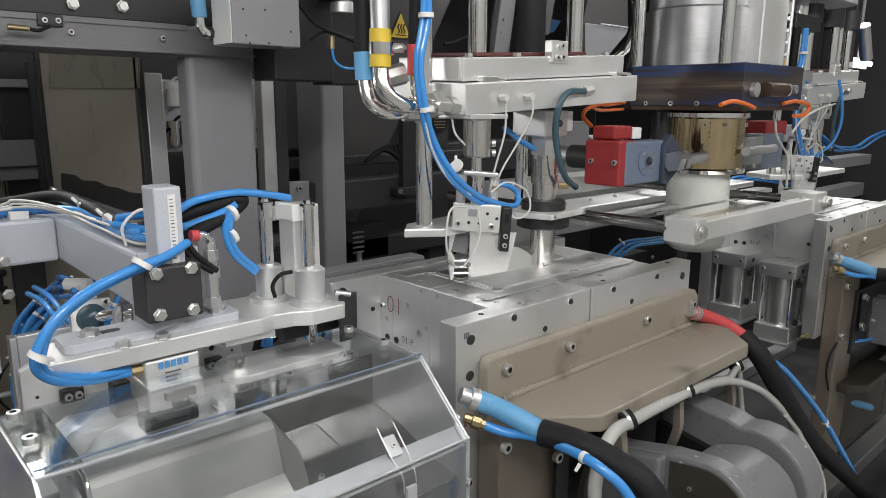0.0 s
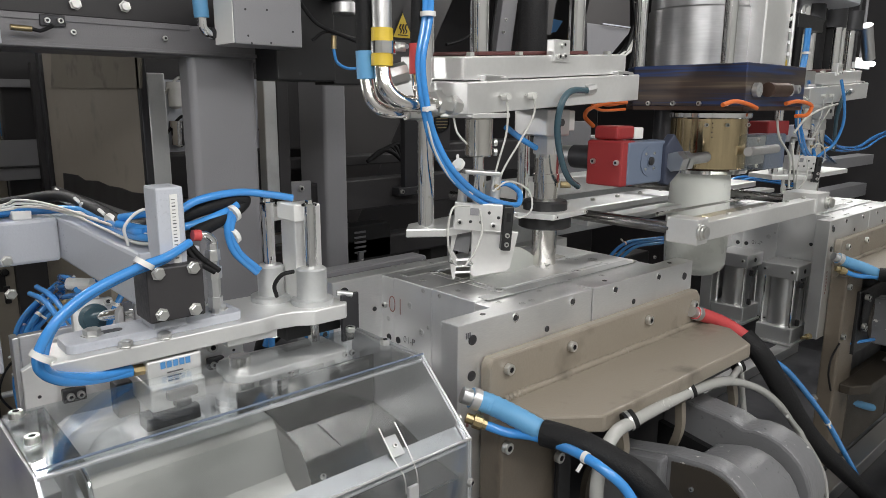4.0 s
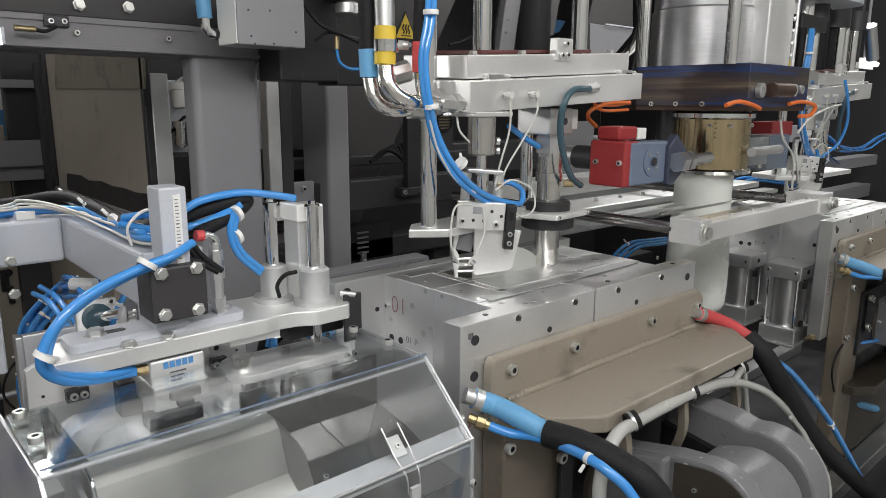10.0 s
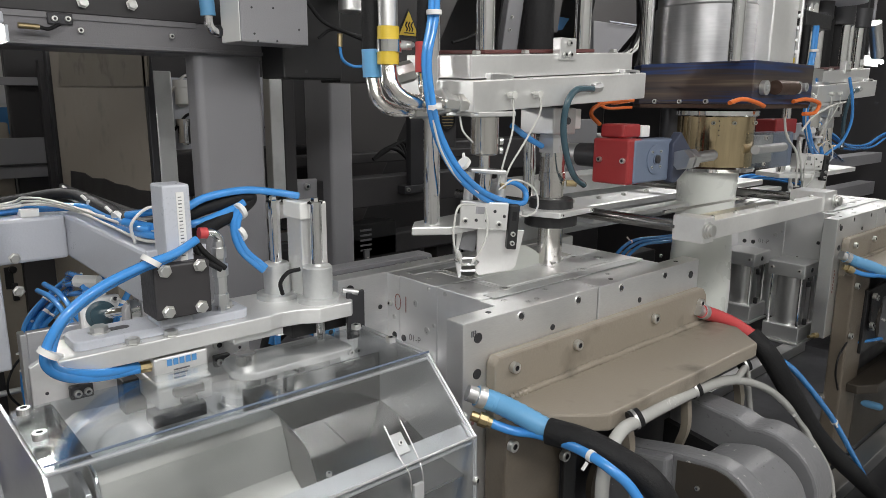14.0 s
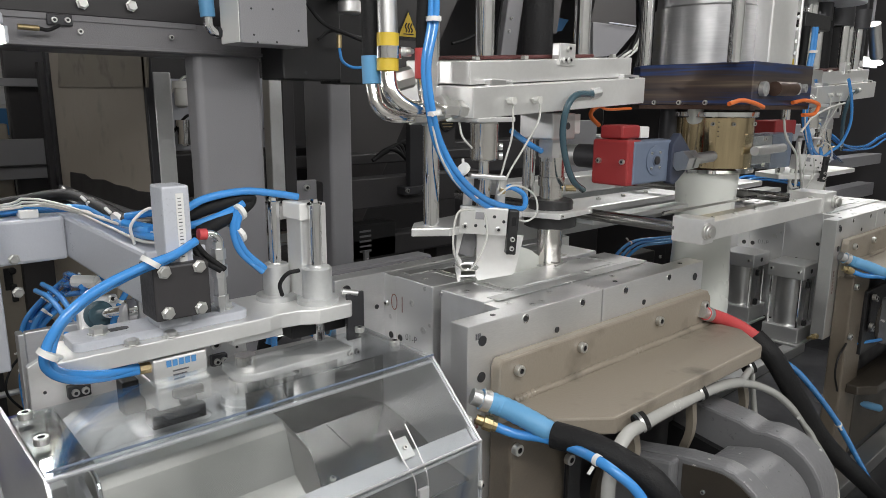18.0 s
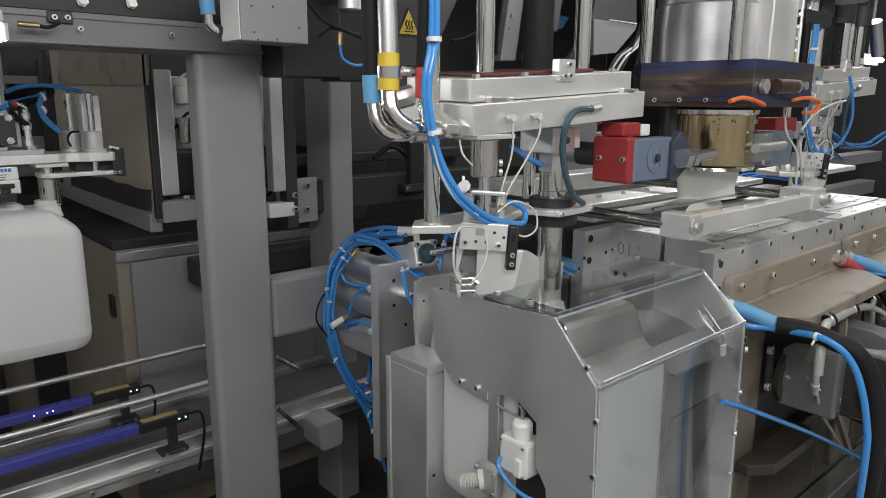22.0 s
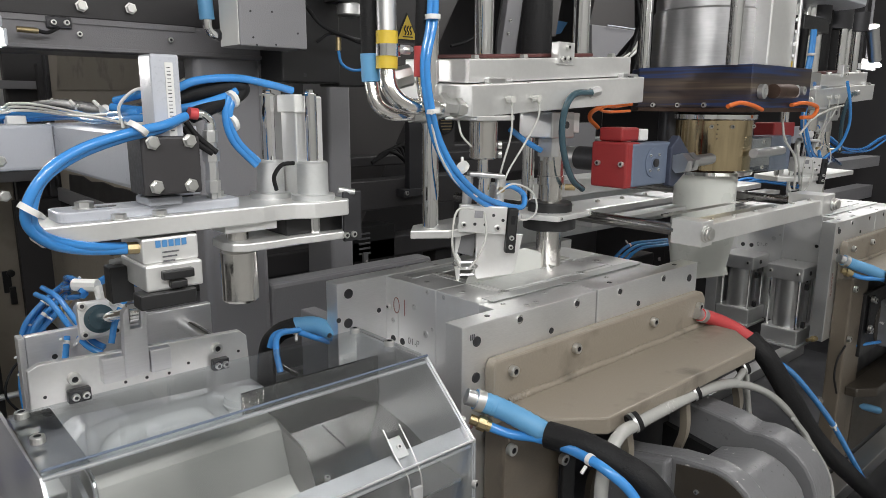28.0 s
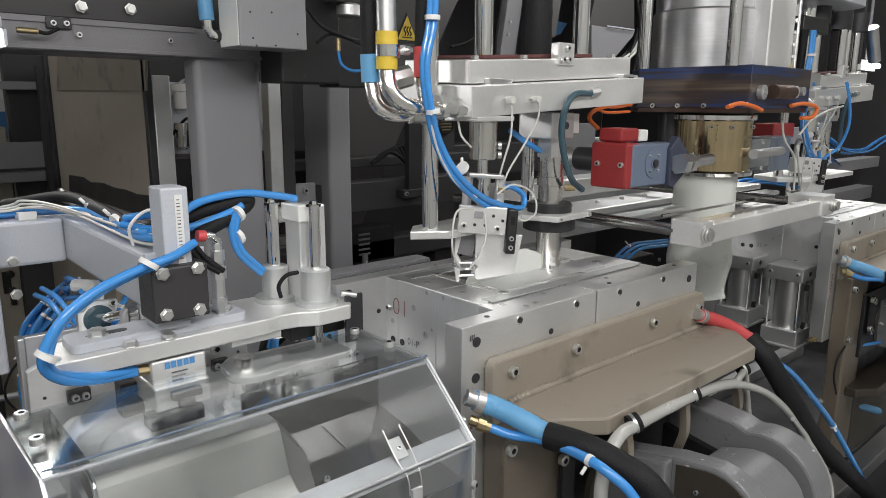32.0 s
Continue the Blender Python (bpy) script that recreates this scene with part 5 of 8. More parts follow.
    lever(1.255, 1.325, [(0.70, 1.012), (0.64, 1.006), (0.56, 0.999)] + arc(0.50, 0.89, 0.105, 72, 262, 14) + [(0.70, 0.80)])
    lever(1.102, 1.238, [(0.575, 0.92), (0.57, 0.952)] + arc(0.495, 0.882, 0.090, 66, 262, 14) + [(0.575, 0.83)])
    # black fillers stand for the shade in the slits between the levers
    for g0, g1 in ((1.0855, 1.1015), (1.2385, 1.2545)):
        part("gap_shade", mk(prism([(0.70, 0.95)] + arc(0.495, 0.86, 0.06, 80, 262) + [(0.70, 0.83)], "x", g0, g1)), BLACK, p)
    part("cheek_plate", mk(prism([(0.556, 0.990)] + arc(0.49, 0.92, 0.080, 80, 262, 14) + [(0.556, 0.83)], "x", 1.0375, 1.0398)), BEIGE_SHADED, p, "dark recessed cheek")
    part("ring", mk(turned((1.0375, 0.475, 0.895), (-1, 0, 0), [(0, 0.052), (0.003, 0.052), (0.004, 0.040), (0.001, 0.038)], 32)), BLACKP, p)
    fix(p, SOCKET, "screw", (1.0375, 0.515, 0.955), (-1, 0, 0), 0.004)
    part("pivot_pin", mk(rod((1.033, 0.475, 0.895), (1.335, 0.475, 0.895), 0.022, bev=0.003)), STEEL, p)
    return p


PLATEN = platen_front()


def rear_platen():
    p = thing("clamp_platen", (1.05, 1.2, 0.4), "grey clamp platen behind the rear mould half", "machine part", "clamp platens")
    part("body", mk(box(0.76, 1.42, 1.144, 1.20, 0.45, 1.20, 0.006)), GREY_DARK, p)
    part("web", mk(box(0.80, 0.84, 1.20, 1.42, 0.5, 1.12, 0.004)), GREY, p)
    part("web", mk(box(1.34, 1.38, 1.20, 1.42, 0.5, 1.12, 0.004)), GREY, p)
    return p


PLATEN_R = rear_platen()


def neck_cylinders():
    """Short pneumatic cylinder hung under the mould's neck end."""
    c = thing("ejector_cylinder", (0.74, 1.0, 0.9), "clear-bodied steel pneumatic cylinder beside the mould", "cylinder")
    part("body", mk(box(0.70, 0.80, 0.985, 1.09, 1.06, 1.09, 0.003)), ALU_DULL, c)
    part("bracket", mk(box(0.80, 0.8195, 1.0, 1.08, 0.90, 1.08, 0.003)), ALU, c)
    part("barrel", mk(rod((0.735, 1.03, 0.86), (0.735, 1.03, 1.06), 0.036, bev=0.003, seg=28)), STEEL, c)
    for dx, dy in ((-0.035, -0.035), (0.035, -0.035)):
        part("tie_rod", mk(rod((0.735 + dx, 1.03 + dy, 0.86), (0.735 + dx, 1.03 + dy, 1.06), 0.006, seg=10)), CHROME, c)
    part("end_block", mk(box(0.68, 0.79, 0.985, 1.09, 0.80, 0.86, 0.003)), ALU_DULL, c)
    bores(c, [(0.72, 0.984, 1.075), (0.77, 0.984, 1.075)], (0, -1, 0), 0.006)
    return c


NECK = neck_cylinders()


def mould_hose(sleeve, path, tail, r, name, label, fat=1.25):
    h = thing(name, path[0], label, "hose")
    part("fitting", mk(turned(path[0], Vector(path[1]) - Vector(path[0]), [(-0.015, r * 0.8), (0.0, r * 0.8), (0.001, r * 1.08), (0.014, r * 1.08), (0.015, r * 0.8), (0.022, r * 0.8)], 12)), STEEL, h)
    if sleeve:
        part("sleeve", mk(tube(path, r, 14, 8, 0.03)), SLEEVE if sleeve == 1 else REDT, h, "light blue shrink sleeve" if sleeve == 1 else "red shrink sleeve")
    part("hose", mk(tube(tail, r * fat, 16)), BLACK, h, "black foam-covered hose")
    return h


HOSES_F = [
    mould_hose(1, [(0.705, 0.720, 1.152), (0.733, 0.700, 1.138), (0.749, 0.660, 1.126), (0.771, 0.620, 1.106)],
               [(0.765, 0.622, 1.110), (0.782, 0.565, 1.108), (0.796, 0.517, 1.095), (0.808, 0.470, 1.075), (0.825, 0.44, 1.02), (0.835, 0.42, 0.92), (0.84, 0.42, 0.78), (0.84, 0.44, 0.46)], 0.0165, "water_hose", "black water hose with a light blue sleeve at the mould plate"),
    mould_hose(2, [(1.395, 0.720, 1.151), (1.456, 0.710, 1.128), (1.500, 0.690, 1.105), (1.525, 0.660, 1.080)],
               [(1.523, 0.665, 1.083), (1.530, 0.620, 1.042), (1.577, 0.580, 0.949), (1.733, 0.560, 0.792), (2.113, 0.550, 0.525), (2.632, 0.550, 0.171)], 0.0155, "water_hose", "black water hose with a red sleeve beside the platen", 1.5),
]


HOSES_F += [
    air_tube("air_hose", "bright blue air hose with a brass fitting at the mould plate", [(0.701, 0.710, 1.119), (0.735, 0.672, 1.102), (0.754, 0.636, 1.103), (0.762, 0.59, 1.104), (0.752, 0.538, 1.110), (0.753, 0.505, 1.104), (0.768, 0.474, 1.078), (0.776, 0.448, 1.03), (0.775, 0.425, 0.95), (0.77, 0.415, 0.85), (0.77, 0.42, 0.46)], 0.0075, (0.42,)),
    air_tube("air_hose", "bright blue air hose beside the black water hose", [(1.530, 0.620, 1.042), (1.617, 0.615, 1.003), (1.704, 0.605, 0.942), (1.856, 0.580, 0.806), (1.976, 0.550, 0.663), (2.203, 0.540, 0.453), (2.572, 0.530, 0.142)], 0.0075, (0.55,), fitting=False),
    air_tube("drain_hose", "clear ribbed drain hose looped under the platen table", [(0.78, 0.53, 1.017), (0.779, 0.53, 1.063), (0.806, 0.54, 1.094), (0.851, 0.55, 1.11), (0.908, 0.56, 1.104), (1.028, 0.578, 1.089), (1.142, 0.59, 1.077), (1.253, 0.6, 1.061), (1.345, 0.605, 1.041)], 0.0105, (), DRAIN, False),
    air_tube("drain_hose", "pale grey drain hose curving down beside the levers", [(1.323, 0.603, 1.046), (1.407, 0.6, 1.018), (1.506, 0.59, 0.968), (1.604, 0.57, 0.885), (1.661, 0.55, 0.802), (1.676, 0.53, 0.731), (1.658, 0.51, 0.658)], 0.0085, (), DRAIN, False),
    air_tube("drain_hose", "clear ribbed drain hose branching up to its clamp", [(1.345, 0.605, 1.04), (1.385, 0.615, 1.041), (1.443, 0.63, 1.04)], 0.0075, (), DRAIN, False),
    air_tube("drain_hose", "pale grey drain hose hanging down from its clamp", [(1.458, 0.635, 1.032), (1.476, 0.635, 0.971), (1.503, 0.635, 0.893), (1.516, 0.635, 0.804)], 0.0065, (), DRAIN, False),
    air_tube("drain_hose", "thin pale drain hose curving down beside the levers", [(1.565, 0.565, 0.907), (1.687, 0.55, 0.793), (1.747, 0.53, 0.704), (1.739, 0.51, 0.625)], 0.0045, (), DRAIN, False),
    air_tube("drain_hose", "short pale drain hose under the platen table", [(0.965, 0.6, 1.006), (0.972, 0.6, 0.955), (0.985, 0.6, 0.888)], 0.0085, (0.9,), DRAIN, False),
    air_tube("drain_hose", "thin pale drain hose running down under the platen", [(0.996, 0.6, 0.885), (1.044, 0.6, 0.818), (1.152, 0.6, 0.727), (1.266, 0.6, 0.626)], 0.0045, (), DRAIN, False),
    air_tube("air_hose", "bright blue air hose slanting down under the platen", [(0.536, 0.62, 0.994), (0.657, 0.61, 0.94), (0.964, 0.59, 0.791), (1.209, 0.58, 0.662), (1.526, 0.57, 0.489)], 0.006, (), fitting=False),
]
for px in ((0.906, 0.56, 1.104), (1.146, 0.59, 1.077), (1.435, 0.63, 1.039)):
    t = thing("hose_clamp", px, "black rubber-lined hose clamp under the platen table", "clamp", "clamps of the drain hose")
    part("ring", mk(turned((px[0] - 0.008, px[1] + 0.006, px[2]), (0.75, -0.4, 0.3), [(0, 0.011), (0, 0.016), (0.018, 0.016), (0.018, 0.011)], 16)), BLACK, t)
    part("band", mk(turned((px[0] - 0.004, px[1] + 0.004, px[2] + 0.002), (0.75, -0.4, 0.3), [(0, 0.012), (0, 0.0165), (0.005, 0.0165), (0.005, 0.012)], 16)), STEEL, t)
    HOSES_F.append(t)


# The station beside the mould, where the flash is taken off: front guard and rear mask.
def guard():
    g = thing("station_guard", (0.37, 0.73, 0.6), "stainless steel guard box with clear polycarbonate panels", "machine guard")
    x0, x1 = 0.116, 0.615
    end = [(1.06, 1.221), (0.73, 1.236), (0.637, 1.136), (0.625, 0.55), (0.70, 0.55), (0.735, 0.91), (0.760, 0.945), (0.762, 1.029), (0.809, 1.057), (0.862, 1.053), (0.889, 1.047), (0.889, 1.030), (0.985, 1.033), (1.046, 1.087)]
    part("end_plate", mk(prism(end, "x", x0 - 0.002, x0 + 0.002, 0)), STAINLESS, g)
    part("end_plate", mk(prism([(0.905, 1.238), (0.73, 1.238), (0.628, 1.146), (0.622, 0.55), (0.80, 0.55), (0.905, 0.9)], "x", x1 - 0.004, x1, 0)), STAINLESS, g)
    part("edge_strip", mk(tube([(x1, 0.895, 1.240), (x1, 0.73, 1.240)], 0.0022, 6), tube([(x1, 0.73, 1.240), (x1, 0.628, 1.148)], 0.0022, 6), tube([(x1, 0.628, 1.148), (x1, 0.622, 0.62)], 0.0022, 6)), STAINLESS, g)
    top = part("top_panel", mk(box(x0, x1, 0.728, 0.897, 1.237, 1.243, 0.001)), CLEAR, g, "clear polycarbonate top panel")
    slope = part("slope_panel", mk(prism([(0.73, 1.2385), (0.73, 1.244), (0.628, 1.150), (0.632, 1.146)], "x", x0, x1, 0)), CLEAR, g, "clear polycarbonate sloping panel")
    front = part("front_panel", mk(prism([(0.630, 1.145), (0.625, 1.147), (0.615, 0.55), (0.620, 0.55)], "x", x0, x1, 0)), CLEAR, g, "clear polycarbonate front panel")
    part("steel_band", mk(prism([(0.638, 1.128), (0.634, 1.128), (0.627, 0.56), (0.631, 0.56)], "x", x0 + 0.004, x0 + 0.20, 0)), STAINLESS, g)
    part("crease_strip", mk(box(x0, x1, 0.7265, 0.7325, 1.2325, 1.2365, 0.001)), STAINLESS, g)
    part("crease_strip", mk(box(x0, x1, 0.6315, 0.6375, 1.137, 1.141, 0.001)), STAINLESS, g)
    part("fold_edge", mk(rod((x0, 0.7285, 1.2440), (x1, 0.7285, 1.2440), 0.0015, seg=8)), SLATE, g)
    part("fold_edge", mk(rod((x0, 0.6265, 1.1505), (x1, 0.6265, 1.1505), 0.0018, seg=8)), STAINLESS, g)
    part("top_strip", mk(box(x0, x0 + 0.046, 0.733, 0.906, 1.2290, 1.2365, 0.001)), POLISHED, g)
    bolts(g, [(x0 + 0.012, 0.88, 1.243), (x0 + 0.012, 0.80, 1.243), (0.60, 0.80, 1.243), (0.595, 0.885, 1.243)], (0, 0, 1), 0.0078)
    bolts(g, [(x1 + 0.004, 0.66, 1.165), (x1 + 0.004, 0.635, 1.02), (x1 + 0.004, 0.63, 0.92), (x1 + 0.004, 0.63, 0.80)], (1, 0, 0), 0.006)
    bolts(g, [(x0 - 0.002, 0.655, 1.168), (x0 - 0.002, 0.632, 1.08), (x0 - 0.002, 0.632, 0.98), (x0 - 0.002, 0.915, 1.047), (x0 - 0.002, 0.961, 1.046)], (-1, 0, 0), 0.006)
    bolts(g, [(0.602, 0.616 + 0.0025 * i, 1.093 - 0.096 * i) for i in range(4)], (0.35, -1, 0), 0.006)
    for q in (top, slope, front):
        q.visible_shadow = False
    # over-centre latch across the lower fold
    hinge = part("latch", mk(box(0.492, 0.512, 0.639, 0.668, 1.165, 1.168, 0.0008, Euler((radians(42), 0, 0)).to_matrix().to_4x4())), STEEL, g, "small steel toggle latch")
    part("latch_wire", mk(tube([(0.489, 0.668, 1.190), (0.489, 0.640, 1.162), (0.492, 0.620, 1.142), (0.492, 0.616, 1.120)], 0.0009, 6), tube([(0.515, 0.668, 1.190), (0.515, 0.640, 1.162), (0.512, 0.620, 1.142), (0.512, 0.616, 1.120)], 0.0009, 6)), STEEL, hinge)
    part("latch_hook", mk(box(0.494, 0.510, 0.612, 0.617, 1.105, 1.128, 0.001)), STAINLESS, hinge)
    fix(hinge, SOCKET, "screw", (0.502, 0.652, 1.1675), (0, -0.7, 0.7), 0.0035)
    # bent sheet that catches the flash
    fold = [(0.842, 1.131), (0.770, 1.119), (0.692, 1.092), (0.645, 1.086)]
    for (ya, za), (yb, zb) in zip(fold, fold[1:]):
        part("catch_sheet", mk(prism([(ya, za), (yb + 0.0005, zb), (yb + 0.0005, zb - 0.003), (ya, za - 0.003)], "x", 0.380, 0.610, 0)), POLISHED, g, "bent polished catch sheet")
    part("lower_strip", mk(prism([(0.6345, 1.1425), (0.653, 1.1595), (0.655, 1.1575), (0.6365, 1.1405)], "x", x0 + 0.002, x1 - 0.005, 0)), BARREL, g)
    part("catch_wall", mk(box(0.380, 0.610, 0.843, 0.848, 1.10, 1.212, 0.001)), POLISHED, g)
    part("seam", mk(prism([(0.838, 1.1312), (0.774, 1.1205), (0.774, 1.1200), (0.838, 1.1307)], "x", 0.500, 0.5012, 0)), DARKSTEEL, g)
    fix(g, SOCKET, "screw", (0.445, 0.735, 1.108), (0, -0.3, 1), 0.004)
    # front mask that holds the can
    holder = part("front_mask", mk(prism([(0.665, 0.62), (0.80, 0.62), (0.80, 1.19), (0.785, 1.206), (0.757, 1.206), (0.745, 1.196), (0.725, 1.142), (0.690, 1.118), (0.672, 1.09)], "x", 0.165, 0.385, 0)), SATIN, g, "satin steel can holder")
    part("holder_end", mk(loft([(0.665, 0.62), (0.80, 0.62), (0.80, 1.19), (0.785, 1.206), (0.757, 1.206), (0.745, 1.196), (0.725, 1.142), (0.690, 1.118), (0.672, 1.09)], 0.3855,
                               [(0.685, 0.62), (0.80, 0.62), (0.80, 1.14), (0.79, 1.148), (0.765, 1.148), (0.755, 1.140), (0.735, 1.105), (0.705, 1.085), (0.690, 1.065)], 0.427)), SATIN, holder)
    part("holder_lip", mk(tube([(0.166, 0.786, 1.209), (0.166, 0.757, 1.208), (0.166, 0.744, 1.196), (0.166, 0.725, 1.144), (0.166, 0.692, 1.121)], 0.0028, 8, 3), tube([(0.168, 0.786, 1.2075), (0.383, 0.786, 1.2075)], 0.0018, 6)), CHROME, holder)
    part("cheek", mk(prism([(0.725, 1.10), (0.80, 1.10), (0.80, 1.19), (0.785, 1.20), (0.745, 1.19)], "x", 0.154, 0.160, 0.001)), STAINLESS, holder)
    # dark metal here carries the shade of the interior behind the front panel
    part("chute", mk(prism([(0.66, 0.98), (0.665, 0.98), (0.73, 0.6), (0.725, 0.6)], "x", 0.405, 0.60, 0)), GUNMETAL, g)
    # little white cylinder below the end plate
    VX, VZ = 0.128, 0.965
    v = part("ejector_valve", mk(box(VX - 0.026, VX + 0.026, 0.774, 0.842, VZ - 0.055, VZ + 0.016, 0.006), turned((VX, 0.808, VZ + 0.014), (0, 0, 1), [(0, 0.021), (0.028, 0.020), (0.034, 0.016), (0.036, 0.010)], 20), box(VX - 0.034, VX - 0.025, 0.782, 0.797, VZ - 0.05, VZ - 0.015, 0.002)), WHITE, g, "white plastic pneumatic valve")
    part("valve_lever", mk(tube([(VX, 0.806, VZ + 0.050), (VX - 0.006, 0.835, VZ + 0.056), (VX - 0.01, 0.866, VZ + 0.062)], 0.003, 8), rod((VX, 0.808, VZ + 0.045), (VX, 0.808, VZ + 0.07), 0.004), rod((VX - 0.006, 0.798, VZ + 0.066), (VX + 0.004, 0.818, VZ + 0.072), 0.0028)), STEEL, g)
    part("valve_tube", mk(tube([(VX - 0.028, 0.836, VZ - 0.028), (VX - 0.040, 0.829, VZ - 0.042), (VX - 0.036, 0.806, VZ - 0.066), (VX - 0.030, 0.775, VZ - 0.080), (VX - 0.024, 0.745, VZ - 0.082)], 0.004, 8)), BLUE, g)
    part("nozzle_block", mk(box(VX - 0.050, VX - 0.028, 0.826, 0.884, VZ - 0.105, VZ - 0.050, 0.003)), ALU_DULL, g)
    part("silencer", mk(turned((0.078, 0.858, 0.888), (-0.75, 0.65, -0.12), [(0, 0.020), (0.010, 0.020)] + [(0.011 + 0.003 * i + e, r) for i in range(12) for e, r in ((0, 0.0135), (0.0015, 0.0158))] + [(0.048, 0.012)], 20)), WIRE, g, "pale ribbed plastic silencer")
    bolts(g, [(VX - 0.0505, y, VZ + z) for y in (0.832, 0.878) for z in (-0.058, -0.098)], (-1, 0, 0), 0.0035)
    bolts(g, [(VX - 0.0265, y, VZ + z) for y in (0.781, 0.835) for z in (0.009, -0.048)], (-1, 0, 0), 0.003, "screw")
    # dark sheet put behind the valve for the shade in the cut-out
    part("valve_shade", mk(box(0.157, 0.162, 0.752, 0.868, 0.80, 1.068, 0.001)), DARKSTEEL, g, "dark sheet for the shade in the valve opening")
    part("bracket", mk(box(0.119, 0.135, 0.862, 0.890, 0.55, 1.060, 0.002)), ALU, g)
    part("leg", mk(box(0.20, 0.26, 0.66, 0.72, 0.45, 0.70, 0.003)), ALU_DULL, g)
    part("leg", mk(box(0.50, 0.56, 0.66, 0.72, 0.45, 0.70, 0.003)), ALU_DULL, g)
    return g


GUARD = guard()


def rear_mask():
    """Rear mask with its cylinder, the hinged flash bar and a bunch of blue hoses."""
    m = thing("rear_mask", (0.35, 1.2, 0.65), "aluminium can mask with volume marks, flash bar and pneumatic cylinder", "machine part")
    part("mask_plate", mk(box(0.112, 0.545, 1.190, 1.205, 0.62, 1.028, 0.003)), STAINLESS, m)
    part("back_plate", mk(box(0.218, 0.56, 1.368, 1.384, 0.66, 1.193, 0.002)), STAINLESS, m)
    part("edge_bar", mk(box(0.206, 0.217, 1.362, 1.392, 0.66, 1.193, 0.002)), ALU, m)
    bores(m, [(0.262, 1.3675, 1.146), (0.262, 1.3675, 1.08), (0.30, 1.3675, 1.02), (0.25, 1.3675, 0.92)], (0, -1, 0), 0.006)
    for x, z, r in ((0.285, 1.11, 0.014), (0.50, 1.11, 0.014), (0.27, 0.80, 0.012)):
        part("guide_bar", mk(rod((x, 1.206, z), (x, 1.367, z), r, seg=20)), CHROME, m)
    part("bridge_block", mk(box(0.30, 0.40, 1.206, 1.30, 1.045, 1.075, 0.003)), ALU, m)
    part("mask_body", mk(prism([(0.115, 0.645), (0.155, 0.60), (0.54, 0.60), (0.54, 1.022), (0.115, 1.022)], "y", 1.06, 1.19, 0.003)), ALU, m)
    part("shelf", mk(box(0.112, 0.20, 1.055, 1.185, 1.023, 1.042, 0.002)), ALU, m)
    part("mask_front", mk(prism([(0.195, 1.023), (0.54, 1.023), (0.54, 1.10), (0.235, 1.118), (0.205, 1.10)], "y", 1.05, 1.15, 0.008)), STAINLESS, m)
    part("slot", mk(box(0.212, 0.224, 1.0588, 1.0602, 0.72, 0.85, 0)), DARKSTEEL, m)
    bores(m, [(0.135, 1.0595, 0.72), (0.135, 1.0595, 0.78), (0.20, 1.0595, 0.74), (0.20, 1.0595, 0.80), (0.255, 1.0595, 0.80), (0.275, 1.0595, 0.89), (0.295, 1.0595, 0.70)], (0, -1, 0), 0.005)
    up = Euler((radians(90), 0, 0)).to_matrix().to_4x4()
    letters("volume_mark", "15L", 0.032, Matrix.Translation((0.295, 1.0593, 0.905)) @ up, MARK_RED, m)
    letters("volume_mark", "20L", 0.032, Matrix.Translation((0.295, 1.0593, 0.845)) @ up, MARK_RED, m)
    part("volume_line", mk(box(0.225, 0.262, 1.0592, 1.0597, 0.903, 0.906, 0)), MARK_RED, m)
    part("volume_line", mk(box(0.225, 0.262, 1.0592, 1.0597, 0.843, 0.846, 0)), MARK_RED, m)
    # hinged bar
    hinge = (0.35, 1.195, 1.135)
    bar = part("flash_bar", mk(prism([(0.185, 1.105), (0.186, 1.192), (0.202, 1.200), (0.535, 1.184), (0.548, 1.172), (0.552, 1.10), (0.545, 1.03), (0.19, 1.03)], "y", 1.180, 1.1935, 0.0015)), ALU_LIGHT, m, "bright aluminium flash bar", origin=hinge)
    part("block", mk(box(0.288, 0.323, 1.158, 1.179, 1.150, 1.193, 0.002)), STAINLESS, bar)
    part("block", mk(box(0.365, 0.40, 1.160, 1.179, 1.150, 1.190, 0.002)), STAINLESS, bar)
    part("stop_plate", mk(box(0.236, 0.27, 1.165, 1.179, 1.128, 1.15, 0.002)), DARKSTEEL, bar)
    part("stop_plate", mk(box(0.475, 0.505, 1.165, 1.179, 1.122, 1.143, 0.002)), DARKSTEEL, bar)
    bolts(bar, [(0.246, 1.165, 1.139), (0.261, 1.165, 1.139), (0.483, 1.165, 1.132), (0.497, 1.165, 1.132)], (0, -1, 0), 0.006)
    bolts(bar, [(0.249, 1.180, 1.166), (0.487, 1.180, 1.162)], (0, -1, 0), 0.010)
    bores(bar, [(0.206, 1.1795, 1.145), (0.53, 1.1795, 1.145), (0.327, 1.1795, 1.138), (0.362, 1.1795, 1.137), (0.40, 1.1795, 1.135), (0.435, 1.1795, 1.145)], (0, -1, 0), 0.0033)
    # inclined cylinder behind the bar
    lean = Euler((radians(-14), 0, radians(-8))).to_matrix().to_4x4()
    hc = Vector((0.333, 1.335, 1.212))
    part("cylinder", mk(box(0.303, 0.363, 1.351, 1.46, 1.182, 1.242, 0.006, lean, hc)), ALU_LIGHT, m, "pneumatic cylinder barrel")
    part("cylinder_head", mk(box(0.298, 0.368, 1.318, 1.352, 1.177, 1.247, 0.006, lean, hc)), ALU, m)
    nose = lean.to_3x3() @ Vector((0, -1, 0))
    tip = hc + nose * 0.018
    part("gland", mk(turned(tip, nose, [(0, 0.026), (0.005, 0.026), (0.006, 0.019), (0.014, 0.019)], 24)), TEAL, m, "green-edged rod gland")
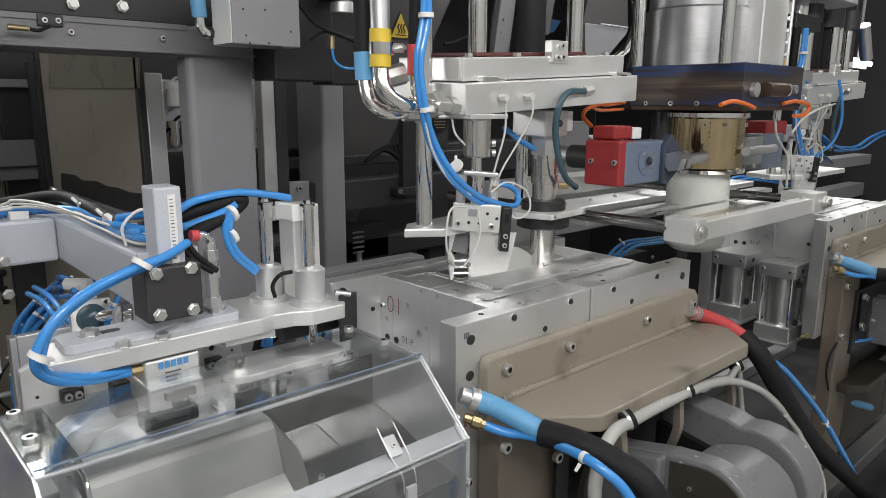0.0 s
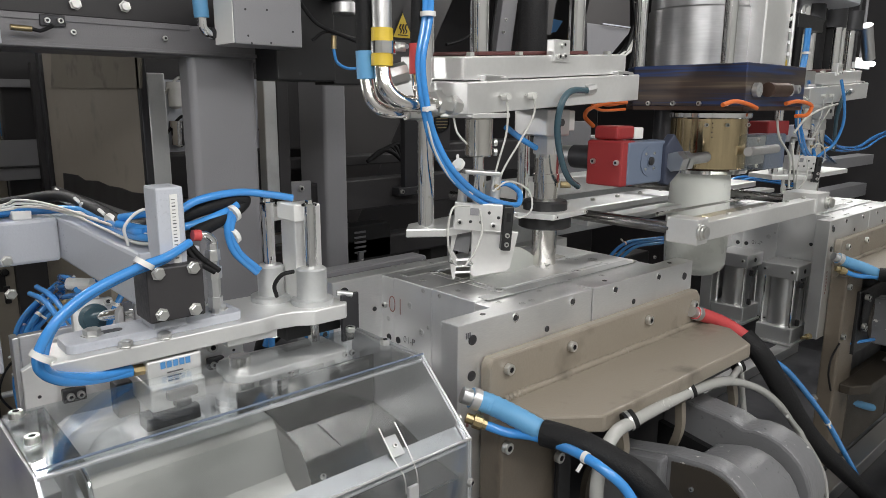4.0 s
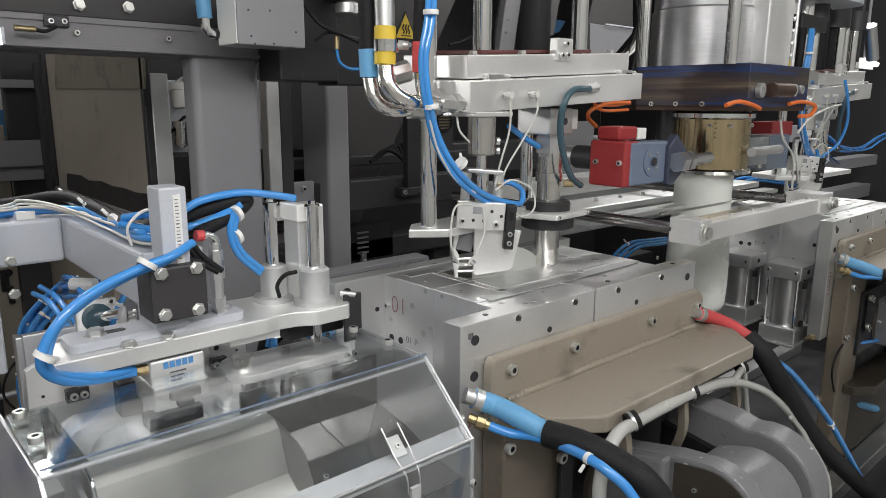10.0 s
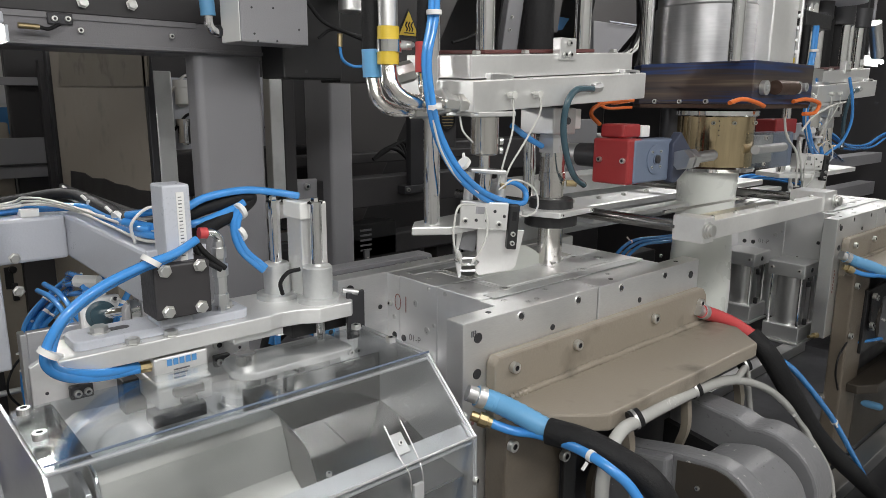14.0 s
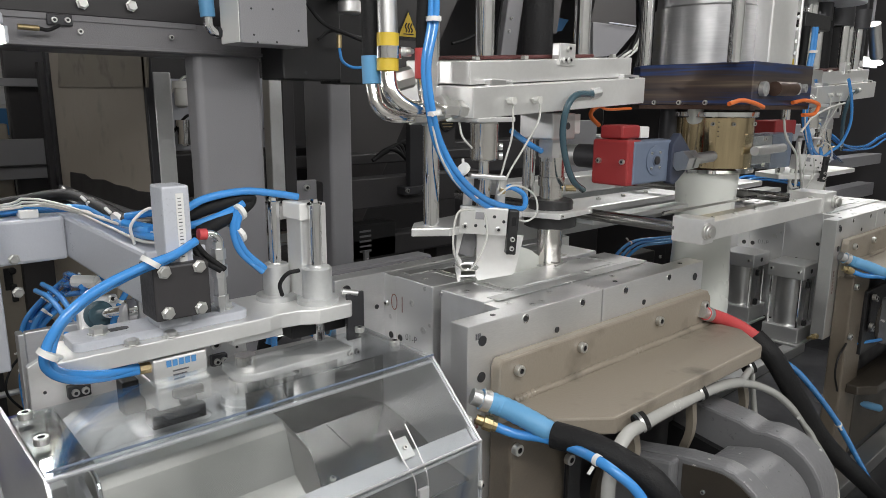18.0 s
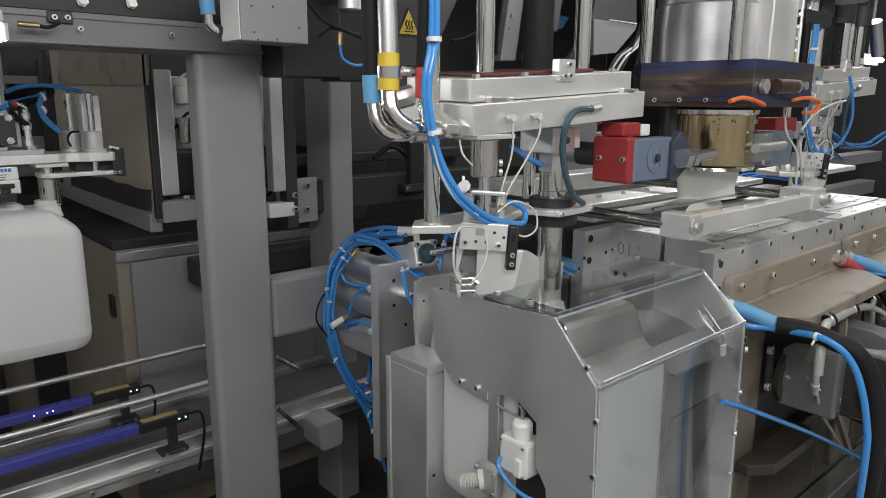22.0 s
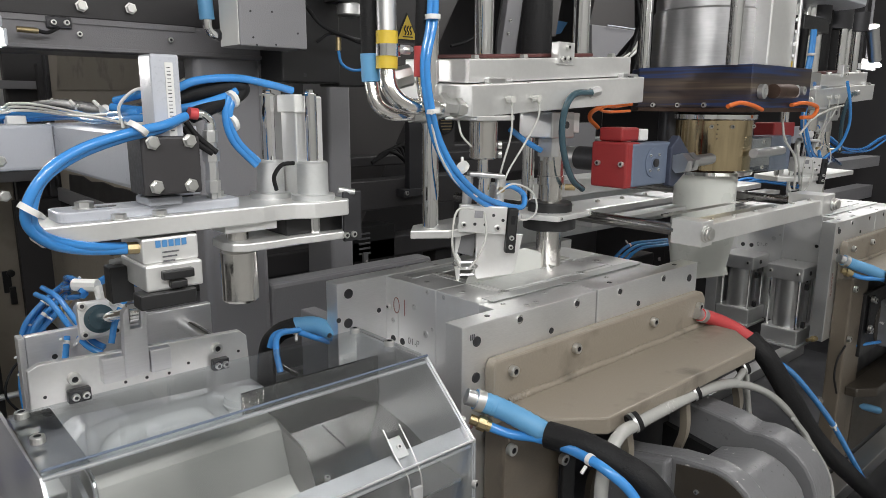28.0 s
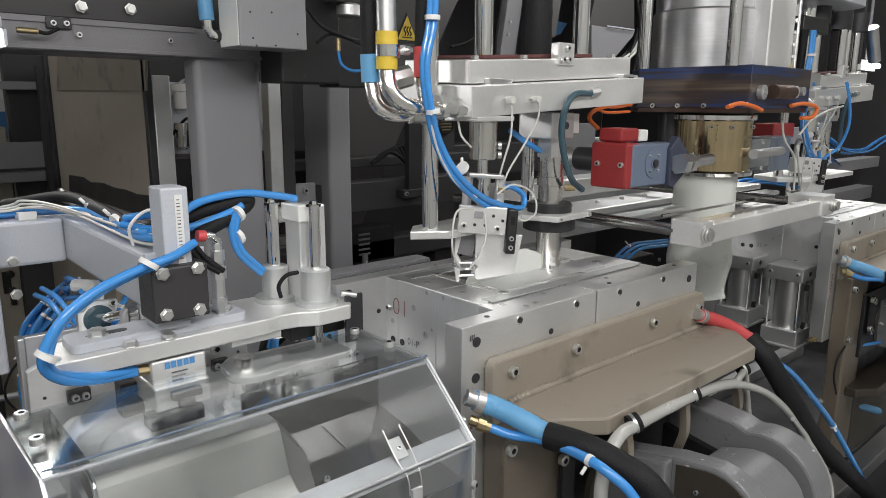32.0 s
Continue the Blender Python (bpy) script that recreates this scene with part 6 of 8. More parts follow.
    part("piston_rod", mk(rod(tip, (0.345, 1.180, 1.256), 0.010)), CHROME, m)
    part("roller", mk(turned((0.337, 1.178, 1.256), (1, 0, 0), [(0, 0.014), (0.001, 0.018), (0.015, 0.018), (0.016, 0.014)], 28)), CHROME, m, "bright ball bearing")
    for dx in (-0.026, 0.026):
        for dz in (-0.026, 0.026):
            fix(m, SOCKET, "bolt", hc + nose * 0.017 + lean.to_3x3() @ Vector((dx, 0, dz)), nose, 0.0075)
    part("fitting", mk(rod((0.318, 1.42, 1.262), (0.350, 1.385, 1.262), 0.012, seg=10), rod((0.350, 1.385, 1.262), (0.352, 1.383, 1.235), 0.008, seg=8)), WHITE, m, "white push-in fitting")
    part("side_cylinder", mk(rod((0.37, 1.385, 1.015), (0.37, 1.80, 1.015), 0.045, seg=28, bev=0.003)), ALU_DULL, m)
    part("side_cylinder", mk(rod((0.375, 1.385, 1.115), (0.375, 1.80, 1.115), 0.038, seg=28, bev=0.003)), ALU_DULL, m)
    part("guide_shaft", mk(rod((0.50, 1.21, 1.16), (0.50, 1.42, 1.16), 0.014)), CHROME, m)
    part("support", mk(box(0.30, 0.44, 1.207, 1.80, 0.88, 0.92, 0.004)), GREY, m)
    part("foot", mk(box(0.25, 0.42, 1.25, 1.38, 0.45, 0.95, 0.004)), GREY_DARK, m)
    pivot = (0.345, 1.178, 1.256)
    lever = part("clevis", mk(prism([(0.322, 1.152), (0.362, 1.152), (0.364, 1.262), (0.358, 1.272), (0.354, 1.272), (0.354, 1.235), (0.336, 1.235), (0.336, 1.272), (0.332, 1.272), (0.326, 1.262)], "y", 1.158, 1.176, 0.002)), STAINLESS, m, "bright forked push lever", origin=pivot)
    return m, lever


MASK, LEVER = rear_mask()


def mask_hoses():
    """Bunch of blue tubes that hangs in a loop beside the rear mask."""
    out = []
    hang = [(0.335, 1.41, 1.262), (0.336, 1.520, 1.242), (0.357, 1.690, 1.197), (0.284, 1.690, 1.132), (0.262, 1.690, 1.051), (0.257, 1.690, 0.960), (0.288, 1.690, 0.830), (0.352, 1.690, 0.695)]
    ends = ([(0.416, 1.690, 0.619), (0.433, 1.690, 0.701), (0.428, 1.690, 0.817), (0.410, 1.690, 0.896)],
            [(0.404, 1.690, 0.597), (0.441, 1.690, 0.502), (0.462, 1.690, 0.392)],
            [(0.406, 1.690, 0.661), (0.423, 1.690, 0.761), (0.378, 1.690, 0.885), (0.322, 1.690, 0.942)])
    for i in range(9):
        w, d = 0.009 * (i % 3 - 1), 0.011 * (i // 3 - 1)
        f = (1.0, 0.86, 0.93)[i % 3]
        c = Vector((0.359, 1.690, 0.961))
        path = []
        for n, q in enumerate(hang[(2 if i % 3 == 1 else 0):] + list(ends[i // 3])):
            v = c + (Vector(q) - c) * f
            path.append((v[0] + w * math.cos(n * 1.1 + i), v[1] + d + 0.5 * w, v[2] + 0.7 * d + 0.004 * math.sin(2.3 * n + i)))
        out.append(air_tube("air_hose", "bright blue air hose looped with others beside the mask", path, 0.0058, (0.12, 0.26, 0.4, 0.55, 0.7, 0.85) if i in (0, 3, 7) else (), fitting=i in (1, 4), group="hoses of the rear mask"))
    for label, path, ties in (
            ("bright blue air hose draped over the mask cylinder", [(0.276, 1.55, 1.223), (0.286, 1.47, 1.221), (0.298, 1.4, 1.188), (0.313, 1.35, 1.16), (0.332, 1.33, 1.146)], (0.7,)),
            ("bright blue air hose draped over the mask cylinder", [(0.291, 1.56, 1.232), (0.301, 1.48, 1.226), (0.312, 1.41, 1.194), (0.324, 1.36, 1.166), (0.34, 1.34, 1.153)], ()),
            ("bright blue air hose hanging before the mask cylinder", [(0.284, 1.36, 1.181), (0.27, 1.33, 1.144), (0.265, 1.31, 1.113), (0.277, 1.3, 1.086)], (0.1,)),
            ("bright blue air hose arching over the cylinder head", [(0.364, 1.42, 1.257), (0.387, 1.39, 1.282), (0.42, 1.37, 1.3), (0.458, 1.35, 1.291), (0.471, 1.33, 1.252), (0.469, 1.33, 1.217)], ()),
            ("bright blue air hose arching over the cylinder head", [(0.364, 1.42, 1.262), (0.385, 1.38, 1.285), (0.389, 1.33, 1.293), (0.382, 1.3, 1.268), (0.349, 1.28, 1.223), (0.334, 1.27, 1.181)], (0.75,)),
            ("bright blue air hose beside the mask cylinder", [(0.383, 1.41, 1.261), (0.423, 1.38, 1.253), (0.454, 1.35, 1.238), (0.469, 1.33, 1.223)], ()),
            ("bright blue air hose plugged into the lower cylinder", [(0.307, 1.69, 1.107), (0.314, 1.67, 1.074), (0.332, 1.62, 1.068), (0.351, 1.58, 1.069)], ()),
            ("bright blue air hose plugged into the lower cylinder", [(0.322, 1.69, 0.92), (0.328, 1.67, 0.992), (0.334, 1.63, 1.049), (0.344, 1.58, 1.075)], ()),
            ("bright blue air hose plugged into the side cylinder", [(0.328, 1.69, 0.936), (0.353, 1.65, 0.947), (0.369, 1.61, 0.928), (0.373, 1.59, 0.885)], ())):
        out.append(air_tube("air_hose", label, path, 0.0056, ties, fitting=False, group="hoses of the rear mask"))
    for q in ((0.348, 1.575, 1.072), (0.366, 1.6, 0.931), (0.273, 1.66, 0.956)):
        e = thing("elbow_fitting", q, "white plastic push-in elbow on the mask cylinder", "hose fitting", "elbows of the rear mask")
        part("elbow", mk(tube([(q[0] - 0.02, q[1], q[2] - 0.006), (q[0], q[1], q[2] + 0.002), (q[0] + 0.018, q[1] - 0.004, q[2] + 0.01)], 0.010, 10)), WHITE, e)
        part("thread", mk(turned((q[0] + 0.016, q[1] - 0.004, q[2] + 0.009), (1, 0, 0.3), [(0, 0.011), (0.012, 0.011), (0.013, 0.008), (0.02, 0.008)], 6)), BRASS, e)
        out.append(e)
    out.append(air_tube("cable", "thin black cable hanging beside the blue hoses", [(0.272, 1.690, 1.063), (0.234, 1.690, 1.021), (0.222, 1.690, 0.969), (0.257, 1.690, 0.909)], 0.0026, mat=BLACK, fitting=False))
    h = thing("water_hose", (0.62, 1.2, 1.15), "black hose with a light blue sleeve behind the station", "hose")
    part("sleeve", mk(tube([(0.715, 1.13, 1.15), (0.69, 1.165, 1.165), (0.655, 1.19, 1.165)], 0.0175, 12)), SLEEVE, h)
    part("hose", mk(tube([(0.658, 1.188, 1.165), (0.625, 1.205, 1.15), (0.605, 1.215, 1.10), (0.60, 1.22, 0.9)], 0.0185, 12)), BLACK, h)
    beside = [h]
    beside.append(air_tube("air_hose", "bright blue air hose beside the sleeved hose", [(0.710, 1.140, 1.131), (0.680, 1.150, 1.145), (0.636, 1.160, 1.166), (0.602, 1.170, 1.164), (0.589, 1.170, 1.140)], 0.0058, (0.5,), fitting=False))
    beside.append(air_tube("air_hose", "bright blue air hose hanging beside the sleeved hose", [(0.643, 1.150, 1.170), (0.585, 1.120, 1.181), (0.567, 1.100, 1.161), (0.563, 1.080, 1.124)], 0.0058, fitting=False))
    return out, beside


HOSES_R, SLEEVED = mask_hoses()


# Blow head with pin, clamp for the tail and hoses; it moves up and down. Its plates hang slightly out of level.
def blow_head():
    b = thing("blow_head", (1.05, 0.95, 1.58), "aluminium blow head with blow pin, flash clamp and hose elbows", "machine part")
    tilt = Euler((radians(2.4), radians(-3.2), 0)).to_matrix().to_4x4()
    c = (0.82, 0.86, 1.60)
    part("lower_plate", mk(box(0.83, 1.345, 0.865, 1.075, 1.580, 1.634, 0.002, tilt, (0.83, 0.865, 1.58))), ALU_LIGHT, b)
    part("upper_plate", mk(box(0.842, 1.32, 0.885, 1.06, 1.636, 1.676, 0.002, tilt, (0.83, 0.865, 1.58))), ALU_LIGHT, b)
    for x, y in ((0.87, 0.90), (0.99, 0.895), (1.10, 0.895), (1.27, 0.90), (0.87, 1.04), (1.27, 1.04)):
        fix(b, HEX, "bolt", tilt @ (Vector((x, y, 1.676)) - Vector((0.83, 0.865, 1.58))) + Vector((0.83, 0.865, 1.58)), (0, 0, 1), 0.008)
    part("notch", mk(box(0.965, 0.985, 0.8635, 0.8665, 1.628, 1.642, 0)), DARKSTEEL, b)
    part("notch", mk(box(1.285, 1.302, 0.8635, 0.8665, 1.646, 1.662, 0)), DARKSTEEL, b)
    bores(b, [(0.849, 0.865, 1.616), (0.931, 0.865, 1.623)], (0, -1, 0), 0.003)
    part("sensor_block", mk(slab((1.066, 0.875, 1.679), (1.114, 0.875, 1.720), 0.02, 0.002)), ALU_LIGHT, b)
    bolts(b, [(1.077, 0.874, 1.688), (1.093, 0.874, 1.689), (1.090, 0.874, 1.710)], (0, -1, 0), 0.0055)
    for x, z in ((0.905, 1.640), (1.30, 1.660)):
        part("clamp_screw", mk(box(x - 0.03, x + 0.01, 0.868, 0.884, z - 0.004, z + 0.008, 0.002), rod((x, 0.876, z + 0.003), (x + 0.03, 0.876, z + 0.003), 0.005)), STEEL, b)
    part("top_flange", mk(box(0.90, 1.22, 0.91, 1.04, 1.677, 1.684, 0.002, tilt, (0.83, 0.865, 1.58))), GASKET, b, "thin dark red gasket plate")
    for p in ((0.939, 0.950, 1.726), (1.227, 0.950, 1.756)):
        part("guide_rod", mk(rod((p[0], 0.95, 1.66), (p[0], 0.95, 2.25), 0.018, seg=24)), CHROME, b)
    k = (1.121, 0.980, 1.751)
    part("spindle", mk(rod((k[0], 0.98, 1.68), (k[0], 0.98, 2.25), 0.031, seg=24)), BLACK, b, "black ribbed bellows")
    # blow pin
    x, y = PIN
    part("pin_holder", mk(box(x - 0.05, x + 0.022, y - 0.040, y + 0.05, 1.535, 1.588, 0.003)), STEEL, b)
    part("pin_bracket", mk(box(x + 0.024, x + 0.045, y - 0.035, y + 0.05, 1.545, 1.586, 0.002)), ALU_LIGHT, b)
    bores(b, [(x - 0.004, y - 0.041, 1.562)], (0, -1, 0), 0.009)
    part("pin_nut", mk(turned((x - 0.005, y, 1.488), (0, 0, 1), [(0, 0.024), (0.008, 0.024), (0.009, 0.029), (0.040, 0.029), (0.048, 0.026), (0.052, 0.026)], 6)), STEEL, b)
    part("blow_pin", mk(turned((x, y, 1.24), (0, 0, 1), [(0, 0.0265), (0.150, 0.0265), (0.151, 0.0250), (0.196, 0.0250), (0.197, 0.0285), (0.215, 0.0285), (0.216, 0.0265), (0.271, 0.0265), (0.272, 0.024), (0.262, 0.024)], 44)), PINSTEEL, b, "bright ground steel blow pin")
    part("brass_nipple", mk(rod((x + 0.03, y - 0.015, 1.43), (x + 0.045, y - 0.03, 1.43), 0.007, seg=8)), BRASS, b)
    # flash clamp: cylinder, guide columns, jaw plate and jaws, turned towards the operator
    cx, cy, cz = 0.892, 0.90, 1.40
    turn = Matrix.Translation((cx, cy, cz)) @ Euler((0, radians(4), radians(-36))).to_matrix().to_4x4()
    def put(name, mat, *adders, label=""):
        bm = mk(*adders)
        bmesh.ops.transform(bm, matrix=turn, verts=bm.verts)
        return part(name, bm, mat, b, label)
    def at(*p):
        return tuple(turn @ Vector(p))
    out = tuple(turn.to_3x3() @ Vector((0, -1, 0)))
    part("clamp_cylinder", mk(turned((cx, cy, 1.505), (0, 0, 1), [(0, 0.022), (0.003, 0.0255), (0.066, 0.0255), (0.069, 0.023)], 32)), PINSTEEL, b)
    part("cylinder_flange", mk(box(cx - 0.05, cx + 0.045, cy - 0.035, cy + 0.05, 1.574, 1.583, 0.002)), ALU_LIGHT, b)
    bolts(b, [(cx + 0.022, cy - 0.016, 1.530), (cx + 0.022, cy - 0.016, 1.513)], (0.8, -0.6, 0), 0.0068)
    part("piston_rod", mk(rod((cx, cy, 1.47), (cx, cy, 1.506), 0.010)), CHROME, b)
    put("yoke", STEEL, box(-0.032, 0.034, -0.016, 0.016, 0.072, 0.080, 0.002))
    put("guide_column", ALU, rod((-0.030, 0.006, 0.018), (-0.030, 0.006, 0.072), 0.009, seg=16))
    put("guide_column", CHROME, rod((0.0, 0.004, 0.018), (0.0, 0.004, 0.072), 0.0115, seg=16))
    put("guide_column", ALU, rod((0.030, 0.006, 0.018), (0.030, 0.006, 0.072), 0.010, seg=16))
    put("clamp_block", ALU_LIGHT, box(-0.040, 0.050, -0.012, 0.022, -0.028, 0.018, 0.002))
    put("clamp_plate", ALU_LIGHT, box(-0.046, 0.042, -0.026, -0.013, -0.028, 0.022, 0.0015))
    bolts(b, [at(-0.036, -0.026, -0.014), at(0.026, -0.026, -0.017)], out, 0.0055)
    bores(b, [at(-0.016, -0.0265, -0.012), at(0.003, -0.0265, -0.012), at(0.035, -0.0265, -0.002), at(0.017, -0.0265, 0.006)], out, 0.0036)
    put("type_plate", GREY, box(-0.018, -0.002, -0.0268, -0.0258, 0.0, 0.013, 0))
    put("black_jaw", BLACKP, box(0.044, 0.062, -0.030, -0.008, -0.062, 0.020, 0.002))
    put("jaw_slot", BLACK, box(0.049, 0.057, -0.0305, -0.0295, -0.008, 0.008, 0))
    bolts(b, [at(0.053, -0.030, -0.050), at(0.053, -0.030, -0.033)], out, 0.0045)
    put("grey_jaw", GREY_MID, prism([(-0.036, -0.030), (-0.004, -0.030), (-0.010, -0.078), (-0.041, -0.073)], "y", 0.004, 0.016, 0.001), label="grey plastic jaw pad")
    put("side_jaw", ALU_LIGHT, prism([(-0.047, -0.0285), (-0.034, -0.0285), (-0.041, -0.072), (-0.033, -0.083), (-0.033, -0.124), (-0.038, -0.126), (-0.046, -0.092)], "y", -0.006, 0.004, 0.001), label="bright narrow clamp jaw")
    put("plate_jaw", ALU_LIGHT, prism([(-0.010, -0.0285), (0.078, -0.0285), (0.068, -0.098), (0.062, -0.104), (0.0, -0.118), (-0.006, -0.112)], "y", -0.012, -0.004, 0.001), label="bright trapezoid clamp jaw")
    for dz in (-0.088, -0.100, -0.112):
        put("comb_rod", STEEL, rod((-0.036, -0.001, dz - 0.002), (-0.002, -0.001, dz + 0.001), 0.0028, seg=8))
    put("hose_nipple", CHROME, rod((-0.047, -0.008, -0.090), (-0.036, -0.008, -0.096), 0.004, seg=10), rod((-0.014, -0.014, -0.088), (-0.004, -0.014, -0.094), 0.0045, seg=10))
    put("nipple", BRASS, rod((0.030, -0.004, 0.052), (0.030, -0.018, 0.052), 0.005, seg=8))
    # elbows and heavy hoses at the end of the lower plate
    for i, (px, col) in enumerate(((0, SLEEVE), (1, YELLOW), (2, REDT))):
        top = ((0.664, 0.930, 1.807), (0.675, 0.900, 1.804), (0.736, 0.880, 1.809))[i]
        s0 = ((0.665, 0.930, 1.680), (0.677, 0.900, 1.713), (0.731, 0.880, 1.692))[i]
        s1 = ((0.667, 0.930, 1.637), (0.676, 0.900, 1.656), (0.731, 0.880, 1.645))[i]
        e1 = ((0.670, 0.920, 1.603), (0.675, 0.890, 1.623), (0.728, 0.870, 1.615))[i]
        e2 = ((0.693, 0.910, 1.586), (0.701, 0.880, 1.600), (0.749, 0.870, 1.600))[i]
        e3 = ((0.753, 0.910, 1.587), (0.758, 0.880, 1.599), (0.786, 0.870, 1.597))[i]
        r = (0.0135, 0.0155, 0.0115)[i]
        part("hose", mk(tube([top, s0, s1], r, 14)), (BLACK, STEEL, BLACK)[i], b, ("black hose", "steel-braided hose", "black hose")[i])
        part("sleeve", mk(tube([s0, [(u + w) / 2 for u, w in zip(s0, s1)], s1], r * 1.12, 14)), col, b, ("light blue tape sleeve", "yellow tape sleeve", "red tape sleeve")[i])
        part("elbow", mk(tube([s1, e1, e2, e3], r * 0.85, 14)), PINSTEEL, b, "zinc-plated steel elbow")
        part("union_nut", mk(turned(e3, Vector(e3) - Vector(e2), [(-0.022, r * 1.2), (0.006, r * 1.2), (0.007, r * 1.45), (0.02, r * 1.45), (0.021, r), (0.03, r)], 6)), ZINC, b)
    part("hose_clip", mk(turned((0.678, 0.900, 1.674), (0, 0, 1), [(0, 0.0185), (0.001, 0.0205), (0.019, 0.0205), (0.02, 0.0185)], 24)), CHROME, b)
    q = (0.681, 0.900, 1.678)
    part("clip_screw", mk(box(q[0] + 0.012, q[0] + 0.034, q[1] - 0.012, q[1] - 0.004, q[2] + 0.001, q[2] + 0.015, 0.001), rod((q[0] + 0.026, q[1] - 0.024, q[2] + 0.008), (q[0] + 0.026, q[1] - 0.004, q[2] + 0.008), 0.004, seg=10)), ZINC, b)
    part("side_port", mk(rod((0.720, 0.940, 1.642), (0.748, 0.930, 1.650), 0.018, seg=8)), ZINC, b)
    # thin tubes
    w = 0.86
    part("air_tube", mk(tube([(0.734, 0.850, 1.805), (0.732, 0.850, 1.730), (0.717, 0.850, 1.662), (0.727, 0.850, 1.593), (0.753, 0.860, 1.543), (0.791, 0.860, 1.490), (0.856, 0.870, 1.446), (0.924, 0.880, 1.421), (0.990, 0.890, 1.409), (1.005, 0.900, 1.431), (0.968, 0.900, 1.450), (0.937, 0.900, 1.447)], 0.0055, 10)), BLUE, b)
    part("air_tube", mk(tube([(0.730, 0.856, 1.805), (0.727, 0.856, 1.731), (0.714, 0.856, 1.662), (0.725, 0.856, 1.589), (0.752, 0.866, 1.534), (0.792, 0.866, 1.479), (0.859, 0.876, 1.435), (0.924, 0.886, 1.409), (0.980, 0.895, 1.395)], 0.0055, 10)), BLUE, b)
    part("cable", mk(tube([(0.738, 0.860, 1.723), (0.726, 0.860, 1.628), (0.752, 0.870, 1.552), (0.788, 0.870, 1.495), (0.851, 0.880, 1.450), (0.914, 0.885, 1.427)], 0.0032, 8)), BLACK, b)
    for q, dr in (((0.728, 0.850, 1.734), (0, 0, 1)), ((0.731, 0.852, 1.592), (0.2, 0, -1)), ((0.804, 0.860, 1.497), (0.7, 0, -0.6))):
        tie(b, q, dr, 0.0105)
    for path in ([(0.904, 0.860, 1.613), (0.914, 0.855, 1.611), (0.919, 0.855, 1.583), (0.921, 0.860, 1.544), (0.912, 0.870, 1.493), (0.909, 0.880, 1.451)],
                 [(0.971, 0.860, 1.615), (0.984, 0.855, 1.613), (0.990, 0.855, 1.583), (0.971, 0.870, 1.532), (0.938, 0.880, 1.480), (0.922, 0.885, 1.434)],
                 [(0.837, 0.865, 1.423), (0.795, 0.860, 1.425), (0.783, 0.860, 1.395), (0.784, 0.860, 1.355), (0.810, 0.870, 1.321), (0.833, 0.880, 1.314)],
                 [(0.863, 0.865, 1.414), (0.864, 0.860, 1.375), (0.848, 0.860, 1.341), (0.833, 0.870, 1.314)],
                 [(0.899, 0.870, 1.443), (0.932, 0.860, 1.460), (0.987, 0.860, 1.439), (0.997, 0.860, 1.403), (0.977, 0.870, 1.387), (0.948, 0.880, 1.399)],
                 [(0.821, 0.890, 1.574), (0.820, 0.880, 1.550), (0.843, 0.880, 1.530)],
                 [(0.730, 0.855, 1.571), (0.753, 0.860, 1.520), (0.796, 0.865, 1.471), (0.849, 0.870, 1.442)]):
        part("thin_hose", mk(tube(path, 0.0019, 8)), WIRE, b, "thin pale plastic hose")
    for q in ((0.912, 0.860, 1.611), (0.981, 0.860, 1.613)):
        part("elbow_fitting", mk(rod(q, (q[0], q[1] - 0.014, q[2]), 0.0065, seg=10)), WIRE, b)
    part("teal_hose", mk(tube([(1.152, 0.860, 1.626), (1.089, 0.850, 1.623), (1.062, 0.850, 1.599), (1.065, 0.860, 1.551), (1.092, 0.870, 1.495), (1.131, 0.880, 1.452), (1.190, 0.900, 1.428)], 0.0065, 10)), TEAL, b, "dark translucent hose")
    part("hose_fitting", mk(rod((1.151, 0.862, 1.626), (1.177, 0.862, 1.630), 0.010, seg=8)), STEEL, b)
    part("blue_feed", mk(tube([(1.017, 0.950, 1.554), (1.060, 0.950, 1.531), (1.109, 0.950, 1.510)], 0.006, 8)), BLUE, b)
    return b


BLOW = blow_head()


# Die head: block, heated barrel above, clamped die ring below, with the adjusting motors.
DIE = (1.81, 0.945)


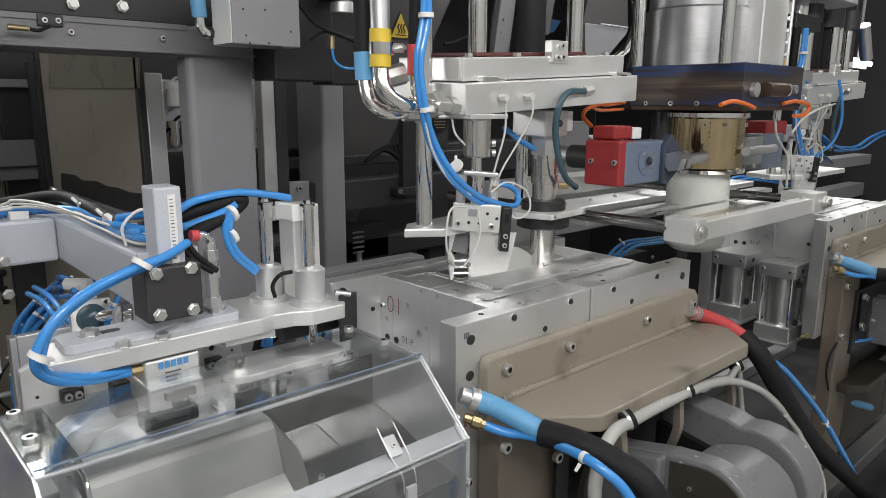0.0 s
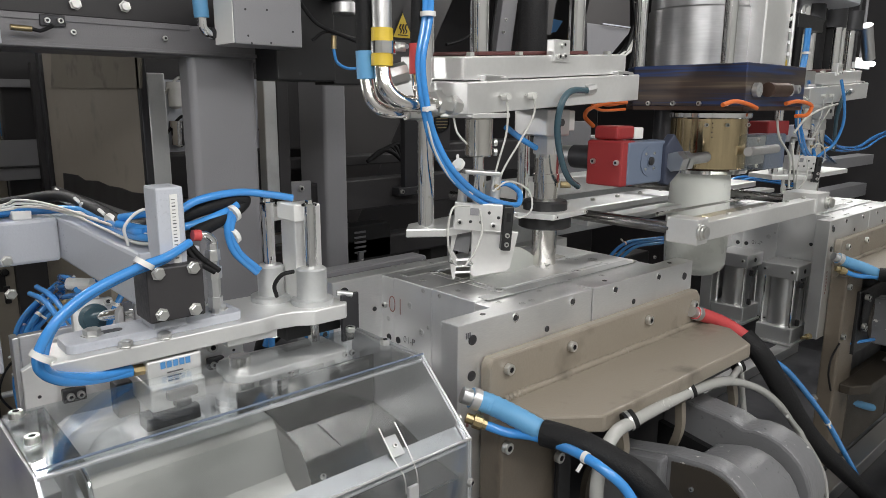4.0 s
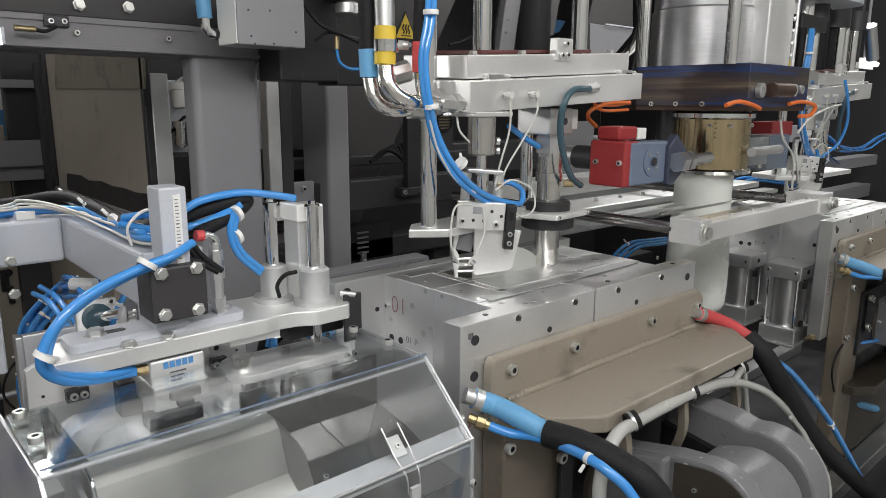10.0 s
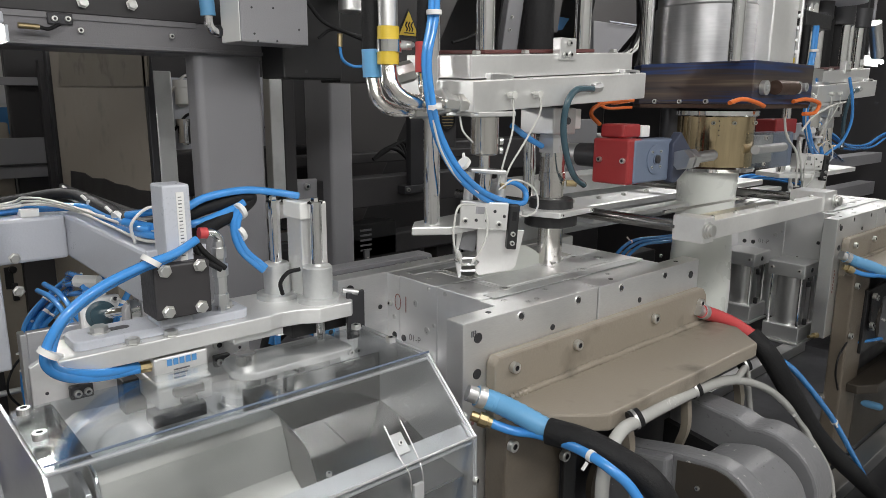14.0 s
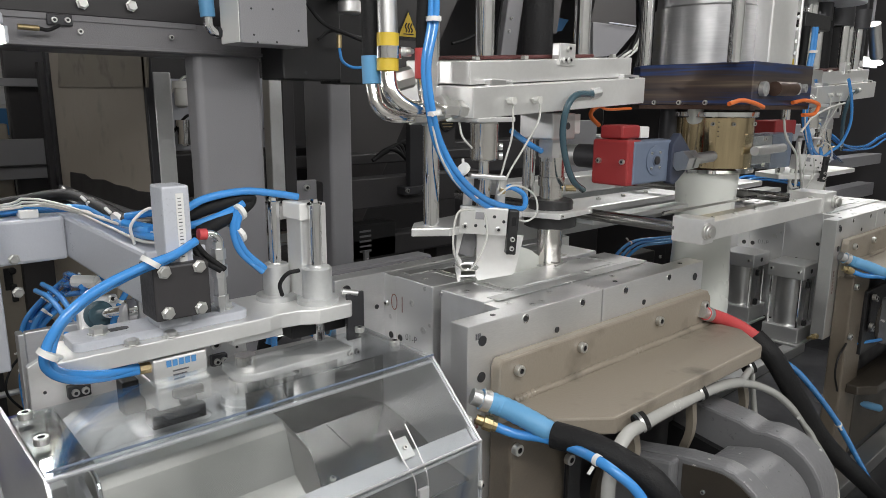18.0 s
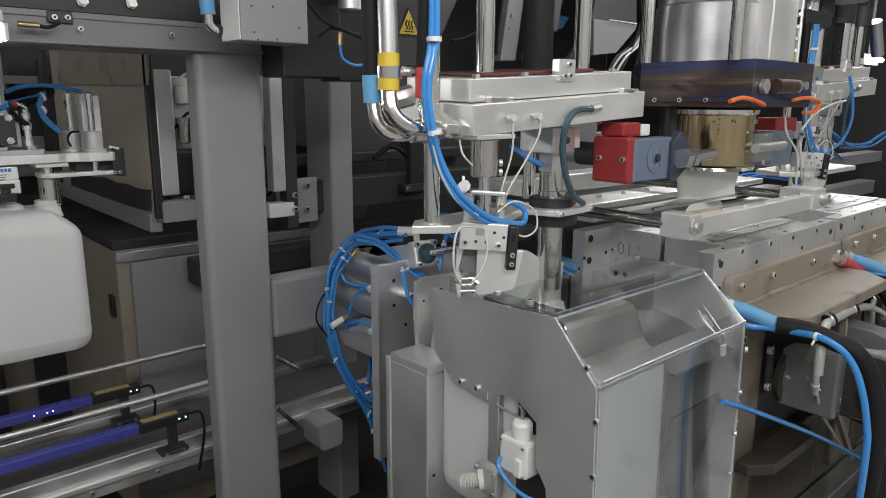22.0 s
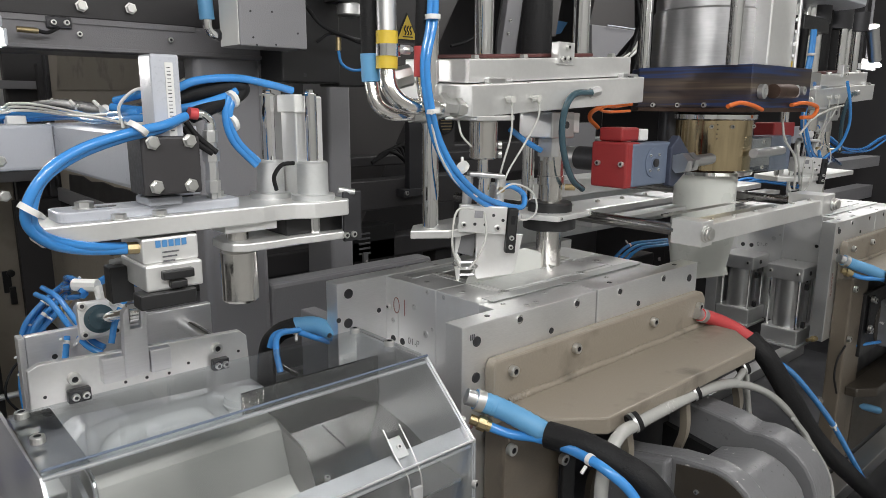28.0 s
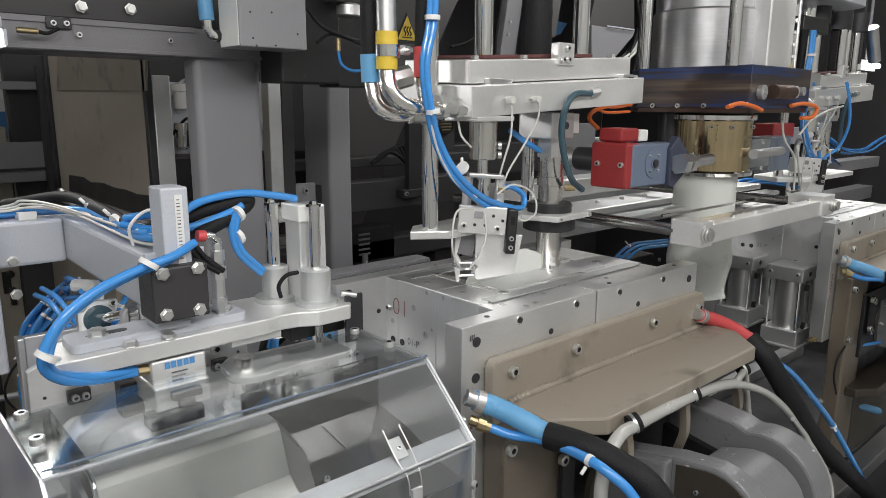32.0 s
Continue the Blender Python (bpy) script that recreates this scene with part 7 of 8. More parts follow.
def die_head():
    d = thing("die_head", (DIE[0], DIE[1], 1.42), "heat-blued extrusion die head with steel barrel and clamped die ring", "machine part")
    x, y = DIE
    part("block", mk(prism([(1.62, 1.06), (1.62, 0.758), (1.955, 0.758), (1.955, 1.06), (1.89, 1.12), (1.68, 1.12)], "z", 1.598, 1.698, 0.002)), BLUED, d)
    part("band", mk(prism([(1.6225, 1.058), (1.6225, 0.7605), (1.9525, 0.7605), (1.9525, 1.058), (1.89, 1.117), (1.68, 1.117)], "z", 1.588, 1.598, 0)), RUSTY, d)
    part("barrel", mk(turned((x - 0.035, y + 0.02, 1.698), (0, 0, 1), [(0, 0.135), (0.14, 0.135), (0.145, 0.130), (0.5, 0.130)], 48)), BARREL, d, "brushed steel heater barrel")
    part("heater_cover", mk(prism([(1.76, 0.79), (1.90, 0.79), (1.93, 0.84), (1.93, 0.95), (1.78, 0.95)], "z", 1.699, 2.2, 0.004)), ALU_LIGHT, d, "bright sheet-metal heater cover")
    for i, zz in enumerate((1.73, 1.76, 1.79, 1.82)):
        part("clip", mk(rod((1.902, 0.786, zz), (1.925, 0.80, zz), 0.005, seg=8)), STEEL, d)
    part("clip_bar", mk(rod((1.905, 0.783, 1.70), (1.905, 0.783, 1.9), 0.004, seg=8)), STEEL, d)
    for q in ((1.602, 0.800, 1.772), (2.008, 0.860, 1.805), (1.641, 1.060, 1.793)):
        part("tie_bar", mk(rod((q[0], q[1], 1.695), (q[0], q[1], 2.25), 0.0155, seg=24)), CHROME, d)
    for q, r in (((1.664, 0.757, 1.636), 0.017), ((1.846, 0.757, 1.639), 0.015), ((1.890, 0.757, 1.641), 0.011)):
        part("heater_plug", mk(turned(q, (0, -1, 0), [(0, r), (0.012, r), (0.0125, r * 0.5), (0.004, r * 0.45)], 20)), ALU_DULL, d)
    part("heater_rod", mk(rod((1.700, 0.742, 1.637), (1.806, 0.742, 1.638), 0.017, seg=20)), RUSTY, d, "rust-brown heater rod")
    bolts(d, [(1.6195, 0.80 + 0.07 * i, 1.604) for i in range(4)], (-1, 0, 0), 0.006)
    part("neck", mk(rod((x, y, 1.56), (x, y, 1.60), 0.10, seg=40)), DARKSTEEL, d)
    part("die_ring", mk(turned((x, y, 1.42), (0, 0, 1), [(0, 0.092), (0.004, 0.107), (0.012, 0.109), (0.016, 0.104), (0.145, 0.104), (0.149, 0.110), (0.158, 0.110), (0.162, 0.100)], 56)), BROWNED, d, "gold-browned polished die ring")
    k = (1.745, 1.030, 1.523)
    part("back_pin", mk(rod((k[0], k[1], 1.45), (k[0], k[1], 1.60), 0.034, seg=24)), DARKSTEEL, d)
    part("back_pin", mk(rod((k[0] + 0.03, k[1] - 0.06, 1.45), (k[0] + 0.03, k[1] - 0.06, 1.60), 0.012, seg=20)), CHROME, d)
    part("lower_rim", mk(turned((x, y, 1.4195), (0, 0, 1), [(0, 0.096), (0.003, 0.1105), (0.012, 0.1125), (0.016, 0.1085)], 56)), CHROME, d)
    part("upper_rim", mk(turned((x, y, 1.566), (0, 0, 1), [(0, 0.1085), (0.003, 0.1125), (0.014, 0.1125), (0.017, 0.105)], 56)), CHROME, d)
    bolts(d, [(x + 0.105 * math.cos(a), y + 0.105 * math.sin(a), 1.55) for a in (3.6, 4.1, 4.9, 5.4)], (-0.5, -0.8, 0), 0.005)
    bores(d, [(x + 0.1045 * math.cos(a), y + 0.1045 * math.sin(a), 1.555 - 0.012 * i) for i, a in enumerate((3.75, 3.76, 3.75, 3.76))], (-0.8, -0.6, 0), 0.002)
    # adjusting motor
    c = (1.337, 0.826, 1.481)
    e = (1.241, 0.826, 1.478)
    mx, mz0, mz1 = e[0], (1.247, 0.826, 1.430)[2], (1.236, 0.826, 1.526)[2]
    far = (1.241, 0.919, 1.472)[1]
    m = part("motor", mk(box(mx, mx + 0.05, 0.828, far, mz0, mz1, 0.005)), RED, d, "dark red motor housing")
    part("motor_top", mk(box(mx + 0.01, mx + 0.075, 0.85, far - 0.01, mz1 + 0.001, mz1 + 0.03, 0.005)), RED, m, "dark red motor housing")
    part("terminal_box", mk(box(mx + 0.077, mx + 0.11, 0.85, 0.90, mz1 + 0.001, mz1 + 0.026, 0.003)), WHITE, m, "small grey terminal box")
    g = part("gearbox", mk(box(mx + 0.018, (1.433, 0.826, 1.468)[0], 0.8255, far - 0.04, mz0 + 0.002, mz1 - 0.003, 0.004)), SLATE, d, "slate blue gearbox")
    part("shaft_end", mk(turned(c, (0, -1, 0), [(0, 0.032), (0.003, 0.032), (0.004, 0.012), (0.006, 0.012), (0.006, 0.006)], 28)), SLATE, g)
    part("hub", mk(turned((c[0], c[1] - 0.004, c[2]), (0, -1, 0), [(0, 0.009), (0.006, 0.009), (0.007, 0.004)], 16)), DARKSTEEL, g)
    bolts(g, [(c[0] + 0.023 * math.cos(a), c[1] - 0.003, c[2] + 0.023 * math.sin(a)) for a in (0.8, 2.37, 3.94, 5.5)], (0, -1, 0), 0.003)
    bolts(m, [(mx - 0.0005, 0.84, c[2]), (mx - 0.0005, far - 0.02, c[2])], (-1, 0, 0), 0.006)
    s = (1.427, 0.800, 1.478)
    part("bracket", mk(prism([(s[0] - 0.036, s[2] + 0.035), (s[0] - 0.006, s[2] + 0.06), (s[0] + 0.05, s[2] + 0.012), (s[0] + 0.05, s[2] - 0.012), (s[0] - 0.02, s[2] - 0.055), (s[0] - 0.036, s[2] - 0.05)], "y", 0.815, 0.835, 0.003)), SLATE_DARK, d, "dark slate motor bracket")
    part("adjusting_screw", mk(tube([(s[0] - 0.02, 0.80, s[2]), (s[0] + 0.05, 0.80, s[2] + 0.002), (s[0] + 0.115, 0.80, s[2] + 0.004)], 0.0125, 16, 14, 0.05)), STEEL, d, "threaded adjusting screw")
    part("nut", mk(turned((s[0] - 0.03, 0.80, s[2]), (1, 0, 0), [(0, 0.023), (0.025, 0.023)], 6), turned((s[0] + 0.003, 0.80, s[2]), (1, 0, 0), [(0, 0.023), (0.02, 0.023)], 6)), STEEL, d)
    part("encoder", mk(rod((mx + 0.03, far, c[2] + 0.005), (mx + 0.03, far + 0.055, c[2] + 0.005), 0.026, seg=20)), DARKSTEEL, d, "black motor end")
    part("encoder", mk(rod((mx + 0.03, far + 0.055, c[2] + 0.005), (mx + 0.03, far + 0.12, c[2] + 0.005), 0.024, seg=20)), STEEL, d, "steel encoder can")
    # clear-sided block and second motor on the far side of the ring
    part("carrier_block", mk(slab((1.814, 0.812, 1.433), (1.985, 0.812, 1.524), 0.045, 0.003)), CLEAR, d, "clear plastic carrier cover")
    part("carrier_plate", mk(slab((1.84, 0.858, 1.44), (1.985, 0.858, 1.515), 0.006, 0.002)), STEEL, d)
    bolts(d, [(1.83, 0.811, 1.512), (1.83, 0.811, 1.445), (1.96, 0.811, 1.512)], (0, -1, 0), 0.005)
    part("carrier_bar", mk(rod((1.798, 0.820, 1.482), (1.967, 0.820, 1.484), 0.012)), STEEL, d)
    part("far_gearbox", mk(slab((1.992, 0.860, 1.421), (2.126, 0.860, 1.520), 0.06, 0.004)), SLATE, d, "slate blue gearbox")
    part("far_motor", mk(slab((2.092, 0.900, 1.511), (2.239, 0.900, 1.555), 0.06, 0.004)), RED, d, "dark red motor housing")
    for path in ([(1.489, 0.745, 1.601), (1.539, 0.742, 1.609), (1.604, 0.742, 1.603), (1.656, 0.745, 1.594)], [(1.828, 0.750, 1.605), (1.893, 0.745, 1.611), (1.979, 0.745, 1.601), (1.956, 0.745, 1.577), (1.898, 0.750, 1.574)],
                 [(1.372, 1.000, 1.550), (1.338, 1.000, 1.573), (1.358, 1.000, 1.592), (1.435, 1.000, 1.605), (1.476, 0.980, 1.606)]):
        part("heater_wire", mk(tube(path, 0.005, 8)), ORANGE, d, "orange heater wire")
    for path in ([(1.906, 0.8, 1.567), (1.933, 0.8, 1.516), (2.013, 0.8, 1.459), (2.029, 0.8, 1.372)], [(1.974, 0.78, 1.527), (2.046, 0.78, 1.567), (2.214, 0.8, 1.593), (2.382, 0.82, 1.606)], [(1.971, 0.78, 1.5), (1.995, 0.78, 1.438), (2.063, 0.8, 1.385)]):
        part("sensor_wire", mk(tube(path, 0.003, 8)), WIRE, d, "thin pale sensor wire")
    for path in ([(1.498, 1.0, 1.688), (1.394, 1.0, 1.687), (1.359, 1.0, 1.708), (1.383, 1.0, 1.737), (1.467, 1.0, 1.753)], [(1.521, 1.02, 1.703), (1.444, 1.02, 1.698), (1.403, 1.02, 1.718), (1.429, 1.02, 1.733), (1.503, 1.02, 1.743)]):
        part("heater_wire", mk(tube([(q[0], q[1], q[2] - 0.099) for q in path], 0.0035, 8)), ORANGE, d, "orange heater wire")
    return d


DIE_HEAD = die_head()


# Parison: the tube that grows, and the one before it with its pinched tail.
LIP = math.radians(-50)  # turn of the squeezed lip


def parison(length, pinch):
    p = thing("parison", (DIE[0], DIE[1], 1.42), "milky molten plastic tube hanging from the die ring", "plastic tube", "plastic tubes")
    bm = bmesh.new()
    seg, loops = 40, []
    steps = 60
    for i in range(steps + 1):
        h = length * i / steps
        loop = []
        for k in range(seg):
            a = 2 * math.pi * k / seg
            rx = ry = 0.080 + 0.004 * math.sin(h * 14)
            if h < 0.005:
                rx = ry = 0.055
            elif h < 0.018:
                rx = ry = 0.074
            if pinch:
                u = min(1, max(0, (h - (length - 0.19)) / 0.10))
                rx, ry = rx * (1 + 0.62 * u), ry * (1 - u) + 0.003 * u
                v = max(0, (h - length + 0.055) / 0.055)
                rx *= math.sqrt(max(0, 1 - 0.85 * v * v))
                low = 0.0
            else:
                # the cut end, squeezed flat and pulled askew by the knife
                u = min(1, h / 0.10)
                u = u * u * (3 - 2 * u)
                rx = 0.074 + 0.008 * u + 0.006 * math.exp(-((h - 0.085) / 0.035) ** 2) + 0.008 * max(0, 1 - h / 0.02)
                ry = 0.012 + 0.069 * u
                low = -0.040 * (1 - u) + 0.012 * (1 - u) * math.cos(a)
            c, s = (1, 0) if pinch else (math.cos(LIP), math.sin(LIP))
            ex, ey = rx * math.cos(a), ry * math.sin(a)
            loop.append(bm.verts.new((DIE[0] - 0.012 + ex * c - ey * s, DIE[1] + ex * s + ey * c, 1.42 + h + low)))
        loops.append(loop)
    bm.faces.new(loops[0][::-1])
    bm.faces.new(loops[-1])
    for l0, l1 in zip(loops, loops[1:]):
        for k in range(seg):
            bm.faces.new((l0[k], l0[(k + 1) % seg], l1[(k + 1) % seg], l1[k]))
    part("tube", bm, HOTMELT, p)
    return p


PARISON_A = parison(0.80, True)
PARISON_B = parison(0.42, False)


# Jerrycan.
def can_mesh():
    """Upright can with round edges; a recessed grip on top and the neck at one end. x and y about the middle, z from the bottom."""
    bm = bmesh.new()
    hx, hy, ht = 0.147, 0.120, 0.388
    prof = [(0.0, 0.80, 0.03), (0.004, 0.90, 0.03), (0.018, 0.972, 0.03), (0.04, 1.0, 0.03), (0.12, 1.0, 0.03), (0.26, 1.0, 0.03), (0.325, 1.0, 0.03), (0.355, 0.978, 0.03), (0.376, 0.90, 0.03), (0.385, 0.78, 0.03), (ht, 0.55, 0.03)]
    loops = []
    n = 8
    for z, s, _ in prof:
        ax, ay = hx * (1 - (1 - s) * 0.85), hy * s
        r = min(0.05, 0.45 * min(ax, ay))
        loops.append([bm.verts.new((px, py, z + (0 if z < 0.3 else -max(0, px - 0.075) * 0.75 * min(1, (z - 0.3) / 0.1)))) for px, py in rounded(-ax, ax, -ay, ay, r, n)])
    bm.faces.new(loops[0][::-1])
    bm.faces.new(loops[-1])
    k = len(loops[0])
    for l0, l1 in zip(loops, loops[1:]):
        for i in range(k):
            bm.faces.new((l0[i], l0[(i + 1) % k], l1[(i + 1) % k], l1[i]))
    bmesh.ops.triangulate(bm, faces=[f for f in bm.faces if len(f.verts) > 4])
    return bm


def jerrycan(at, neck):
    c = thing("jerrycan", at, "milky white plastic jerrycan with moulded grip and neck", "jerrycan", "jerrycans")
    bm = can_mesh()
    bmesh.ops.translate(bm, verts=bm.verts, vec=at)
    part("body", bm, MILKY, c)
    x, y, z = at
    part("handle", mk(tube([(x - 0.115, y, z + 0.366), (x - 0.095, y, z + 0.390), (x - 0.04, y, z + 0.394), (x + 0.01, y, z + 0.390), (x + 0.035, y, z + 0.362)], 0.017, 12)), MILKY, c)
    part("neck", mk(turned((x + neck, y, z + 0.362), (0, 0, 1), [(0, 0.036), (0.012, 0.032), (0.03, 0.031), (0.031, 0.034), (0.034, 0.034), (0.035, 0.031), (0.045, 0.031), (0.046, 0.024)], 28)), MILKY, c)
    return c


CAN_Z = 0.757
CAN_A = jerrycan((0.338, 0.948, CAN_Z), 0.088)
CAN_B = jerrycan((1.065, 0.948, CAN_Z), 0.088)


def tail():
    t = thing("flash_tail", (1.06, 0.948, 1.17), "wavy milky plastic flash standing on the mould", "plastic flash", "flash tails")
    bm = bmesh.new()
    rows = []
    for i in range(25):
        u = i / 24
        x = 0.925 + 0.265 * u
        top = 1.262 + 0.052 * math.sin(math.pi * min(1, u * 1.05 + 0.12)) * (1 if u < 0.8 else 0.75)
        col = []
        for j in range(7):
            v = j / 6
            col.append(bm.verts.new((x, 0.948 + 0.007 * math.sin(u * 9 + v) * v, 1.15 + (top - 1.15) * v)))
        rows.append(col)
    for a, b in zip(rows, rows[1:]):
        for j in range(6):
            bm.faces.new((a[j], b[j], b[j + 1], a[j + 1]))
    bmesh.ops.solidify(bm, geom=bm.faces[:], thickness=0.005)
    part("sheet", bm, HOTMELT, t)
    return t


TAIL = tail()


# Take-out arm; drawn at its low place over the station.
def takeout_arm():
    a = thing("takeout_arm", (0.35, 0.95, 1.27), "light grey take-out arm with pneumatic gripper, guide rods and blue hoses", "robot arm")
    zl = -0.165
    z0, z1 = 1.266, 1.290
    part("cross_plate", mk(prism([(0.172, 0.90), (0.455, 0.90), (0.475, 0.905), (0.505, 0.90), (0.53, 0.885), (0.588, 0.885), (0.596, 0.895), (0.60, 1.02), (0.42, 1.03), (0.40, 0.985), (0.19, 0.985), (0.172, 0.965)], "z", z0, z1, 0.002)), ALU_LIGHT, a)
    part("slotted_plate", mk(prism(rounded(0.195, 0.43, 0.915, 0.975, 0.012), "z", z1, z1 + 0.013, 0.002)), GREY_LIGHT, a)
    part("slot", mk(prism(rounded(0.225, 0.27, 0.938, 0.952, 0.006), "z", z1 + 0.0125, z1 + 0.0135)), DARKSTEEL, a)
    bolts(a, [(0.232, 0.942, z1 + 0.013), (0.405, 0.945, z1 + 0.013)], (0, 0, 1), 0.011, me=HEX)
    bolts(a, [(0.262, 0.908, z1), (0.312, 0.908, z1)], (0, 0, 1), 0.009, me=HEX)
    bores(a, [(0.1715, 0.925, z0 + 0.011)], (-1, 0, 0), 0.008)
    # post with scale, clamped by the dark block
    p, q = (0.312, 0.920, 1.392), (0.348, 0.920, 1.493)
    part("post", mk(box(p[0], q[0], 0.90, 0.945, 1.32, q[2], 0.003)), GREY_LIGHT, a)
    part("scale", mk(box(p[0] + 0.017, p[0] + 0.027, 0.8985, 0.9, p[2], q[2] - 0.01, 0)), WHITE, a, "white millimetre scale")
    for i in range(18):
        part("scale_mark", mk(box(p[0] + 0.019, p[0] + 0.0235, 0.8979, 0.8984, p[2] + 0.006 + i * 0.0046, p[2] + 0.0070 + i * 0.0046 + 0.0006 * (i % 5 == 0), 0)), INK, a)
    part("clamp_block", mk(slab((0.288, 0.885, 1.319), (0.362, 0.885, 1.392), 0.055, 0.003)), GREY_DARK, a, "dark grey clamp block")
    bolts(a, [(0.302, 0.884, 1.385), (0.348, 0.884, 1.386), (0.303, 0.884, 1.330), (0.347, 0.884, 1.329)], (0, -1, 0), 0.0075, me=HEX)
    part("foot", mk(slab((0.298, 0.905, 1.303), (0.343, 0.905, 1.314), 0.05, 0.003)), GREY_LIGHT, a)
    # carrying beams
    t, u = (0.305, 0.950, 1.395), (0.299, 0.950, 1.324)
    part("beam", mk(box(0.303, 0.375, 0.945, 1.455, t[2] - 0.078, t[2] + 0.002, 0.006)), GREY_LIGHT, a)
    part("end_plate", mk(box(0.298, 0.380, 0.936, 0.9455, t[2] - 0.085, t[2] + 0.008, 0.002)), GREY_LIGHT, a)
    part("beam", mk(box(-1.6, 0.303, 1.38, 1.455, t[2] - 0.078, t[2] + 0.001, 0.006)), GREY_LIGHT, a)
    part("carriage_plate", mk(box(0.09, 0.185, 1.325, 1.379, t[2] - 0.25, t[2] + 0.06, 0.004)), GREY_LIGHT, a)
    bolts(a, [(0.208, 1.324, 1.339), (0.208, 1.324, 1.282)], (0, -1, 0), 0.008, me=HEX)
    # gripper
    part("gripper_body", mk(slab((0.285, 0.905, 1.228), (0.359, 0.905, 1.262), 0.085, 0.003)), ALU_LIGHT, a)
    g = part("gripper_head", mk(slab((0.284, 0.895, 1.193), (0.359, 0.895, 1.228), 0.10, 0.003)), ALU_LIGHT, a)
    part("side_cover", mk(slab((0.272, 0.990, 1.187), (0.318, 0.990, 1.220), 0.02, 0.002)), ALU_DULL, a)
    m = (0.322, 0.904, 1.2535)
    part("blue_word_mark", mk(*[box(m[0] - 0.020 + 0.0085 * i, m[0] - 0.0135 + 0.0085 * i, m[1] - 0.0004, m[1], m[2] - 0.0045, m[2] + 0.0045, 0) for i in range(5)]), INK_BLUE, g)
    part("type_text", mk(*[box(m[0] - 0.012, m[0] + 0.010 - 0.003 * i, m[1] - 0.0004, m[1], m[2] - 0.0125 - 0.006 * i, m[2] - 0.0105 - 0.006 * i, 0) for i in range(3)]), INK, g)
    for nm, c0, c1, y in (("jaw", (0.272, 0.885, 1.173), (0.345, 0.885, 1.193), 0.885), ("jaw", (0.303, 0.885, 1.208), (0.344, 0.885, 1.220), 0.885), ("jaw", (0.312, 0.885, 1.196), (0.334, 0.885, 1.206), 0.885)):
        part(nm, mk(slab(c0, c1, 0.03, 0.002)), BLACKP, a, "black gripper jaw")
    part("jaw", mk(box(0.262, 0.292, 0.97, 1.0, c0[2] - 0.03, c0[2] + 0.02, 0.002)), BLACKP, a, "black gripper jaw")
    part("brass_fitting", mk(rod((0.271, 0.920, 1.250), (0.287, 0.920, 1.249), 0.008, seg=8)), BRASS, a)
    # guide rods and cylinder
    for px, y, r0 in (((0.512, 0.985, 1.306), 0.985, 0.021), ((0.551, 0.925, 1.282), 0.925, 0.0235)):
        x = px[0]
        part("guide_bush", mk(turned((x, y, z1), (0, 0, 1), [(0, 0.033), (0.008, 0.033), (0.009, r0), (0.055, r0), (0.058, r0 - 0.003)], 28)), ALU_DULL, a)
        part("guide_rod", mk(rod((x, y, 1.227), (x, y, z1 + 0.155), 0.0095, seg=20)), CHROME, a)
        part("rod_screw", mk(turned((x, y, z1 + 0.155), (0, 0, 1), [(0, 0.012), (0.003, 0.012), (0.004, 0.007), (0.009, 0.006)], 6)), CHROME, a)
    c = (0.559, 0.955, 1.376)
    part("lift_cylinder", mk(box(c[0] - 0.026, c[0] + 0.022, 0.94, 0.985, z1, z1 + 0.155, 0.003)), ALU_LIGHT, a)
    part("groove", mk(box(c[0] - 0.009, c[0] - 0.006, 0.9385, 0.9405, z1 + 0.02, z1 + 0.15, 0)), DARKSTEEL, a)
    part("cylinder_cap", mk(box(c[0] - 0.029, c[0] - 0.012, 0.935, 0.99, z1 + 0.13, z1 + 0.157, 0.002)), WHITE, a)
    # lower plate with neck plug
    zb = 1.238
    lift = part("lift_plate", mk(prism([(0.405, 0.935), (0.412, 0.915), (0.43, 0.903), (0.47, 0.902), (0.51, 0.905), (0.54, 0.902), (0.598, 0.902), (0.605, 0.912), (0.605, 0.99), (0.43, 1.0), (0.41, 0.98)], "z", zb - 0.012, zb, 0.002)), ALU_LIGHT, a)
    bolts(lift, [(0.592, 0.900, zb - 0.006), (0.606, 0.900, zb - 0.006)], (0, -1, 0), 0.005)
    part("black_block", mk(box(0.50, 0.60, 0.92, 1.0, zb, z0, 0.002)), BLACKP, a)
    part("plug_flange", mk(box(0.40, 0.48, 0.91, 0.985, 1.254, z0, 0.002)), ALU_LIGHT, a)
    plug = part("neck_plug", mk(turned((0.435, 0.948, 1.145), (0, 0, 1), [(0, 0.024), (0.004, 0.027), (0.075, 0.027), (0.08, 0.020), (0.09, 0.016), (0.11, 0.016)], 32)), PINSTEEL, a, "turned steel neck plug")
    part("sensor_plate", mk(slab((0.590, 0.900, 1.221), (0.623, 0.900, 1.300), 0.006, 0.002)), DARKSTEEL, a)
    part("sensor", mk(rod((0.587, 0.910, 1.303), (0.610, 0.900, 1.298), 0.005)), STEEL, a)
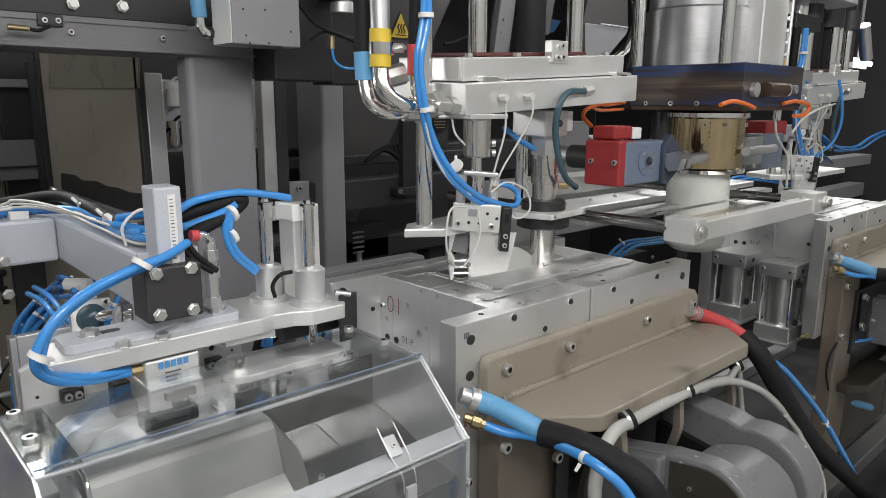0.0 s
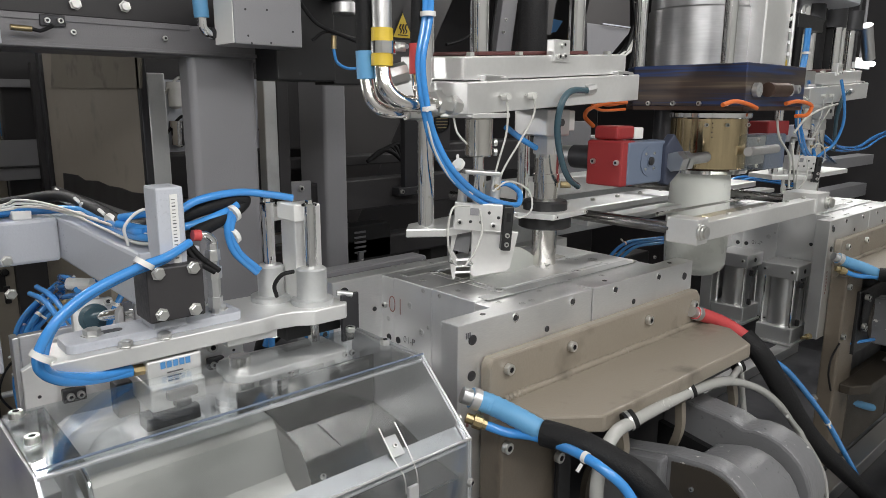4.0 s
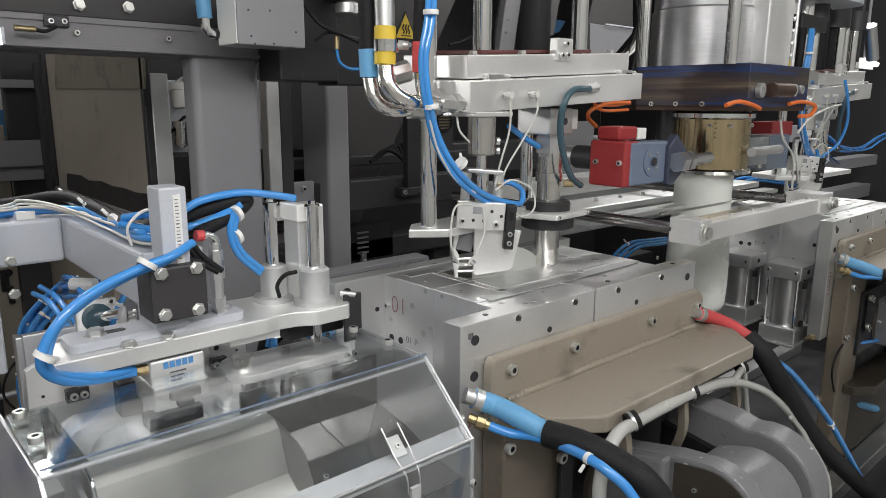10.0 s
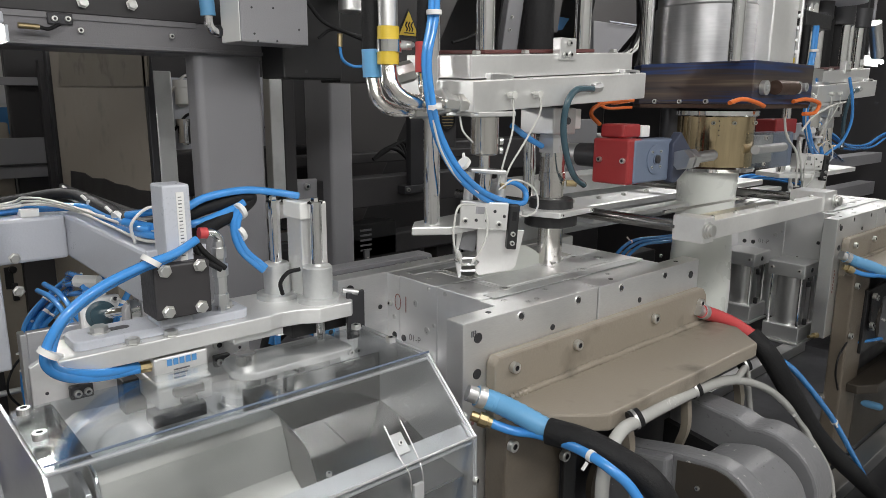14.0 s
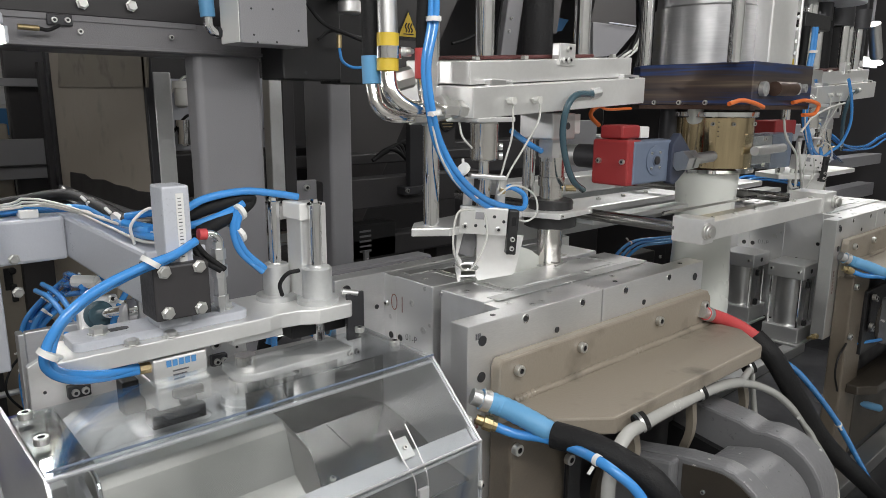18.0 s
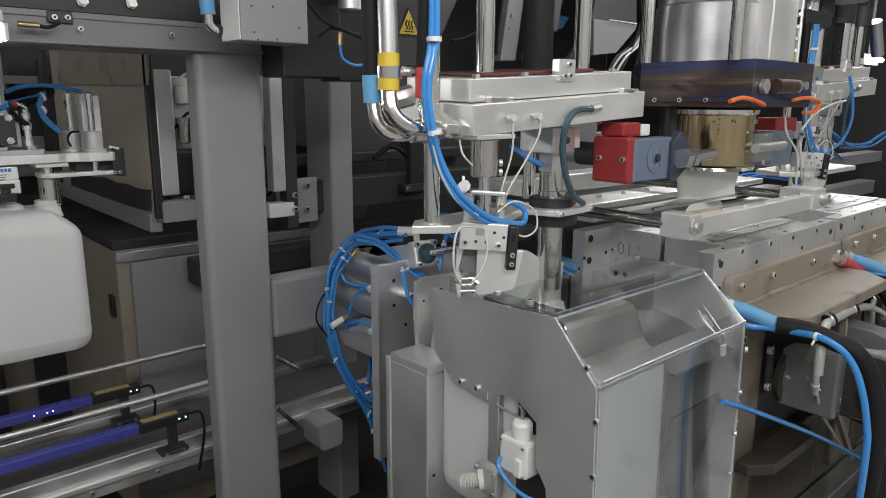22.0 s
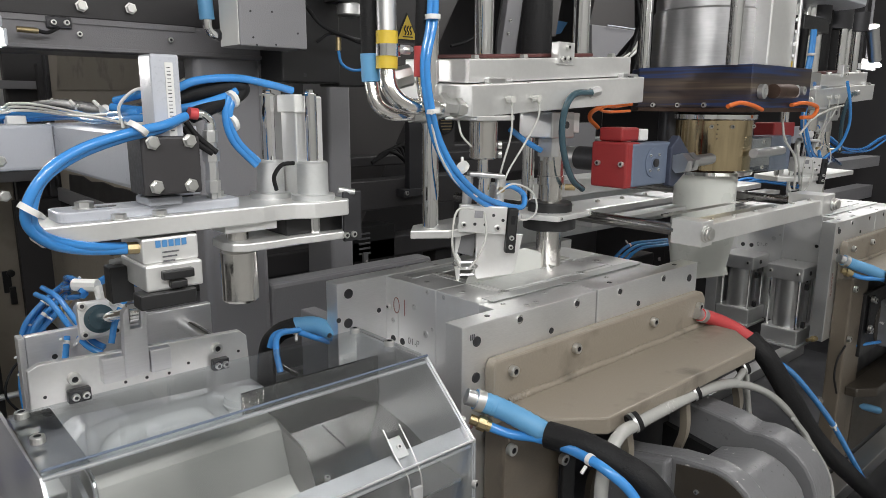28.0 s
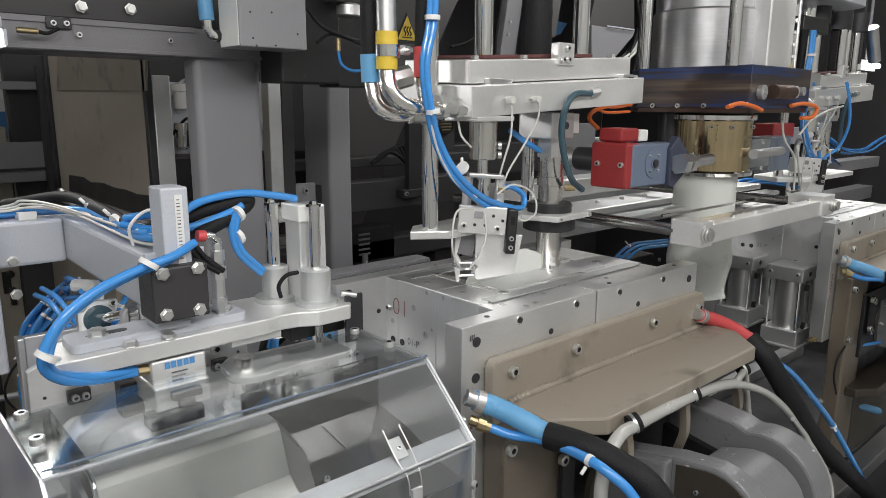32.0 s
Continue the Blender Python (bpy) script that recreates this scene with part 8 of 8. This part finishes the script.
    # hoses
    L = [([(0.352, 0.900, 1.417), (0.317, 0.885, 1.406), (0.272, 0.875, 1.398), (0.217, 0.860, 1.383), (0.179, 0.850, 1.362), (0.155, 0.850, 1.330), (0.153, 0.860, 1.301), (0.177, 0.880, 1.274), (0.216, 0.900, 1.258), (0.270, 0.920, 1.248)], 0.0058),
         ([(0.346, 0.905, 1.412), (0.311, 0.890, 1.400), (0.267, 0.880, 1.392), (0.212, 0.865, 1.375), (0.174, 0.855, 1.352), (0.160, 0.855, 1.326), (0.160, 0.865, 1.299), (0.181, 0.885, 1.278), (0.223, 0.900, 1.262), (0.269, 0.920, 1.253)], 0.0058),
         ([(0.362, 0.960, 1.451), (0.397, 0.965, 1.464), (0.457, 0.970, 1.469), (0.511, 0.970, 1.461), (0.547, 0.970, 1.453)], 0.0058),
         ([(0.307, 1.050, 1.427), (0.336, 1.000, 1.423), (0.380, 0.970, 1.427), (0.439, 0.970, 1.443), (0.456, 0.970, 1.451)], 0.0058),
         ([(0.312, 1.050, 1.436), (0.338, 1.000, 1.446), (0.358, 0.970, 1.451)], 0.0058),
         ([(0.443, 0.965, 1.443), (0.435, 0.965, 1.415), (0.445, 0.965, 1.379), (0.479, 0.965, 1.343)], 0.0055),
         ([(0.449, 0.962, 1.443), (0.440, 0.962, 1.415), (0.450, 0.962, 1.381), (0.482, 0.962, 1.348)], 0.0045),
         ([(-0.8, 1.44, 1.402), (0.10, 1.43, 1.402), (0.27, 1.42, 1.405), (0.322, 1.340, 1.409), (0.324, 1.200, 1.404), (0.319, 1.020, 1.412), (0.348, 0.950, 1.414)], 0.0058),
         ([(-0.8, 1.42, 1.408), (0.10, 1.41, 1.408), (0.26, 1.40, 1.412), (0.323, 1.320, 1.416), (0.326, 1.220, 1.412), (0.319, 1.030, 1.419), (0.328, 1.000, 1.420)], 0.0058)]
    for path, r in L:
        part("air_tube", mk(tube(path, r, 10)), BLUE, a, "bright blue air tube")
    part("cable_sheath", mk(tube([(-0.8, 1.50, 1.39), (0.05, 1.50, 1.395), (0.24, 1.49, 1.415), (0.318, 1.43, 1.429), (0.335, 1.300, 1.425), (0.335, 1.120, 1.418), (0.344, 1.000, 1.427), (0.401, 0.980, 1.447), (0.465, 0.980, 1.458), (0.460, 0.980, 1.444), (0.383, 0.960, 1.416)], 0.0105, 10)), BLACK, a, "black cable sheath")
    part("cable", mk(tube([(0.363, 0.930, 1.409), (0.375, 0.925, 1.390), (0.399, 0.920, 1.367)], 0.004, 8), tube([(0.359, 0.930, 1.402), (0.371, 0.925, 1.383), (0.393, 0.920, 1.366)], 0.004, 8)), BLACK, a)
    part("cable", mk(tube([(0.497, 0.940, 1.307), (0.489, 0.930, 1.328), (0.497, 0.920, 1.345), (0.517, 0.920, 1.347)], 0.0032, 8)), BLACK, a)
    part("cable", mk(tube([(-0.8, 1.46, 1.405), (0.15, 1.45, 1.41), (0.29, 1.41, 1.414), (0.330, 1.220, 1.412), (0.328, 1.020, 1.427)], 0.0025, 6)), WIRE, a)
    for q in ((0.283, 0.875, 1.403), (0.155, 0.850, 1.319), (0.446, 0.965, 1.439), (0.444, 0.965, 1.405), (0.334, 1.440, 1.422), (0.331, 1.300, 1.419), (0.325, 1.140, 1.418)):
        tie(a, q, (0.8, 0.2, 0.35) if q[1] > 0.9 else (0.6, 0, 0.8), 0.011)
    part("clip", mk(box(0.235, 0.265, 1.39, 1.42, t[2] + 0.001, t[2] + 0.016, 0.002)), WHITE, a)
    # water fitting
    part("elbow", mk(tube([(0.375, 0.930, 1.420), (0.388, 0.930, 1.418), (0.397, 0.930, 1.408), (0.397, 0.930, 1.390)], 0.0055, 10)), CHROME, a)
    part("red_ring", mk(rod((0.368, 0.930, 1.420), (0.379, 0.930, 1.419), 0.008, seg=12)), REDT, a)
    v = (0.395, 0.930, 1.351)
    part("valve", mk(turned((v[0], v[1], v[2] - 0.055), (0, 0, 1), [(0, 0.006), (0.015, 0.006), (0.016, 0.0105), (0.032, 0.0105), (0.033, 0.0085), (0.058, 0.0085), (0.059, 0.0115), (0.076, 0.0115), (0.077, 0.008), (0.084, 0.008), (0.085, 0.0105), (0.1, 0.0105), (0.101, 0.007), (0.11, 0.007)], 6)), STEEL, a, "dull steel valve with hexagon nuts")
    for i in range(3):
        part("wire", mk(tube([(-0.8, 1.40 + 0.02 * i, 1.404), (0.12, 1.40 + 0.02 * i, 1.412), (0.25, 1.38, 1.42 + 0.006 * i), (0.300 + 0.01 * i, 1.30 - 0.05 * i, 1.414), (0.305 + 0.012 * i, 1.12, 1.412 + 0.004 * i), (0.318 + 0.01 * i, 1.0, 1.405 + 0.012 * i), (0.345 + 0.008 * i, 0.955, 1.412 + 0.006 * i)], 0.0022, 6)), WIRE, a)
    part("cable_strap", mk(tube([(0.31, 1.02, 1.40), (0.305, 1.01, 1.43), (0.33, 1.0, 1.452), (0.352, 0.99, 1.43), (0.345, 0.99, 1.405)], 0.0022, 6)), WHITE, a)
    return a, (lift, plug)


ARM, PLUG_LIFT = takeout_arm()


# Second station further down the line.
def second_station():
    for ob, dx in ((MOULD_F, 1.535), (MOULD_R, 1.535), (PLATEN, 1.535)):
        copy_thing(ob, Matrix.Translation(Vector(ob.location) + Vector((dx, 0, 0))))
    copy_thing(BLOW, Matrix.Translation(Vector(BLOW.location) + Vector((1.50, 0.02, 0.02))))
    for h in HOSES_F[:1] + HOSES_F[2:3]:
        copy_thing(h, Matrix.Translation(Vector(h.location) + Vector((1.535, 0, 0))))
    for y0, y1, z0, z1 in ((0.985, 1.10, 0.885, 1.115), (0.825, 0.94, 0.85, 1.105)):
        c = thing("ejector_cylinder", (2.29, y0, z0), "steel pneumatic cylinder with tie rods on the mould's end face", "cylinder", "cylinders of the second mould")
        part("head_block", mk(box(2.235, 2.352, y0, y1, z1 - 0.045, z1, 0.003)), ALU, c)
        part("foot_block", mk(box(2.235, 2.352, y0, y1, z0, z0 + 0.05, 0.003)), ALU, c)
        part("foot_plate", mk(box(2.225, 2.354, y0 - 0.006, y1 + 0.004, z0 - 0.008, z0 - 0.0005, 0.002)), ALU, c)
        part("barrel", mk(rod((2.293, 0.5 * (y0 + y1), z0 + 0.05), (2.293, 0.5 * (y0 + y1), z1 - 0.045), 0.044, seg=32)), STEEL, c)
        for dx in (2.247, 2.34):
            for dy in (y0 + 0.012, y1 - 0.012):
                part("tie_rod", mk(rod((dx, dy, z0 + 0.05), (dx, dy, z1 - 0.045), 0.005, seg=10)), CHROME, c)
        part("sensor", mk(box(2.25, 2.262, y0 - 0.012, y0 - 0.0005, z0 + 0.06, z0 + 0.08, 0.002)), BLACKP, c, "black magnetic sensor")
        part("sensor", mk(box(2.25, 2.262, y0 - 0.012, y0 - 0.0005, z1 - 0.07, z1 - 0.05, 0.002)), BLACKP, c, "black magnetic sensor")
        bolts(c, [(2.234, y0 + 0.015, z1 - 0.02), (2.234, y1 - 0.015, z1 - 0.02)], (-1, 0, 0), 0.006)
        bores(c, [(2.29, y0 - 0.001, z1 - 0.022)], (0, -1, 0), 0.009)
    f = thing("stripper_frame", (2.4, 0.97, 1.37), "aluminium stripper plate of the second blow station", "machine part")
    part("plate", mk(prism([(2.27, 0.95), (2.34, 0.88), (2.73, 0.88), (2.755, 0.97), (2.70, 1.06), (2.32, 1.05)], "z", 1.366, 1.381, 0.002)), ALU_LIGHT, f)
    part("guide_post", mk(rod((2.31, 0.965, 1.381), (2.31, 0.965, 2.2), 0.0145)), CHROME, f)
    # glowing tube added where a white glare sits, with a holder and hanger
    l = thing("glare_tube", (3.4, 1.6, 1.9), "glowing tube added for the white glare beside the second station", "lamp")
    glow = bpy.data.materials.new("glare_glow")
    glow.use_nodes = True
    glow.node_tree.nodes["Principled BSDF"].inputs["Emission Color"].default_value = (1, 0.98, 0.95, 1)
    glow.node_tree.nodes["Principled BSDF"].inputs["Emission Strength"].default_value = 18
    q = (4.571, 1.450, 1.843)
    part("tube", mk(rod((q[0] - 0.08, q[1], q[2]), (q[0] + 0.12, q[1], q[2]), 0.014)), glow, l)
    part("hanger", mk(rod((q[0], q[1] + 0.03, q[2] + 0.03), (q[0], q[1] + 0.03, 4.6), 0.008)), GREY, l)
    part("holder", mk(box(q[0] - 0.10, q[0] + 0.14, q[1] + 0.02, q[1] + 0.04, q[2] - 0.03, q[2] + 0.03, 0.003)), WHITE, l)


second_station()


# What moves, and when.
def shift(ob, rows):
    """Key a thing's travel from its place at rest: seconds and dx, dy, dz."""
    walk(ob, [(t, Matrix.Translation(BASE[ob] + Vector(d))) for t, *d in rows])

air_tube("air_hose", "bright blue air hose hanging at the second blow head", [(2.478, 0.85, 1.681), (2.525, 0.85, 1.616), (2.57, 0.86, 1.543), (2.57, 0.88, 1.476), (2.527, 0.9, 1.443), (2.503, 0.92, 1.416)], 0.0048, (), fitting=False)

TRAVEL = 0.78
CLOSE = [(0, 0, 0), (17.0, 0, 0), (17.5, 0, 0.006), (18.0, 0, 0.011), (18.5, 0, 0.027), (19.0, 0, 0.074), (19.5, 0, 0.147), (19.65, 0.01, 0.149), (19.8, 0.055, 0.149), (20.0, 0.187, 0.149),
         (20.2, 0.385, 0.149), (20.35, 0.535, 0.149), (20.5, 0.665, 0.149), (20.7, 0.745, 0.149), (21.0, 0.775, 0.147), (21.25, 0.778, 0.105), (21.5, TRAVEL, 0.047), (21.75, TRAVEL, 0.018), (22.0, TRAVEL, 0.006),
         (22.5, TRAVEL, 0.002), (23.4, TRAVEL, 0), (23.65, 0.765, 0), (23.8, 0.715, 0), (24.0, 0.615, 0), (24.25, 0.39, 0), (24.5, 0.157, 0), (24.7, 0.045, 0), (25.0, 0, 0), (32.0, 0, 0)]


def motions():
    front = [(t, x, -y, 0) for t, x, y in CLOSE]
    rear = [(t, x, 0.94 * y, 0) for t, x, y in CLOSE]
    for ob in [MOULD_F, PLATEN, GUARD, *HOSES_F]:
        shift(ob, front)
    for ob in [MOULD_R, PLATEN_R, NECK, *SLEEVED]:
        shift(ob, rear)
    # the rear mask also presses on the can for a moment
    press = ((28.4, 0), (28.6, 0.05), (28.8, 0.45), (29.0, 0.95), (29.15, 1), (30.2, 1), (30.4, 0.85), (30.6, 0.13), (30.8, 0), (32.0, 0))
    for ob in [MASK, *HOSES_R]:
        shift(ob, [r for r in rear if r[0] < 28] + [(t, 0, -0.155 * f, 0) for t, f in press])
    arm = [(0, 0, 0), (19.2, 0, 0), (19.4, 0, 0.008), (19.5, 0, 0.022), (19.65, 0, 0.07), (19.8, 0, 0.128), (20.0, 0, 0.165), (20.3, 0.012, 0.165), (20.5, 0.053, 0.165), (20.75, 0.24, 0.165), (21.0, 0.484, 0.165),
           (21.25, 0.72, 0.167), (21.5, 0.919, 0.167), (21.75, 1.09, 0.167), (22.0, 1.173, 0.165), (22.2, 1.18, 0.125), (22.5, 1.18, 0.011), (22.8, 1.183, -0.13), (23.0, 1.185, -0.168), (23.25, 1.188, -0.172),
           (23.5, 1.188, -0.11), (23.75, 1.19, 0.07), (24.0, 1.19, 0.16), (24.5, 1.182, 0.168), (24.75, 1.12, 0.168), (25.0, 1.003, 0.168), (25.25, 0.80, 0.168), (25.5, 0.561, 0.168), (25.8, 0.28, 0.168), (26.1, 0.07, 0.168),
           (26.4, 0, 0.168), (30.6, 0, 0.168), (30.8, 0, 0.155), (31.0, 0, 0.126), (31.25, 0, 0.055), (31.5, 0, 0.004), (32.0, 0, 0.002)]
    shift(ARM, [(t, 0, y, z) for t, y, z in arm])
    # the neck plug is pressed home while the arm is down
    for ob in PLUG_LIFT:
        home = ob.location.copy()
        walk(ob, [(t, Matrix.Translation(home + Vector((0, 0, dz)))) for t, dz in ((0, -0.032), (18.0, -0.032), (18.4, -0.024), (18.7, -0.010), (19.0, 0), (31.2, 0), (31.6, -0.030), (32.0, -0.032))])
    held = [(t, 0, y, z) for t, y, z in arm if t <= 23.25]
    shift(CAN_A, held + [(24.1, 0, 1.188, -0.174), (24.3, -0.10, 1.188, -0.174), (25.0, -0.9, 1.188, -0.174), (32.0, -1.6, 1.188, -0.174)])
    shift(CAN_B, [(0, 0, 0, 0), (23.4, 0, 0, 0)] + [(t, (x - TRAVEL) * 0.72 / TRAVEL, 0, 0) for t, x, y in CLOSE if t > 23.4])
    shift(TAIL, [(0, 0, 0, 0), (17.6, 0, 0, 0), (19.0, 0, 0, -0.012), (23.0, 0, 0, -0.012), (23.15, 0, 0, 0.02), (23.3, 0.02, -0.01, 0.06), (23.4, 0.10, -0.06, 0.03), (23.6, 0.20, -0.15, -0.03), (23.8, 0.30, -0.235, -0.16), (24.0, 0.20, -0.24, -0.45),
                 (24.25, 0.0, -0.24, -0.60), (24.5, -0.25, -0.24, -0.62), (25.0, -0.40, -0.24, -0.62), (32.0, -0.40, -0.24, -0.62)])
    shift(BLOW, [(0, 0, 0, 0), (6.0, 0, 0, 0.003), (10.0, 0, 0, 0.005), (12.0, 0, 0, 0.004), (12.5, 0, 0, 0), (14.5, 0, 0, 0.002), (16.5, 0, 0, 0.007), (17.6, 0, 0, 0.007), (18.0, 0, 0, -0.007), (18.5, 0, 0, -0.025), (19.0, 0, 0, -0.040),
                 (23.0, 0, 0, -0.041), (23.1, 0, 0, -0.02), (23.2, 0, 0, 0.035), (23.3, 0, 0, 0.095), (23.4, 0, 0, 0.13), (23.5, 0, 0, 0.139), (25.7, 0, 0, 0.139), (26.0, 0, 0, 0.11), (26.4, 0, 0, 0.03), (26.7, 0, 0, 0), (32.0, 0, 0, 0)])
    lift = [(0, 0), (22.3, 0), (22.5, 0.010), (22.75, 0.045), (23.0, 0.081), (23.25, 0.096), (23.5, 0.099), (24.0, 0.099), (24.25, 0.078), (24.5, 0.044), (24.75, 0.015), (25.0, 0), (32.0, 0)]
    shift(DIE_HEAD, [(t, 0, 0, z) for t, z in lift])
    # the old tube sinks into the mould, is cut and carried off; the new one follows from the die
    shift(PARISON_A, [(0, 0, 0, -0.215), (6.0, 0, 0, -0.316), (9.0, 0, 0, -0.374), (13.0, 0, 0, -0.436), (17.0, 0, 0, -0.49), (20.0, 0, 0, -0.54), (21.5, 0, 0, -0.58), (21.65, 0, 0, -0.62), (21.95, 0, 0, -0.87), (22.3, 0, 0, -0.90), (22.5, 0, 0, -0.91), (23.4, 0, 0, -0.91)]
          + [(t, x - TRAVEL, 0, -0.91) for t, x, y in CLOSE if t > 23.4])
    shift(PARISON_B, [(0, 0, 0, 0.08), (21.65, 0, 0, 0.08), (21.95, 0, 0, -0.05), (22.2, 0, 0, -0.04), (22.5, 0, 0, 0.0), (23.0, 0, 0, -0.015), (24.0, 0, 0, -0.03), (24.5, 0, 0, -0.09), (25.0, 0, 0, -0.137), (28.0, 0, 0, -0.253), (29.5, 0, 0, -0.279), (32.0, 0, 0, -0.32)])
    shift(KNIFE, [(0, 0, 0, 0), (21.6, 0, 0, 0), (21.8, 0, 0.005, 0), (22.0, 0, 0.027, 0), (22.25, 0, 0.08, 0), (22.5, 0, 0.11, 0), (22.65, 0, 0.08, 0), (22.8, 0, 0.01, 0), (22.95, 0, 0, 0), (32.0, 0, 0, 0)])
    home = LEVER.location.copy()
    walk(LEVER, [(t, Matrix.Translation(home) @ Euler((radians(a), 0, 0)).to_matrix().to_4x4()) for t, a in
                 ((0, 0), (29.0, 0), (29.1, -10), (29.25, -42), (29.4, -46), (30.05, -46), (30.15, -25), (30.3, -4), (30.4, 0), (32.0, 0))])


motions()
